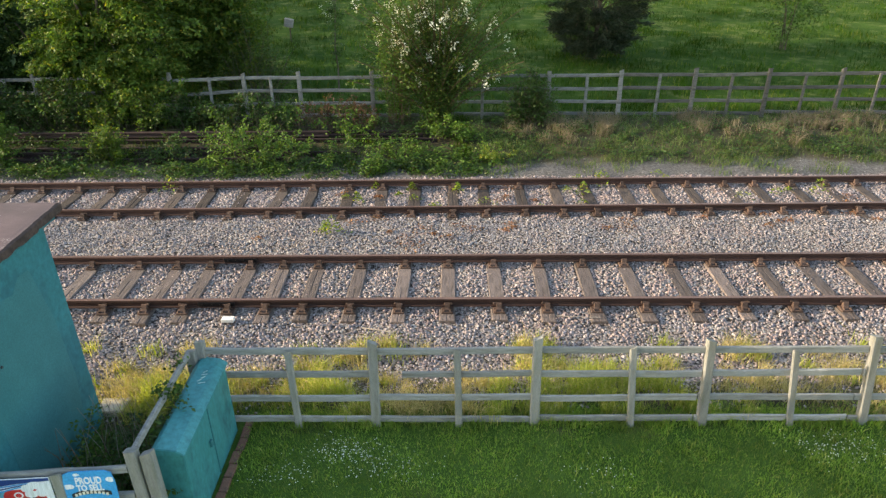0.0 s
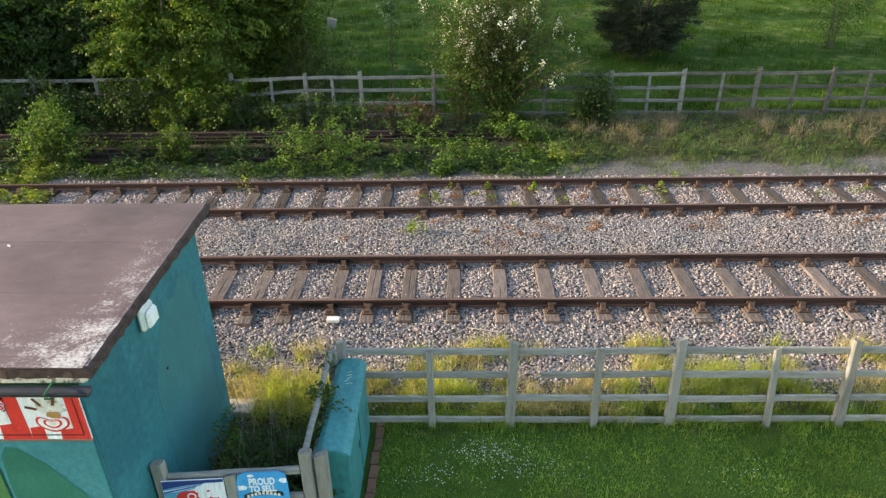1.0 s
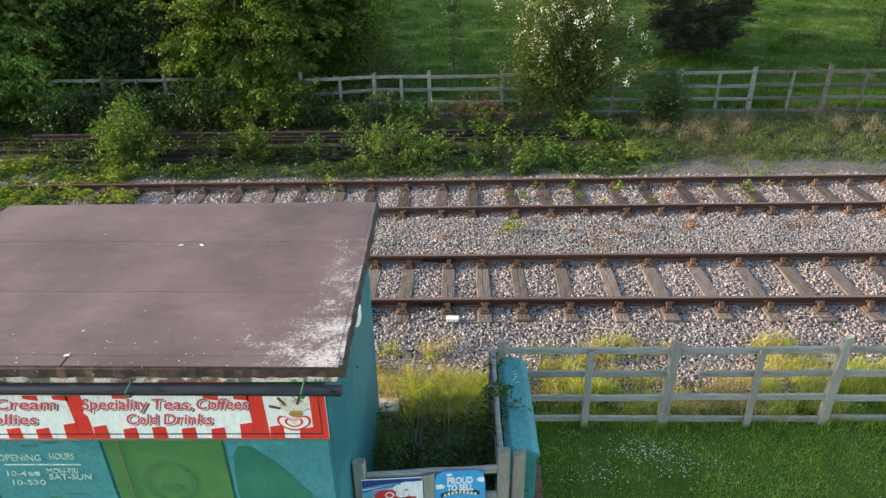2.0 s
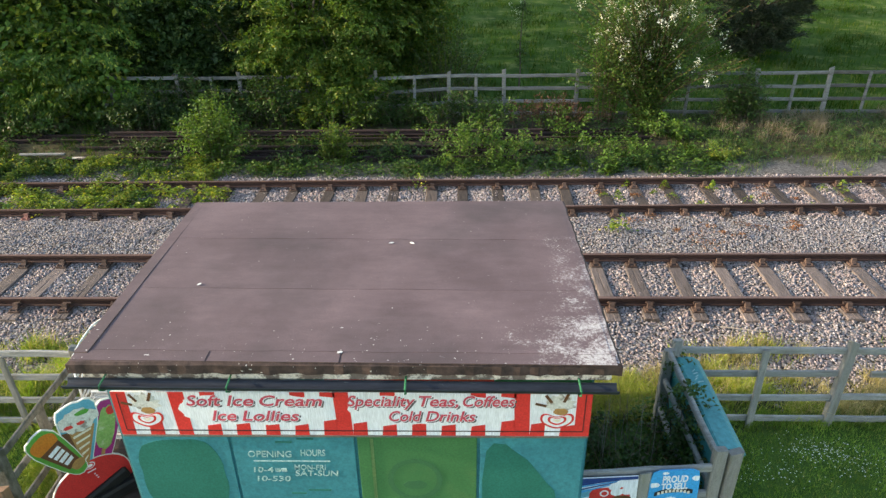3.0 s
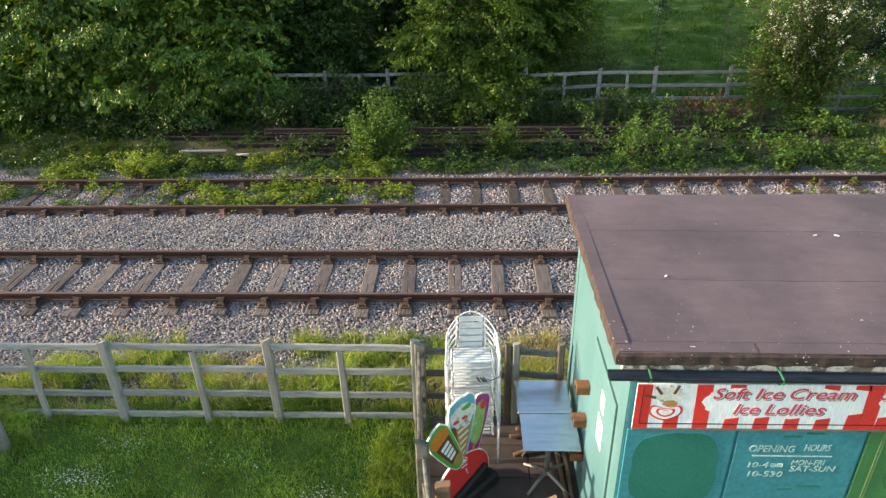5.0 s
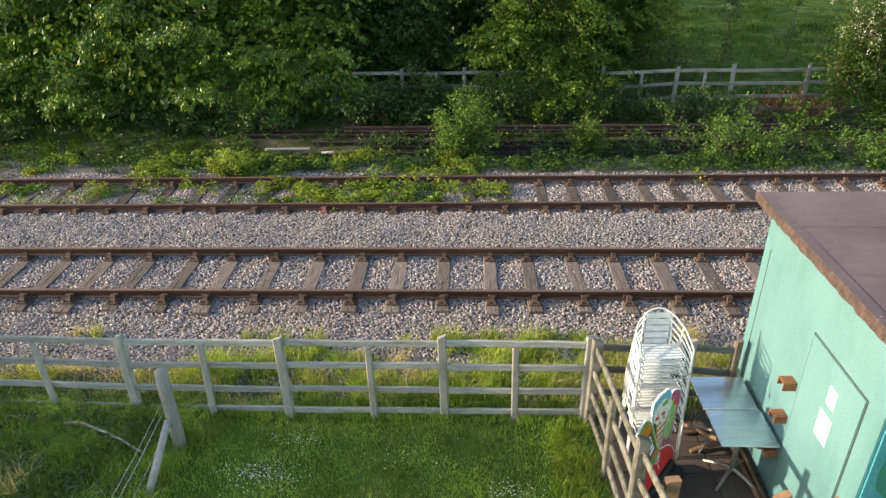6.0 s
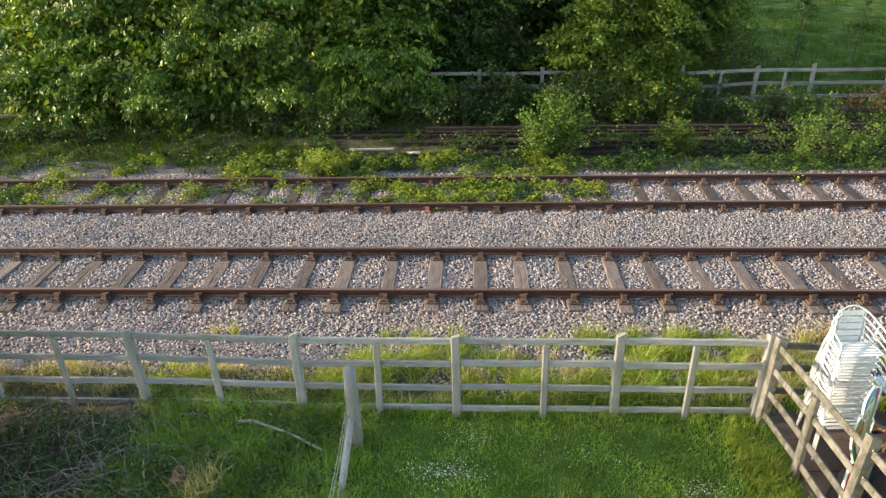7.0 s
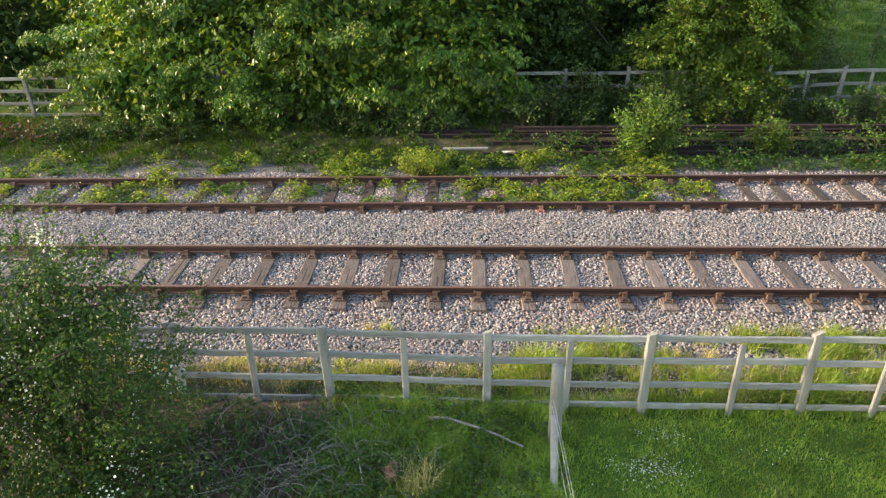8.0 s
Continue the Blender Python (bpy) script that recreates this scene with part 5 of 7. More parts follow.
def cabinet():
    c = empty("utility_cabinet", -0.965, -3.70, 0.05, "narrow turquoise painted metal cabinet with a sloping lid", "cabinet")
    bm = bmesh.new()
    block(bm, (0, 0, 0.54), (0.30, 1.46, 1.1), 0.01)
    body = part("body", bm, M["box"], c)
    bm = bmesh.new()
    o = [(-0.175, 1.10), (0.175, 1.07), (0.175, 1.10), (0.10, 1.155), (-0.11, 1.185), (-0.175, 1.14)]
    extrude(bm, o, 1.54, Matrix.Translation((0, -0.77, 0)))
    bmesh.ops.bevel(bm, geom=bm.edges[:], offset=0.008, segments=2, affect="EDGES")
    lid = part("lid", bm, M["box"], c, "scratched sloping lid")
    rng = random.Random(2)
    for i in range(5):
        bm = bmesh.new()
        yy = 0.28 + 0.05 * i
        block(bm, (0.01 + rng.uniform(-.02, .02), yy, 1.178), (0.05 + rng.uniform(0, 0.03), 0.009, 0.006), 0, Matrix.Rotation(radians(8), 4, "Y") @ Matrix.Rotation(radians(rng.uniform(20, 60)), 4, "Z"))
        part("scribble_bar", bm, M["chalk"], lid)
    bm = bmesh.new()
    block(bm, (0.153, 0.0, 0.55), (0.012, 0.02, 1.02), 0.002)
    block(bm, (0.165, -0.10, 0.62), (0.03, 0.05, 0.09), 0.006)
    part("door_edge", bm, M["patch_side"], body)
    for i in range(9):
        bm = bmesh.new()
        block(bm, (0, 0, 0), (0.10, 0.205, 0.07), 0.008)
        b = tagged(part("brick", bm, M["brick"]), "worn brick edging at the cabinet's foot", "brick", "brick edging")
        b.matrix_world = pose(-0.70 + rng.uniform(-.015, .015), -4.55 + 0.215 * i, 0.1, rng.uniform(-3, 3), 0, rng.uniform(-4, 4))


cabinet()


# ---- the yard beside the kiosk ----
def paving():
    p = tagged(new("paving"), "brown paving flags of the small yard", "paving", kind="structure")
    rng = random.Random(3)
    for i in range(3):
        for j in range(6):
            bm = bmesh.new()
            block(bm, (-7.95 + 0.60 * i, -5.7 + 0.52 * j, 0.055 + rng.uniform(-0.004, 0.004)), (0.59, 0.51, 0.06), 0.006)
            part("flag", bm, M["paving"], p)
    bm = bmesh.new()
    block(bm, (-7.35, -4.25, 0.02), (1.85, 3.2, 0.06), 0.0)
    part("flag_bed", bm, M["paving"], p)
    bm = bmesh.new()
    block(bm, (-7.28, -4.62, 0.09), (0.09, 0.28, 0.02), 0.004)
    tagged(part("stone_sliver", bm, M["slab"]), "pale broken strip of stone on the paving", "stone")


paving()


def stacking_chair():
    """A slatted garden armchair of bent white tube: seat and back slats, arm loop, four legs."""
    c = empty("garden_chair", 0, 0, 0, "white slatted stacking garden chair in a tall stack", "chair", "stacked garden chairs")
    r = 0.0105
    # arm and back loop: up from the front legs, round behind the back
    loop = []
    for i in range(15):
        w = math.pi * i / 14
        loop.append((-0.285 * math.cos(w), 0.03 + 0.27 * math.sin(w), 0.65 + 0.20 * math.sin(w) ** 2))
    for dz, k in ((0.0, 1.0),):
        bm = bmesh.new()
        pts = [(-0.29 * k, -0.26, 0.60 + dz)] + [(x * k, y * k, z + dz) for x, y, z in loop] + [(0.29 * k, -0.26, 0.60 + dz)]
        sweep(bm, pts, r, 6)
        part("arm_loop", bm, M["chairwhite"], c, "", True)
    for s in (-1, 1):
        bm = bmesh.new()
        sweep(bm, [(s * 0.29, -0.26, 0.60), (s * 0.30, -0.285, 0.56), (s * 0.30, -0.29, 0.3), (s * 0.30, -0.30, 0.0)], r, 6)
        part("front_leg", bm, M["chairwhite"], c, "", True)
        bm = bmesh.new()
        sweep(bm, [(s * 0.27, 0.10, 0.68), (s * 0.265, 0.20, 0.42), (s * 0.28, 0.27, 0.0)], r, 6)
        part("back_leg", bm, M["chairwhite"], c, "", True)
        bm = bmesh.new()
        sweep(bm, [(s * 0.235, -0.27, 0.425), (s * 0.235, -0.24, 0.44), (s * 0.23, 0.14, 0.42), (s * 0.17, 0.20, 0.45), (s * 0.155, 0.285, 0.80)], 0.010, 6)
        part("seat_rail", bm, M["chairwhite"], c, "", True)
    for i in range(6):
        bm = bmesh.new()
        block(bm, (0, -0.24 + 0.072 * i, 0.448 - 0.004 * i), (0.42, 0.046, 0.010), 0.004)
        part("seat_slat", bm, M["chairwhite"], c)
    for i in range(4):
        bm = bmesh.new()
        z = 0.52 + 0.082 * i
        block(bm, (0, 0.215 + 0.018 * i, z), (0.27, 0.012, 0.066), 0.004, Matrix.Rotation(radians(-11), 4, "X"))
        part("back_slat", bm, M["chairwhite"], c)
    return c


def chair_stack():
    first = stacking_chair()
    slim = Matrix.Diagonal((1.0, 0.86, 1.0, 1))
    first.matrix_world = pose(-7.73, -3.42, 0.085, 0, 0, 4) @ slim
    rng = random.Random(12)
    for i in range(1, 13):
        copy_thing(first, pose(-7.73 + rng.uniform(-.008, .008), -3.42 + 0.003 * i, 0.085 + 0.083 * i, 0, rng.uniform(-.6, .6), 4 + rng.uniform(-1.5, 1.5)) @ slim)
    bm = bmesh.new()
    sweep(bm, [(-7.66, -3.70, 1.40), (-7.52, -3.71, 1.385), (-7.42, -3.66, 1.40), (-7.40, -3.50, 1.42), (-7.42, -3.30, 1.44)], 0.005, 5)
    for k in (-0.04, 0.0, 0.03):
        sweep(bm, [(-7.64 + k, -3.69, 1.41), (-7.62 + k, -3.715, 1.39), (-7.60 + k, -3.70, 1.36)], 0.010, 5)
    tagged(part("security_cable", bm, M["black"]), "dark cable knotted to the stacked chairs", "cable")


chair_stack()


def steel_table(x, y, z, tilt):
    t = empty("bistro_table", x, y, 0.085, "square steel-topped bistro table on a cross foot", "table", "bistro tables")
    bm = bmesh.new()
    block(bm, (0, 0, z), (0.63, 0.575, 0.022), 0.006, Matrix.Rotation(radians(tilt), 4, "X"))
    top = part("tabletop", bm, M["steel"], t, "brushed steel top")
    bm = bmesh.new()
    block(bm, (0, 0, z - 0.014), (0.60, 0.545, 0.016), 0.003, Matrix.Rotation(radians(tilt), 4, "X"))
    part("underside", bm, M["black"], top)
    bm = bmesh.new()
    rod(bm, (0, 0, 0.10), (0, 0, z - 0.01), 0.03, seg=12)
    part("column", bm, M["castgrey"], t, "", True)
    for k in range(4):
        a = radians(45 + 90 * k)
        bm = bmesh.new()
        sweep(bm, [(0.02 * math.cos(a), 0.02 * math.sin(a), 0.14), (0.15 * math.cos(a), 0.15 * math.sin(a), 0.10), (0.33 * math.cos(a), 0.33 * math.sin(a), 0.02)], 0.024, 6, 0.017)
        part("foot", bm, M["castgrey"], t)
    return t


steel_table(-6.87, -3.92, 0.745, 0)
steel_table(-6.89, -3.335, 0.752, 1.0)


def yard_clutter():
    """White rectangles on the side door, and timber left lying under the tables."""
    for y, z, w, h in ((-4.71, 1.945, 0.14, 0.20), (-4.71, 1.59, 0.22, 0.30)):
        n = empty("paper_notice", -6.5265, y, z, "white rectangle with a small grey dot on the mint side door", "notice", "door notices")
        bm = bmesh.new()
        block(bm, (0, 0, 0), (0.004, w, h), 0.0)
        sheet = part("sheet", bm, M["white"], n)
        bm = bmesh.new()
        rod(bm, (-0.002, 0, h * 0.42), (-0.006, 0, h * 0.42), 0.007, seg=8)
        part("pin", bm, M["castgrey"], sheet)
    rng = random.Random(44)
    for p, q in (((-6.62, -3.3, 0.11), (-6.60, -4.9, 0.11)), ((-7.25, -3.25, 0.12), (-6.75, -3.15, 0.12)), ((-7.22, -3.55, 0.11), (-6.72, -3.42, 0.17)), ((-6.70, -3.5, 0.11), (-6.66, -4.6, 0.12)), ((-7.15, -3.1, 0.11), (-7.02, -3.75, 0.5))):
        bm = bmesh.new()
        timber(bm, p, q, 0.05, 0.045, rng)
        tagged(part("timber_batten", bm, M["brownwood"]), "brown timber batten lying under the steel tables", "timber", "loose battens")


yard_clutter()


def pavement_display():
    """Advertising stand: red half-round foot in a black base with three cut-out ice-cream shapes."""
    d = tagged(new("display_stand"), "ice-cream shop display with three printed cut-out lollies", "display stand")
    d.matrix_world = pose(-7.80, -4.20, 0.09, -6, 0, 48) @ Matrix.Diagonal((0.92, 0.9, 0.92, 1))
    o = [(-0.46, 0.0), (0.46, 0.0), (0.46, 0.16)] + [(0.46 * math.cos(a), 0.16 + 0.34 * math.sin(a)) for a in np.linspace(0.2, math.pi - 0.2, 14)] + [(-0.46, 0.16)]
    bm = bmesh.new()
    extrude(bm, o, 0.03, Matrix.Translation((0, 0, 0.15)))
    foot = part("foot_board", bm, M["white"], d, "red half-round board with a white edge")
    bm = bmesh.new()
    extrude(bm, [(x * 0.975, 0.16 + (z - 0.16) * 0.97 if z > 0.16 else z) for x, z in o], 0.002, Matrix.Translation((0, -0.002, 0.15)))
    part("printed_face", bm, M["signred"], foot)
    bm = bmesh.new()
    block(bm, (0, 0.02, 0.08), (0.98, 0.34, 0.16), 0.03)
    block(bm, (0.1, -0.02, 0.17), (0.62, 0.10, 0.16), 0.03, Matrix.Rotation(radians(-14), 4, "Y"))
    part("base", bm, M["black"], d, "black weighted base")
    for a, b, mt, yy in ((0.06, 0.045, "signwhite", 0.0), (0.048, 0.034, "signred", 0.003), (0.03, 0.02, "signwhite", 0.006)):
        bm = bmesh.new()
        extrude(bm, oval(0.03, 0.57, a, b, 18), 0.003, Matrix.Translation((0, -0.004 - yy, 0)))
        part("emblem", bm, M[mt], foot)
    bm = bmesh.new()
    block(bm, (0.03, -0.003, 0.49), (0.10, 0.004, 0.014))
    part("print_bar", bm, M["signwhite"], foot)
    for q in range(3):
        bm = bmesh.new()
        block(bm, (0.05 + 0.01 * q, -0.003, 0.43 - 0.035 * q), (0.02, 0.004, 0.014))
        part("print_bar", bm, M["signwhite"], foot)

    def cutout(name, lean, cx, cz, a, b, mt, yy, label, taper, scallop=0.02):
        """A white-edged board with a printed face, narrower towards its foot."""
        m = Matrix.Translation((cx, yy, cz)) @ Matrix.Rotation(radians(lean), 4, "Y")

        def outline(k):
            return [(x * k * (1 - taper + taper * z / b), z * (1 - (1 - k) * 0.6)) for x, z in oval(0, 0, a, b, 30, scallop, int(lean) + 90, 3.2)]

        bm = bmesh.new()
        extrude(bm, outline(1.0), 0.022, m)
        board = part(name, bm, M["white"], d, label)
        bm = bmesh.new()
        extrude(bm, outline(0.94), 0.002, m @ Matrix.Translation((0, -0.0015, 0)))
        part("printed_face", bm, M[mt], board)
        return board, m

    def printed(parent, m, name, mt, outline, lift):
        bm = bmesh.new()
        extrude(bm, outline, 0.0015, m @ Matrix.Translation((0, -lift - 0.0015, 0)))
        part(name, bm, M[mt], parent)

    c1, m1 = cutout("cutout_lolly", -26, -0.22, 0.91, 0.21, 0.42, "green", -0.01, "white-edged green printed cut-out of a tub", 0.24)
    printed(c1, m1, "orange_print", "orange", oval(0.0, 0.24, 0.145, 0.11, 20, 0.03, 2, 3), 0.002)
    printed(c1, m1, "tub_print", "brown", [(-0.125, 0.16), (0.125, 0.16), (0.085, -0.24), (-0.07, -0.24)], 0.004)
    for q in range(4):
        printed(c1, m1, "print_bar", "signwhite", [(-0.075 + 0.008 * q, 0.10 - 0.075 * q), (0.07, 0.115 - 0.075 * q), (0.075 - 0.006 * q, 0.065 - 0.075 * q), (-0.07 + 0.008 * q, 0.05 - 0.075 * q)], 0.006)
    printed(c1, m1, "biscuit_print", "biscuit", oval(0.035, -0.27, 0.085, 0.06, 12, 0.1, 5), 0.006)
    c2, m2 = cutout("cutout_cone", 8, 0.05, 0.98, 0.30, 0.49, "cyan", 0.0, "white-edged pale blue printed cut-out of a cone", 0.40, 0.03)
    printed(c2, m2, "shade_print", "brown", [(-0.20, 0.14), (-0.10, 0.12), (0.0, -0.42), (-0.025, -0.42)], 0.002)
    printed(c2, m2, "cone_print", "biscuit", [(-0.12, 0.13), (0.17, 0.13), (0.03, -0.40), (-0.01, -0.40)], 0.004)
    for q in range(5):
        w = 0.105 - 0.02 * q
        printed(c2, m2, "print_bar", "cream", [(-w + 0.02, 0.05 - 0.085 * q), (w + 0.02, 0.09 - 0.085 * q), (w + 0.015, 0.065 - 0.085 * q), (-w + 0.025, 0.02 - 0.085 * q)], 0.006)
    printed(c2, m2, "ice_print", "signgrey", oval(0.0, 0.24, 0.215, 0.15, 26, 0.14, 6), 0.008)
    printed(c2, m2, "leaf_print", "green", oval(0.06, 0.33, 0.08, 0.035, 12, 0.2, 4), 0.010)
    printed(c2, m2, "sauce_print", "signred", oval(-0.12, 0.19, 0.055, 0.028, 14, 0.2, 7), 0.010)
    printed(c2, m2, "sauce_print", "signred", oval(0.02, 0.20, 0.045, 0.025, 14, 0.2, 8), 0.010)
    c3, m3 = cutout("cutout_ice", 22, 0.31, 0.87, 0.19, 0.46, "magenta", 0.012, "white-edged magenta printed cut-out of an ice lolly", 0.22)
    printed(c3, m3, "ice_print", "palegreen", oval(0.0, 0.08, 0.105, 0.28, 24, 0.07, 9, 3), 0.002)
    printed(c3, m3, "berry_print", "signred", oval(0.03, 0.30, 0.055, 0.06, 12, 0.1, 10), 0.004)
    printed(c3, m3, "stick_print", "biscuit", [(-0.022, -0.20), (0.022, -0.20), (0.022, -0.40), (-0.022, -0.40)], 0.004)


pavement_display()


def posters():
    a = tagged(new("advert_board"), "printed ice-cream advert board with a sundae picture", "advert", "fence adverts")
    a.matrix_world = pose(-2.255, -4.87, 0.83, -4, 0, 3.8)
    bm = bmesh.new()
    block(bm, (0, 0, 0), (0.59, 0.012, 0.80), 0.003)
    p = part("panel", bm, M["signwhite"], a)

    def ink(parent, name, mt, outline, lift):
        bm = bmesh.new()
        extrude(bm, outline, 0.0015, Matrix.Translation((0, -0.006 - lift, 0)))
        part(name, bm, M[mt], parent)

    ink(p, "sky_print", "navy", [(-0.29, 0.30), (0.0, 0.345), (0.29, 0.36), (0.29, 0.395), (-0.29, 0.395)], 0.0015)
    ink(p, "sea_print", "cyan", [(-0.29, 0.14), (-0.05, 0.2), (-0.10, 0.27), (-0.29, 0.25)], 0.0015)
    ink(p, "red_print", "signred", oval(0.02, 0.12, 0.20, 0.15, 24, 0.03, 2, 4), 0.003)
    ink(p, "emblem", "signwhite", oval(-0.03, 0.20, 0.045, 0.04, 16), 0.0045)
    ink(p, "emblem", "signred", oval(-0.03, 0.20, 0.03, 0.026, 16), 0.006)
    for k in range(4):
        ink(p, "wave_print", "blue" if k % 2 else "navy", [(-0.29, 0.335 - 0.035 * k), (-0.05, 0.352 - 0.02 * k), (0.12, 0.36 - 0.01 * k), (0.12, 0.352 - 0.01 * k), (-0.05, 0.338 - 0.02 * k), (-0.29, 0.318 - 0.035 * k)], 0.003)
    for dx, dz in ((0.0, 0.075), (-0.075, 0.04), (0.085, 0.05), (-0.05, -0.03), (0.055, -0.02)):
        ink(p, "ice_print", "signwhite", oval(0.14 + dx, 0.24 + dz, 0.062, 0.048, 18, 0.12, int(dx * 100) + 30), 0.0048 + abs(dx) * 0.01)
    ink(p, "sauce_print", "brown", oval(0.14, 0.12, 0.09, 0.05, 16, 0.2, 6), 0.0064)
    ink(p, "cow_print", "ink", oval(-0.05, 0.0, 0.08, 0.05, 14, 0.2, 7), 0.0045)
    ink(p, "lower_print", "signred", oval(0.0, -0.18, 0.24, 0.15, 24, 0.03, 8, 4), 0.003)
    b = tagged(new("advert_board"), "sky-blue advert board with white clouds and lettering", "advert", "fence adverts")
    b.matrix_world = pose(-1.60, -4.825, 0.86, -4, 0, 3.8)
    bm = bmesh.new()
    extrude(bm, oval(0, 0, 0.245, 0.42, 32, 0, 0, 9), 0.012, Matrix.Translation((0, -0.006, 0)))
    q = part("panel", bm, M["blue"], b)
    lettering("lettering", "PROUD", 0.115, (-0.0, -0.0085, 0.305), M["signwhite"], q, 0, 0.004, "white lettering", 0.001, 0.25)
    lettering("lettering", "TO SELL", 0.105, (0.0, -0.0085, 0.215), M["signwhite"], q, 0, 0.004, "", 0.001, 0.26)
    ink(q, "brand_shape", "ink", [(-0.19, 0.10), (-0.1, 0.135), (0.1, 0.145), (0.19, 0.115), (0.19, 0.165), (0.1, 0.195), (-0.1, 0.185), (-0.19, 0.15)], 0.002)
    for k in range(9):
        x = -0.148 + 0.037 * k
        z = 0.166 - 1.3 * x * x - 0.004
        ink(q, "brand_shape", "cream", [(x - 0.012, z - 0.017), (x + 0.013, z - 0.016), (x + 0.011, z + 0.017), (x - 0.012, z + 0.015)], 0.0035)
    for cx, cz, r in ((-0.20, 0.24, 0.05), (0.21, 0.31, 0.05), (-0.02, 0.05, 0.06), (0.17, 0.0, 0.05), (-0.1, 0.385, 0.03)):
        ink(q, "cloud_print", "signwhite", [(min(max(x, -0.235), 0.235), z) for x, z in oval(cx, cz, r, r * 0.6, 16, 0.15, int(cx * 100) + 40)], 0.0018)


posters()


# ---- small loose things along the line ----
def line_clutter():
    bm = bmesh.new()
    block(bm, (-1.70, -0.36, 0.03), (0.20, 0.11, 0.06), 0.006)
    tagged(part("marker_block", bm, M["white"]), "small white painted block lying on a sleeper end", "marker block")
    bm = bmesh.new()
    block(bm, (-2.58, -2.57, 0.09), (0.36, 0.28, 0.16), 0.015)
    tagged(part("stone_step", bm, M["slab"]), "pale stone block in the grass behind the kiosk", "stone")
    rng = random.Random(31)
    # old rails left lying in the undergrowth on the far side
    for y, x0, x1, z in ((8.72, -11.0, 3.2, 0.0), (8.45, -16.8, 2.2, 0.0), (8.20, -16.4, 3.0, 0.0), (8.33, -13.4, 1.6, 0.14), (7.72, -14.0, 2.4, 0.0), (7.42, -12.5, 1.0, 0.0), (7.02, -14.3, 1.4, 0.0)):
        bm = bmesh.new()
        rail_mesh(bm, 0, x1 - x0, 0.0, 0.0, 0.0)
        ob = part("old_rail", bm, M["oldrail"])
        ob.matrix_world = pose(x0, y, float(ground_z(x0 + 4, y)) + 0.13 + z, 0, 0, rng.uniform(-0.25, 0.25))
        tagged(ob, "rusty disused rail lying in the undergrowth", "rail", "disused rails")
    for x, y, l, r in ((-14.75, 7.2, 1.2, 1), (-13.6, 6.9, 0.36, -4)):
        bm = bmesh.new()
        block(bm, (0, 0, 0), (l, 0.09, 0.04), 0.006)
        ob = tagged(part("board", bm, M["offwhite"] if l < 1 else M["fence"]), "pale board lying beside the old rails", "board")
        ob.matrix_world = pose(x, y, 0.115, 0, 0, r)
    # sticks on the ballast and the grass
    for x, y, l, r, w, z in ((0.75, -0.62, 0.55, -18, 0.012, -0.02), (0.62, -1.0, 0.5, 62, 0.012, -0.03), (4.0, -0.30, 0.7, -8, 0.01, 0.0), (5.0, -1.05, 0.35, 70, 0.008, -0.03), (1.6, 2.9, 0.8, 3, 0.01, 0.0)):
        bm = bmesh.new()
        rod(bm, (-l / 2, 0, 0), (l / 2, 0, 0.03), w, w * 0.6, 6)
        ob = tagged(part("stick", bm, M["drystick"]), "dry bleached stick lying on the ballast", "stick", "loose sticks")
        ob.matrix_world = pose(x, y, z, 0, 0, r)
    bm = bmesh.new()
    sweep(bm, [(-15.08, -3.36, 0.27), (-14.86, -3.36, 0.29), (-14.68, -3.42, 0.27), (-14.48, -3.51, 0.28), (-14.22, -3.62, 0.26), (-13.90, -3.80, 0.24)], 0.024, 7, 0.013)
    tagged(part("fallen_branch", bm, M["drystick"], None, "", True), "bleached fallen branch in the grass", "branch")
    # round strainer post with its strut and wires
    g = tagged(new("strainer_post"), "weathered round strainer post with a leaning strut", "fence post")
    bm = bmesh.new()
    sweep(bm, [(-13.50, -3.60, 0.0), (-13.50, -3.60, 0.5), (-13.51, -3.59, 1.0), (-13.51, -3.58, 1.30)], 0.085, 12, 0.075)
    part("post", bm, M["fencepost"], g, "", True)
    bm = bmesh.new()
    sweep(bm, [(-13.53, -3.67, 0.62), (-13.55, -4.0, 0.40), (-13.59, -4.6, 0.0)], 0.042, 10, 0.048)
    part("strut", bm, M["fencepost"], g, "", True)
    for z in (0.52, 0.76, 0.88):
        bm = bmesh.new()
        sweep(bm, [(-13.56, -3.62, z), (-13.52, -4.4, z - 0.015), (-13.48, -5.7, z)], 0.0028, 4)
        part("wire", bm, M["wire"], g)
    # small box on a post in the meadow
    s = tagged(new("meadow_sign"), "small pale notice box on a stake in the meadow", "sign")
    bm = bmesh.new()
    rod(bm, (-4.9, 20.6, 0.2), (-4.9, 20.6, 1.35), 0.03, seg=8)
    part("stake", bm, M["bark"], s)
    bm = bmesh.new()
    block(bm, (-4.9, 20.5, 1.15), (0.38, 0.14, 0.36), 0.02, Matrix.Rotation(radians(12), 4, "Y"))
    part("box", bm, M["fence"], s)


line_clutter()


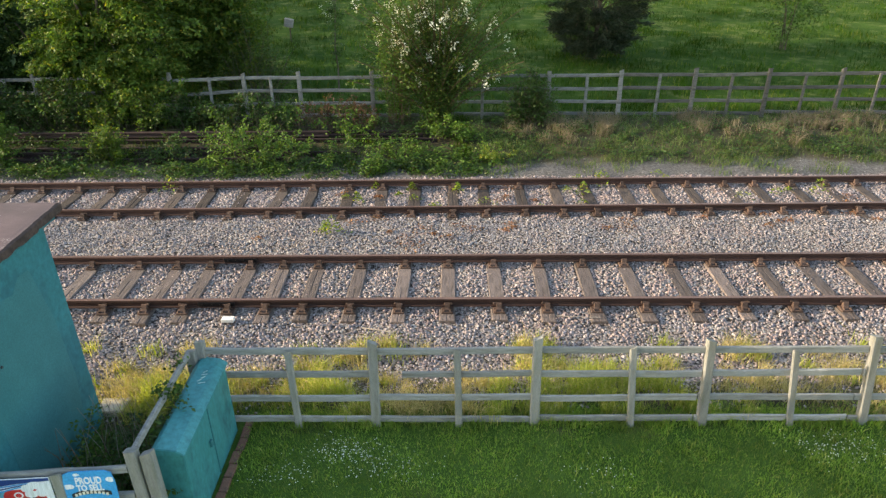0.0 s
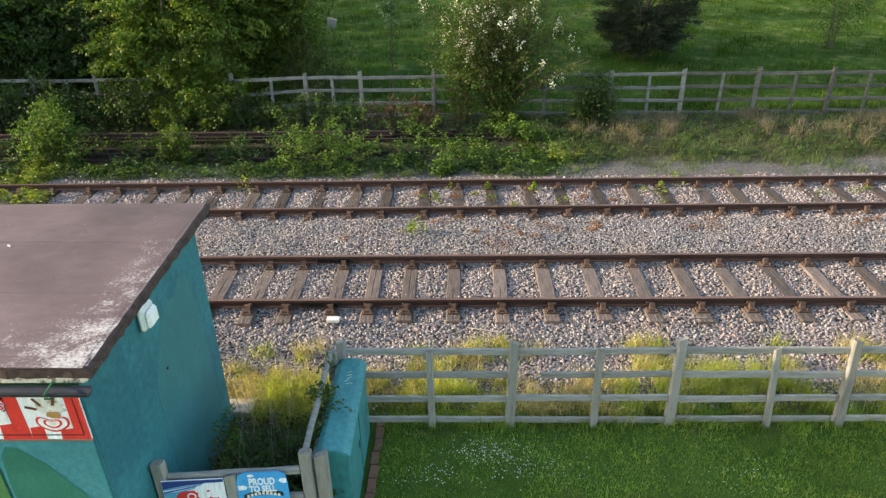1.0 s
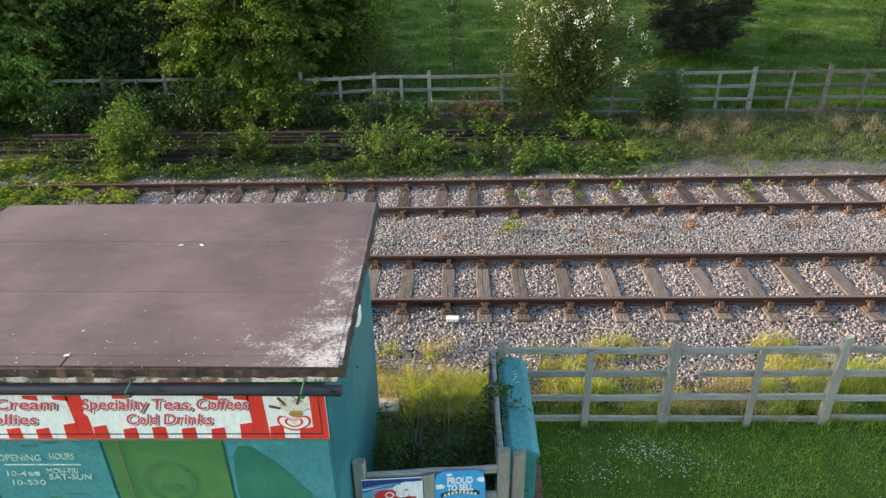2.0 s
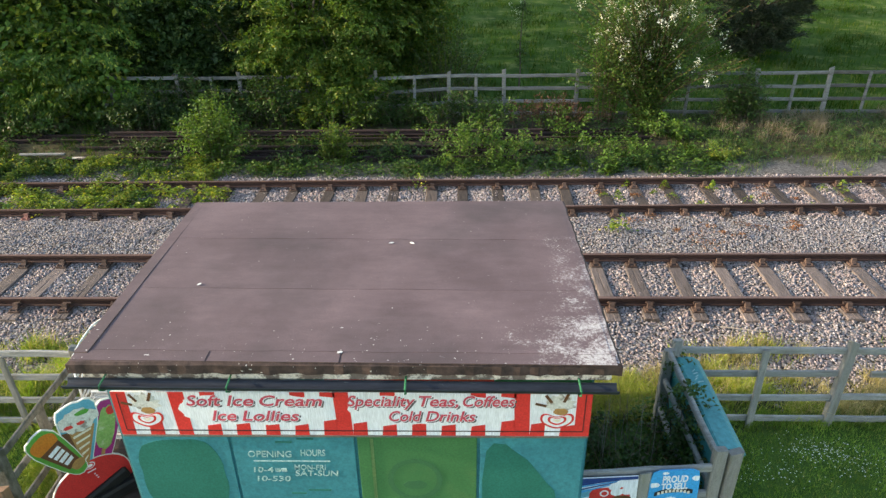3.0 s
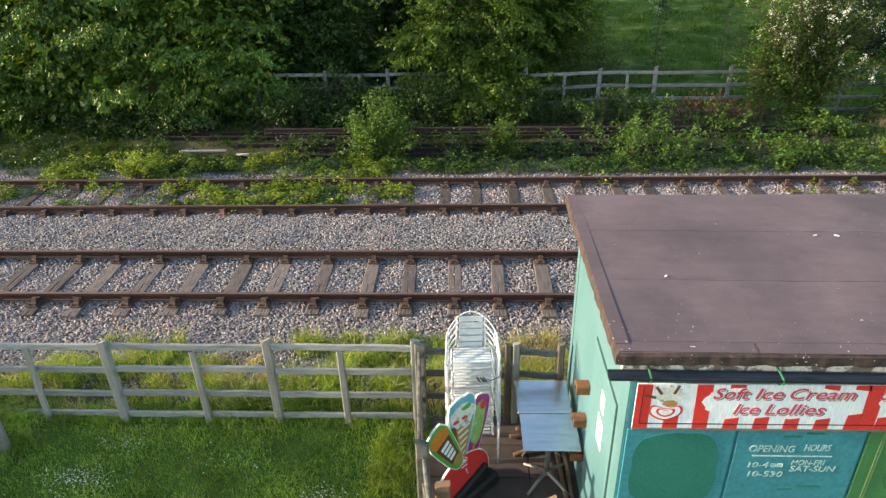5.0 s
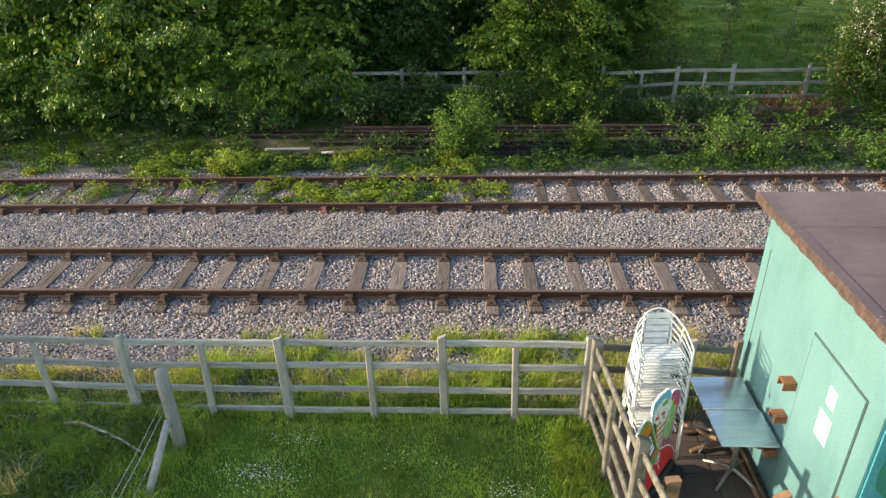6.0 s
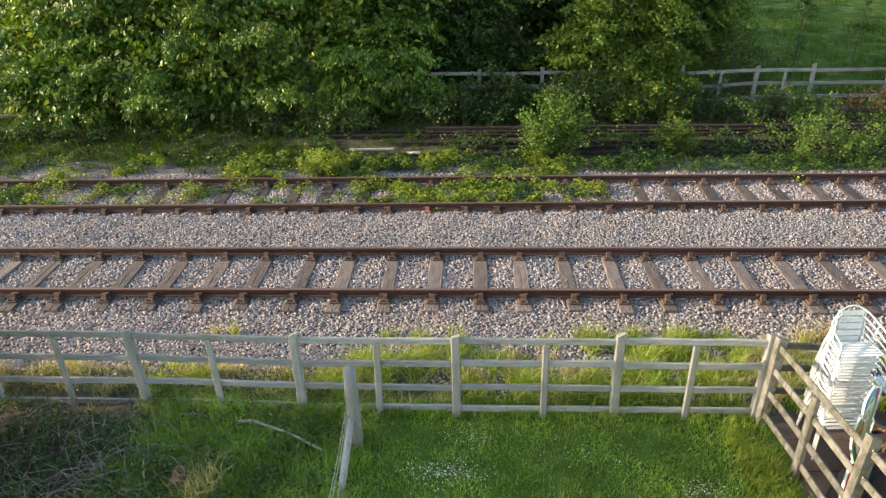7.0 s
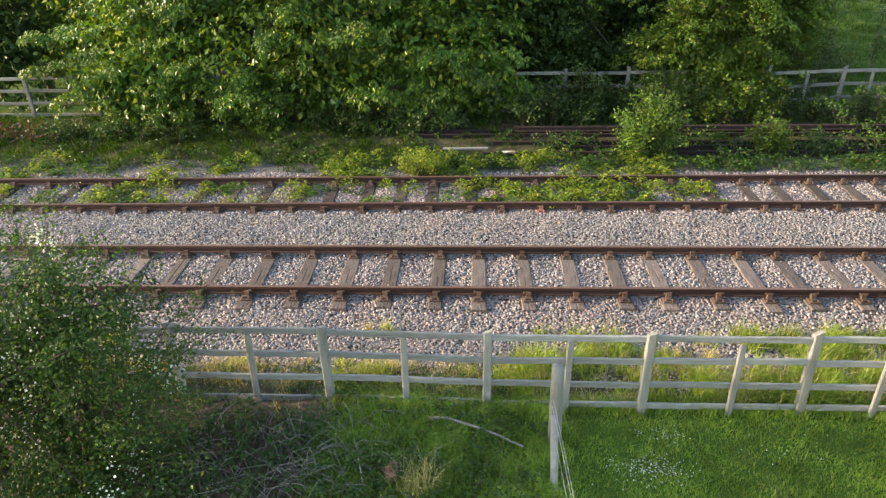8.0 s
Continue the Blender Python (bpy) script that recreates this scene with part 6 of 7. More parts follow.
# ---- plants ----
def tree(name, label, category, base, height, radius, crowns, leaf, material, seed, trunks=1, width=0.5, droop=0.2, flowers=None, group="", core=True, spray=0.0, wild=0.8):
    """crowns: (centre, radii, clumps, leaves in each, spread) in the world."""
    t = tagged(new(name), label, category, group)
    rng = np.random.default_rng(seed)
    pr = random.Random(seed)
    ends = []
    P, O, CP, CO = [], [], [], []
    for i, (c, r, n, per, sp) in enumerate(crowns):
        for _ in range(max(3, n // 60)):
            d = Vector((pr.uniform(-1, 1), pr.uniform(-1, 1), pr.uniform(-0.6, 1))).normalized()
            ends.append((c[0] + d.x * r[0] * 0.75, c[1] + d.y * r[1] * 0.75, c[2] + d.z * r[2] * 0.75))
        p, o = clumps(c, r, n, per, (sp, sp * 0.8, sp * 0.32), rng, 0.5, 0.12, 0.6 if spray > 0.4 else 0.35 if spray > 0.3 else 0.25, seed + i, spray)
        P.append(p)
        O.append(o)
        if core:
            p, o = clumps(c, tuple(q * (0.76 if spray > 0.4 else 0.62) for q in r), max(6, n if spray > 0.4 else n // 2), 12, (sp * 1.4, sp * 1.2, sp), rng, 0.3, 0.15, 0.2, seed + i)
            CP.append(p)
            CO.append(o)
    limbs(t, base, height, radius, ends[:26], seed, trunks)
    P, O = np.concatenate(P), np.concatenate(O)
    crown("crown", P, O, leaf, material, t, rng, droop, width, "", wild)
    if core:
        crown("inner_crown", np.concatenate(CP), np.concatenate(CO), leaf * 1.7, material, t, rng, droop, 0.6)
    if flowers:
        high = np.nonzero((P[:, 2] > 0.5) & (P[:, 2] < base[2] + height * 0.8))[0]
        k = np.repeat(rng.choice(high, max(2, flowers // 9), replace=False), 9)[:flowers]
        flowers = len(k)
        q = np.repeat(P[k] + O[k] * 0.06 + rng.normal(size=(flowers, 3)) * np.array([0.16, 0.10, 0.22]), 8, 0) + rng.normal(size=(flowers * 8, 3)) * np.array([0.04, 0.04, 0.07])
        crown("blossom", q, np.repeat(O[k], 8, 0), 0.028, M["blossom"], t, rng, 0.0, 0.9, "clusters of white blossom")
    return t


# broad tree whose boughs hang over the far siding
tree("broad_tree", "large broad-leaved tree with boughs hanging to the ground", "tree", (-20.0, 11.6, 0.2), 5.5, 0.26,
     [((-19.4, 10.9, 3.5), (4.3, 2.5, 3.7), 800, 54, 0.20), ((-23.7, 10.9, 3.3), (3.2, 1.9, 3.1), 520, 54, 0.20), ((-15.6, 10.9, 2.8), (3.0, 1.7, 2.7), 340, 54, 0.20),
      ((-19.2, 9.6, 1.35), (3.6, 0.9, 1.35), 260, 54, 0.20), ((-14.9, 9.7, 1.5), (2.5, 0.8, 1.5), 240, 54, 0.20), ((-24.2, 9.6, 1.25), (2.9, 0.8, 1.3), 320, 50, 0.2), ((-26.5, 12.0, 3.0), (2.0, 1.2, 2.8), 280, 50, 0.2), ((-20.0, 12.4, 7.2), (4.8, 2.6, 2.6), 200, 24, 0.3)], 0.125, M["chestnut"], 41, 1, 0.40, 0.45, spray=0.42, wild=0.3)
tree("broad_tree", "leafy tree at the end of the thicket", "tree", (-29.5, 13.2, 0.2), 5.0, 0.16,
     [((-29.8, 13.4, 3.4), (3.0, 1.2, 2.9), 320, 30, 0.22)], 0.145, M["chestnut"], 54, 1, 0.38, 0.45, spray=0.42, wild=0.3)
tree("dark_tree", "dark leafy tree behind the end of the old fence", "tree", (-30.6, 12.2, 0.2), 4.0, 0.12,
     [((-30.4, 12.0, 2.0), (2.6, 0.9, 2.2), 420, 18, 0.16), ((-30.0, 12.4, 4.6), (2.2, 1.2, 1.6), 200, 18, 0.2)], 0.15, M["darkleaf"], 55)
tree("young_tree", "yellow-green young tree growing through the fence", "tree", (-8.0, 10.4, 0.2), 4.2, 0.09,
     [((-7.5, 10.5, 3.4), (2.4, 1.3, 2.3), 820, 22, 0.10), ((-8.7, 10.0, 2.3), (1.5, 0.7, 1.2), 260, 22, 0.10), ((-6.9, 9.8, 1.5), (1.2, 0.5, 1.2), 260, 22, 0.10)], 0.105, M["yellowleaf"], 42, 2, 0.55, 0.2, spray=0.36, wild=0.45)
tree("dark_tree", "dense dark-leaved tree behind the fence", "tree", (-12.8, 12.4, 0.2), 5.0, 0.16,
     [((-12.7, 11.8, 2.9), (2.5, 1.5, 2.9), 1000, 18, 0.12), ((-12.8, 12.6, 7.0), (2.6, 2.2, 2.4), 300, 18, 0.25), ((-11.0, 11.2, 1.2), (2.2, 0.7, 1.2), 360, 18, 0.12)], 0.13, M["darkleaf"], 43)
tree("broad_tree", "leafy tree in the shade behind the old fence", "tree", (-5.3, 13.0, 0.3), 4.5, 0.12,
     [((-5.6, 12.4, 2.6), (2.0, 1.0, 2.6), 1150, 18, 0.11)], 0.12, M["yellowleaf"], 44)
tree("dark_tree", "tall dark tree at the back of the thicket", "tree", (-9.8, 14.5, 0.3), 4.5, 0.14,
     [((-10.0, 14.2, 3.0), (3.4, 1.2, 3.0), 700, 18, 0.14), ((-10.0, 14.6, 7.0), (3.2, 2.2, 2.6), 320, 18, 0.26)], 0.15, M["darkleaf"], 52)
tree("dark_tree", "tall dark tree at the back of the thicket", "tree", (-16.5, 15.0, 0.3), 4.5, 0.14,
     [((-16.4, 14.8, 3.4), (3.6, 1.2, 3.2), 500, 18, 0.15), ((-16.5, 16.5, 7.4), (3.6, 2.6, 2.6), 320, 18, 0.28)], 0.16, M["darkleaf"], 53)
tree("sapling", "thin sapling standing in the meadow", "sapling", (-1.7, 12.7, 0.3), 3.4, 0.03,
     [((-1.68, 12.7, 2.3), (0.22, 0.22, 1.3), 60, 24, 0.07)], 0.06, M["thorn"], 46, 1, 0.6, 0.1, 14, core=False)
tree("sapling", "pale thin sapling near the fence", "sapling", (1.0, 14.3, 0.3), 3.0, 0.022,
     [((1.0, 14.3, 2.0), (0.2, 0.2, 1.0), 26, 20, 0.07)], 0.055, M["thorn"], 47, 1, 0.6, 0.1, core=False)
tree("meadow_shrub", "loose pale-green shrub in the meadow", "shrub", (15.4, 18.5, 0.3), 2.6, 0.05,
     [((15.4, 18.5, 1.9), (1.3, 1.1, 1.5), 130, 26, 0.2)], 0.075, M["thorn"], 48, 3, 0.5, 0.1)
tree("meadow_shrub", "small flowering shrub at the edge of the meadow", "shrub", (9.3, 25.0, 0.4), 2.2, 0.05,
     [((9.3, 25.0, 2.4), (1.5, 1.1, 1.0), 90, 26, 0.2)], 0.09, M["thorn"], 49, 2, 0.5, 0.1, 120)
tree("hawthorn_tree", "near hawthorn hung with white blossom at the lawn's end", "tree", (-20.0, -4.5, 0.15), 2.8, 0.10,
     [((-20.4, -4.0, 2.0), (1.85, 1.7, 1.7), 820, 26, 0.12), ((-19.2, -4.0, 1.35), (1.2, 1.3, 1.3), 430, 26, 0.12), ((-18.9, -4.8, 0.6), (0.9, 0.8, 0.55), 260, 26, 0.10), ((-18.75, -4.3, 2.5), (0.85, 0.8, 0.7), 190, 24, 0.12),
      # unseen crown added to the west so that lawn and fence lie in shade
      ((-22.6, -3.4, 2.6), (1.6, 1.9, 2.2), 420, 20, 0.16)], 0.046, M["thorn"], 50, 4, 0.6, 0.1, 230, spray=0.3, wild=0.5)


def conifer():
    """Whorls of drooping boughs, longest low down, with tufts of needles along them."""
    t = tagged(new("conifer"), "dark bushy conifer in the meadow", "tree")
    rng = np.random.default_rng(61)
    cx, cy, n = 7.55, 17.2, 260
    z = 0.62 + 4.6 * rng.random(n) ** 1.2
    a = rng.uniform(0, math.tau, n)
    reach = np.minimum(1.45 + 0.5 * (z - 0.75), 3.6 - 0.5 * (z - 0.75)) * rng.uniform(0.65, 1.12, n)
    tip = np.stack([cx + np.cos(a) * reach, cy + np.sin(a) * reach, z + reach * rng.uniform(-0.15, 0.25, n)], 1)
    root = np.stack([np.full(n, cx), np.full(n, cy), z], 1)
    limbs(t, (cx, cy, 0.3), 4.8, 0.10, [tuple(q) for q in tip[:30]], 61)
    per = 260
    s = 0.25 + 0.75 * rng.random((n, per, 1)) ** 0.6
    d = (tip - root)[:, None]
    p = root[:, None] + d * s + rng.normal(size=(n, per, 3)) * np.array([0.16, 0.16, 0.09]) * (1.15 - s * 0.6)
    along = unit((d + rng.normal(size=(n, per, 3)) * 0.7).reshape(-1, 3))
    v, f = leaf_arrays(p.reshape(-1, 3), along, 0.15 * rng.uniform(0.7, 1.3, n * per), 0.2, 0.1, rng)
    arrays("crown", v, f, M["needle"], t)


conifer()


def shading_wood():
    """A mostly hidden wood added behind to shade the meadow, one mass of crowns on tall stems."""
    rng = np.random.default_rng(63)
    P, O = [], []
    for x, y, r, h in ((-13, 19, 3.0, 4.5), (-19, 21, 3.6, 5.0), (-14.5, 25, 3.2, 5.2), (-17, 31, 4.0, 5.4), (-24, 27, 4.2, 5.4)  ):
        p, o = clumps((x, y, h), (r, r * 0.8, h - 0.4), 200, 16, (0.3, 0.3, 0.22), rng, 0.6, 0.3, 0.25, int(-x))
        P.append(p)
        O.append(o)
    w = crown("shading_wood", np.concatenate(P), np.concatenate(O), 0.36, M["darkleaf"], None, rng, 0.2, 0.55)
    tagged(w, "dark leafy wood added behind the thicket to shade the meadow", "wood", kind="stuff")
    bm = bmesh.new()
    for x, y in ((-13, 19), (-19, 21), (-14.5, 25), (-17, 31), (-24, 27)):
        sweep(bm, [(x, y, 0.2), (x + 0.1, y, 3.0), (x, y, 7.5)], 0.25, 8, 0.08)
    tagged(part("far_wood_trunks", bm, M["bark"]), "tall stems of the added shading wood", "wood", kind="stuff")


shading_wood()


def shrub(label, c, r, count, per, leaf, material, seed, spread=0.075, flowers=0, name="shrub", stems=6, width=0.55):
    """A low bush: stems from the ground and clumps of leaves over an uneven mound."""
    s = tagged(new(name), label, "shrub")
    rng = np.random.default_rng(seed)
    pr = random.Random(seed)
    z0 = float(ground_z(c[0], c[1]))
    bm = bmesh.new()
    for _ in range(stems):
        a, b = pr.uniform(-1, 1), pr.uniform(-1, 1)
        sweep(bm, [(c[0] + a * r[0] * 0.2, c[1] + b * r[1] * 0.2, z0 - 0.05), (c[0] + a * r[0] * 0.4, c[1] + b * r[1] * 0.4, z0 + r[2] * 0.9), (c[0] + a * r[0] * 0.7, c[1] + b * r[1] * 0.7, z0 + r[2] * pr.uniform(1.2, 1.8))], 0.012, 5, 0.004)
    tagged(part("brushwood", bm, M["bark"], s), "thin woody stems of the bush", kind="stuff")
    p, o = clumps((c[0], c[1], z0 + r[2] * 0.95), r, count, per, (spread, spread, spread * 0.8), rng, 0.35, z0 + 0.02, 0.5, seed)
    crown("foliage", p, o, leaf, material, s, rng, 0.1, width)
    if flowers:
        k = rng.choice(len(p), flowers, replace=False)
        crown("blossom", p[k] + o[k] * 0.05, o[k], 0.05, M["blossom"], s, rng, 0, 0.9)
    return s


def shoots(label, c, r, height, count, per, leaf, material, seed, name="shrub", category="shrub", arch=0.35, fan=0.6, foot=0.25, bow=1.25, bare=0.18, jitter=0.05, thick=0.008, flowers=0, width=0.55, flower_from=0.4, flower_lean=0.0, wood="bark", group=""):
    """A bush of arching shoots that rise from one stool, leaves set along each of them."""
    b = tagged(new(name), label, category, group)
    rng = np.random.default_rng(seed)
    z0 = float(ground_z(c[0], c[1]))
    u = rng.uniform(-1, 1, (count, 2))
    base = np.stack([c[0] + u[:, 0] * r[0] * foot, c[1] + u[:, 1] * r[1] * foot, np.full(count, z0 - 0.05)], 1)
    turn = np.clip(u + rng.normal(size=(count, 2)) * 0.3, -1.1, 1.1)
    far = np.stack([c[0] + turn[:, 0] * r[0] * fan, c[1] + turn[:, 1] * r[1] * fan], 1)
    h = height * rng.uniform(0.45, 1.1, count) * (1.0 - 0.35 * np.clip(np.abs(turn[:, 0]), 0, 1.3))

    def along(s):
        """Places on every shoot at the shares s (count, k)."""
        xy = base[:, None, :2] + (far - base[:, :2])[:, None] * (s ** bow)[..., None]
        z = base[:, None, 2] + h[:, None] * (s * (1 + arch) - arch * s ** 2.4)
        return np.concatenate([xy, z[..., None]], 2)

    knots = along(np.tile(np.linspace(0, 1, 5), (count, 1)))
    bm = bmesh.new()
    for k in knots:
        sweep(bm, [tuple(p) for p in k], thick * rng.uniform(0.7, 1.2), 4, thick * 0.3)
    tagged(part("brushwood", bm, M[wood], b), "thin woody stems of the bush", kind="stuff")
    s = bare + (1 - bare) * rng.random((count, per)) ** 0.8
    p = along(s)
    out = along(np.minimum(s + 0.1, 1.15)) - p
    n = count * per
    p = p.reshape(-1, 3)
    twig = rng.normal(size=(n, 3)) * np.array([1, 1, 0.55])
    p = p + twig * (jitter * (0.5 + 1.2 * rng.random((n, 1))))
    out = unit(unit(out.reshape(-1, 3)) * 0.6 + unit(twig) * 0.9)
    keep = p[:, 2] > z0 + 0.02
    p, out = p[keep], out[keep]
    crown("foliage", p, out, leaf, material, b, rng, 0.15, width)
    if flowers:
        w = np.clip((p[:, 2] - z0) / height - flower_from, 0.0, 1) * np.clip(1 + flower_lean * (p[:, 0] - c[0]) / r[0], 0.05, 3) + 1e-9
        k = rng.choice(len(p), flowers, replace=False, p=w / w.sum())
        k = np.repeat(k[: max(4, flowers // 4)], 4)
        mid = p[k] + np.array([0, -0.05, 0.02]) + rng.normal(size=(len(k), 3)) * np.array([0.07, 0.06, 0.13])
        q = np.repeat(mid, 9, 0) + rng.normal(size=(len(k) * 9, 3)) * np.array([0.04, 0.04, 0.06])
        crown("blossom", q, np.repeat(out[k], 9, 0), 0.05, M["blossom"], b, rng, 0.0, 0.9, "clusters of white blossom")
    return b


shoots("hawthorn in white blossom with brown upright stems beside the old fence", (1.6, 9.35), (3.5, 1.4), 4.9, 130, 215, 0.078, M["thornlight"], 45, "hawthorn_tree", "tree", 0.12, 0.62, 0.07, 2.2, 0.05, 0.11, 0.02, 320, 0.6, 0.22, 0.6, "stemwood")
shoots("young yellow-leaved shoots at the top of the hawthorn hedge", (0.5, 9.5), (1.0, 0.5), 3.9, 30, 130, 0.08, M["bright"], 92, "hawthorn_tree", "tree", 0.1, 0.6, 0.3, 1.4, 0.12, 0.09, 0.012, 30, 0.6, 0.4, 0.0, "stemwood")
shoots("long fresh shoots of the near hawthorn reaching over the fence", (-19.0, -4.3), (2.1, 1.1), 3.5, 64, 130, 0.046, M["thornlight"], 96, "hawthorn_tree", "tree", 0.4, 0.8, 0.25, 1.35, 0.25, 0.12, 0.010, 16, 0.6, 0.3, 0.3)
shoots("loose pale-green bush behind the old fence", (-4.1, 11.6), (1.5, 0.7), 2.7, 60, 60, 0.085, M["thornlight"], 97, arch=0.25, fan=0.8, foot=0.4, jitter=0.12, thick=0.01)
shoots("dense fresh green bush growing through the disused rails", (-9.95, 7.0), (1.2, 0.75), 1.75, 90, 62, 0.085, M["bright"], 70, arch=0.5, fan=0.72, bare=0.03, jitter=0.075)
shoots("arching bramble sprays over the disused rails", (-3.2, 7.0), (1.8, 0.9), 1.35, 46, 42, 0.09, M["bright"], 71, arch=0.45, fan=0.85, foot=0.5, jitter=0.055)
shoots("spiky leafy bush beside the disused rails", (-6.9, 7.05), (0.8, 0.55), 1.15, 50, 46, 0.08, M["yellowleaf"], 72, arch=0.3, fan=0.65, jitter=0.06)
shoots("tall bramble bush against the old fence", (4.2, 9.2), (1.0, 0.45), 1.75, 66, 66, 0.09, M["bramble"], 73, arch=0.4, fan=0.65, jitter=0.085)
shoots("bramble bush against the old fence", (-3.5, 9.0), (1.5, 0.5), 1.15, 60, 44, 0.09, M["bramble"], 74, arch=0.5, fan=0.8, foot=0.7, jitter=0.07)
shoots("half-dead brown bramble bush against the old fence", (-1.2, 9.0), (1.3, 0.45), 1.1, 60, 26, 0.075, M["deadleaf"], 75, arch=0.5, fan=0.8, foot=0.75, jitter=0.06, wood="stemwood")
shoots("green bramble shoots climbing the old fence", (-1.9, 8.7), (1.9, 0.4), 1.05, 34, 40, 0.085, M["bright"], 93, arch=0.3, fan=0.85, foot=0.85, jitter=0.055)
shoots("dark bramble bush under the trees", (-12.3, 8.9), (1.6, 0.6), 1.2, 60, 46, 0.10, M["darkleaf"], 76, arch=0.6, fan=0.8, foot=0.6, jitter=0.08)
shoots("leafy bush under the young tree", (-7.2, 9.1), (1.4, 0.5), 1.3, 60, 46, 0.10, M["yellowleaf"], 77, arch=0.5, fan=0.8, foot=0.6, jitter=0.08)
shoots("leafy bush under the young tree", (-9.2, 9.2), (1.5, 0.5), 1.55, 75, 52, 0.09, M["bramble"], 88, arch=0.45, fan=0.8, foot=0.6, jitter=0.08)
shoots("dark leafy growth over the old fence", (-11.7, 9.5), (1.8, 0.35), 1.6, 80, 54, 0.10, M["bramble"], 91, arch=0.4, fan=0.85, foot=0.7, jitter=0.08)
shoots("leafy bush in front of the old fence", (-5.4, 9.3), (1.0, 0.4), 1.15, 44, 46, 0.09, M["bramble"], 89, arch=0.4, fan=0.8, foot=0.6, jitter=0.07)
shoots("fresh weeds at the foot of the hawthorn", (1.75, 8.3), (1.1, 0.5), 0.75, 24, 36, 0.10, M["bright"], 78, arch=0.6, fan=0.8, foot=0.6, jitter=0.06)
shoots("small yellow-green clump beside the siding", (3.0, 7.0), (0.75, 0.4), 0.40, 20, 36, 0.07, M["weed"], 94, arch=0.6, fan=0.8, foot=0.6, jitter=0.05)
shoots("young bramble shoots on the disused rails", (-0.6, 6.8), (1.1, 0.6), 0.85, 14, 34, 0.085, M["bright"], 79, arch=0.4, fan=0.85, foot=0.6, jitter=0.06)
shoots("bramble sprays trailing over the disused rails", (-5.2, 7.4), (0.9, 0.7), 0.55, 24, 34, 0.085, M["bramble"], 98, arch=0.6, fan=0.9, foot=0.7, jitter=0.07)
shoots("bramble sprays trailing over the disused rails", (-7.9, 6.7), (0.8, 0.5), 0.45, 22, 34, 0.08, M["bramble"], 99, arch=0.6, fan=0.9, foot=0.7, jitter=0.07)
shoots("bramble sprays trailing over the disused rails", (-2.6, 7.5), (0.8, 0.5), 0.6, 12, 36, 0.088, M["bright"], 100, arch=0.5, fan=0.9, foot=0.7, jitter=0.07)
shoots("dark nettle clump under the trees beside the rails", (-12.0, 7.6), (0.9, 0.5), 0.5, 28, 36, 0.08, M["bramble"], 101, arch=0.4, fan=0.9, foot=0.8, jitter=0.07)
shoots("young bramble shoots on the disused rails", (0.9, 7.1), (0.8, 0.5), 0.5, 20, 30, 0.08, M["bright"], 95, arch=0.6, fan=0.9, foot=0.8, jitter=0.05)
shoots("yellow-green bush beside the siding", (-15.75, 5.75), (0.8, 0.5), 0.75, 60, 60, 0.055, M["weed"], 80, arch=0.5, fan=0.75, foot=0.4, jitter=0.05)
shoots("dark undergrowth under the broad tree", (-28.6, 8.3), (2.6, 0.7), 0.7, 50, 30, 0.09, M["deadleaf"], 90, arch=0.5, fan=0.85, foot=0.8, jitter=0.08)
shoots("dark undergrowth under the broad tree", (-24.8, 8.4), (2.6, 0.6), 0.75, 60, 34, 0.10, M["bramble"], 81, arch=0.5, fan=0.85, foot=0.8, jitter=0.08)
shoots("green undergrowth under the broad tree", (-17.0, 8.7), (2.4, 0.5), 0.85, 60, 46, 0.10, M["bramble"], 82, arch=0.5, fan=0.85, foot=0.8, jitter=0.08)
shrub("ivy and weeds in the bed beside the kiosk", (-1.75, -3.9), (0.55, 0.75, 0.36), 90, 30, 0.06, M["bramble"], 83)
shrub("ivy climbing between fence and cabinet", (-1.16, -3.75), (0.15, 0.62, 0.66), 210, 18, 0.06, M["bramble"], 84, 0.05)
shoots("bramble thicket below the hawthorn", (-17.3, -4.1), (1.1, 0.8), 0.42, 70, 40, 0.06, M["bramble"], 85, arch=0.8, fan=0.9, foot=0.8, jitter=0.05, wood="drystick")
shoots("bramble thicket in the rough grass", (-15.6, -4.45), (0.8, 0.6), 0.40, 44, 40, 0.06, M["bramble"], 86, arch=0.8, fan=0.9, foot=0.8, jitter=0.05, wood="drystick")


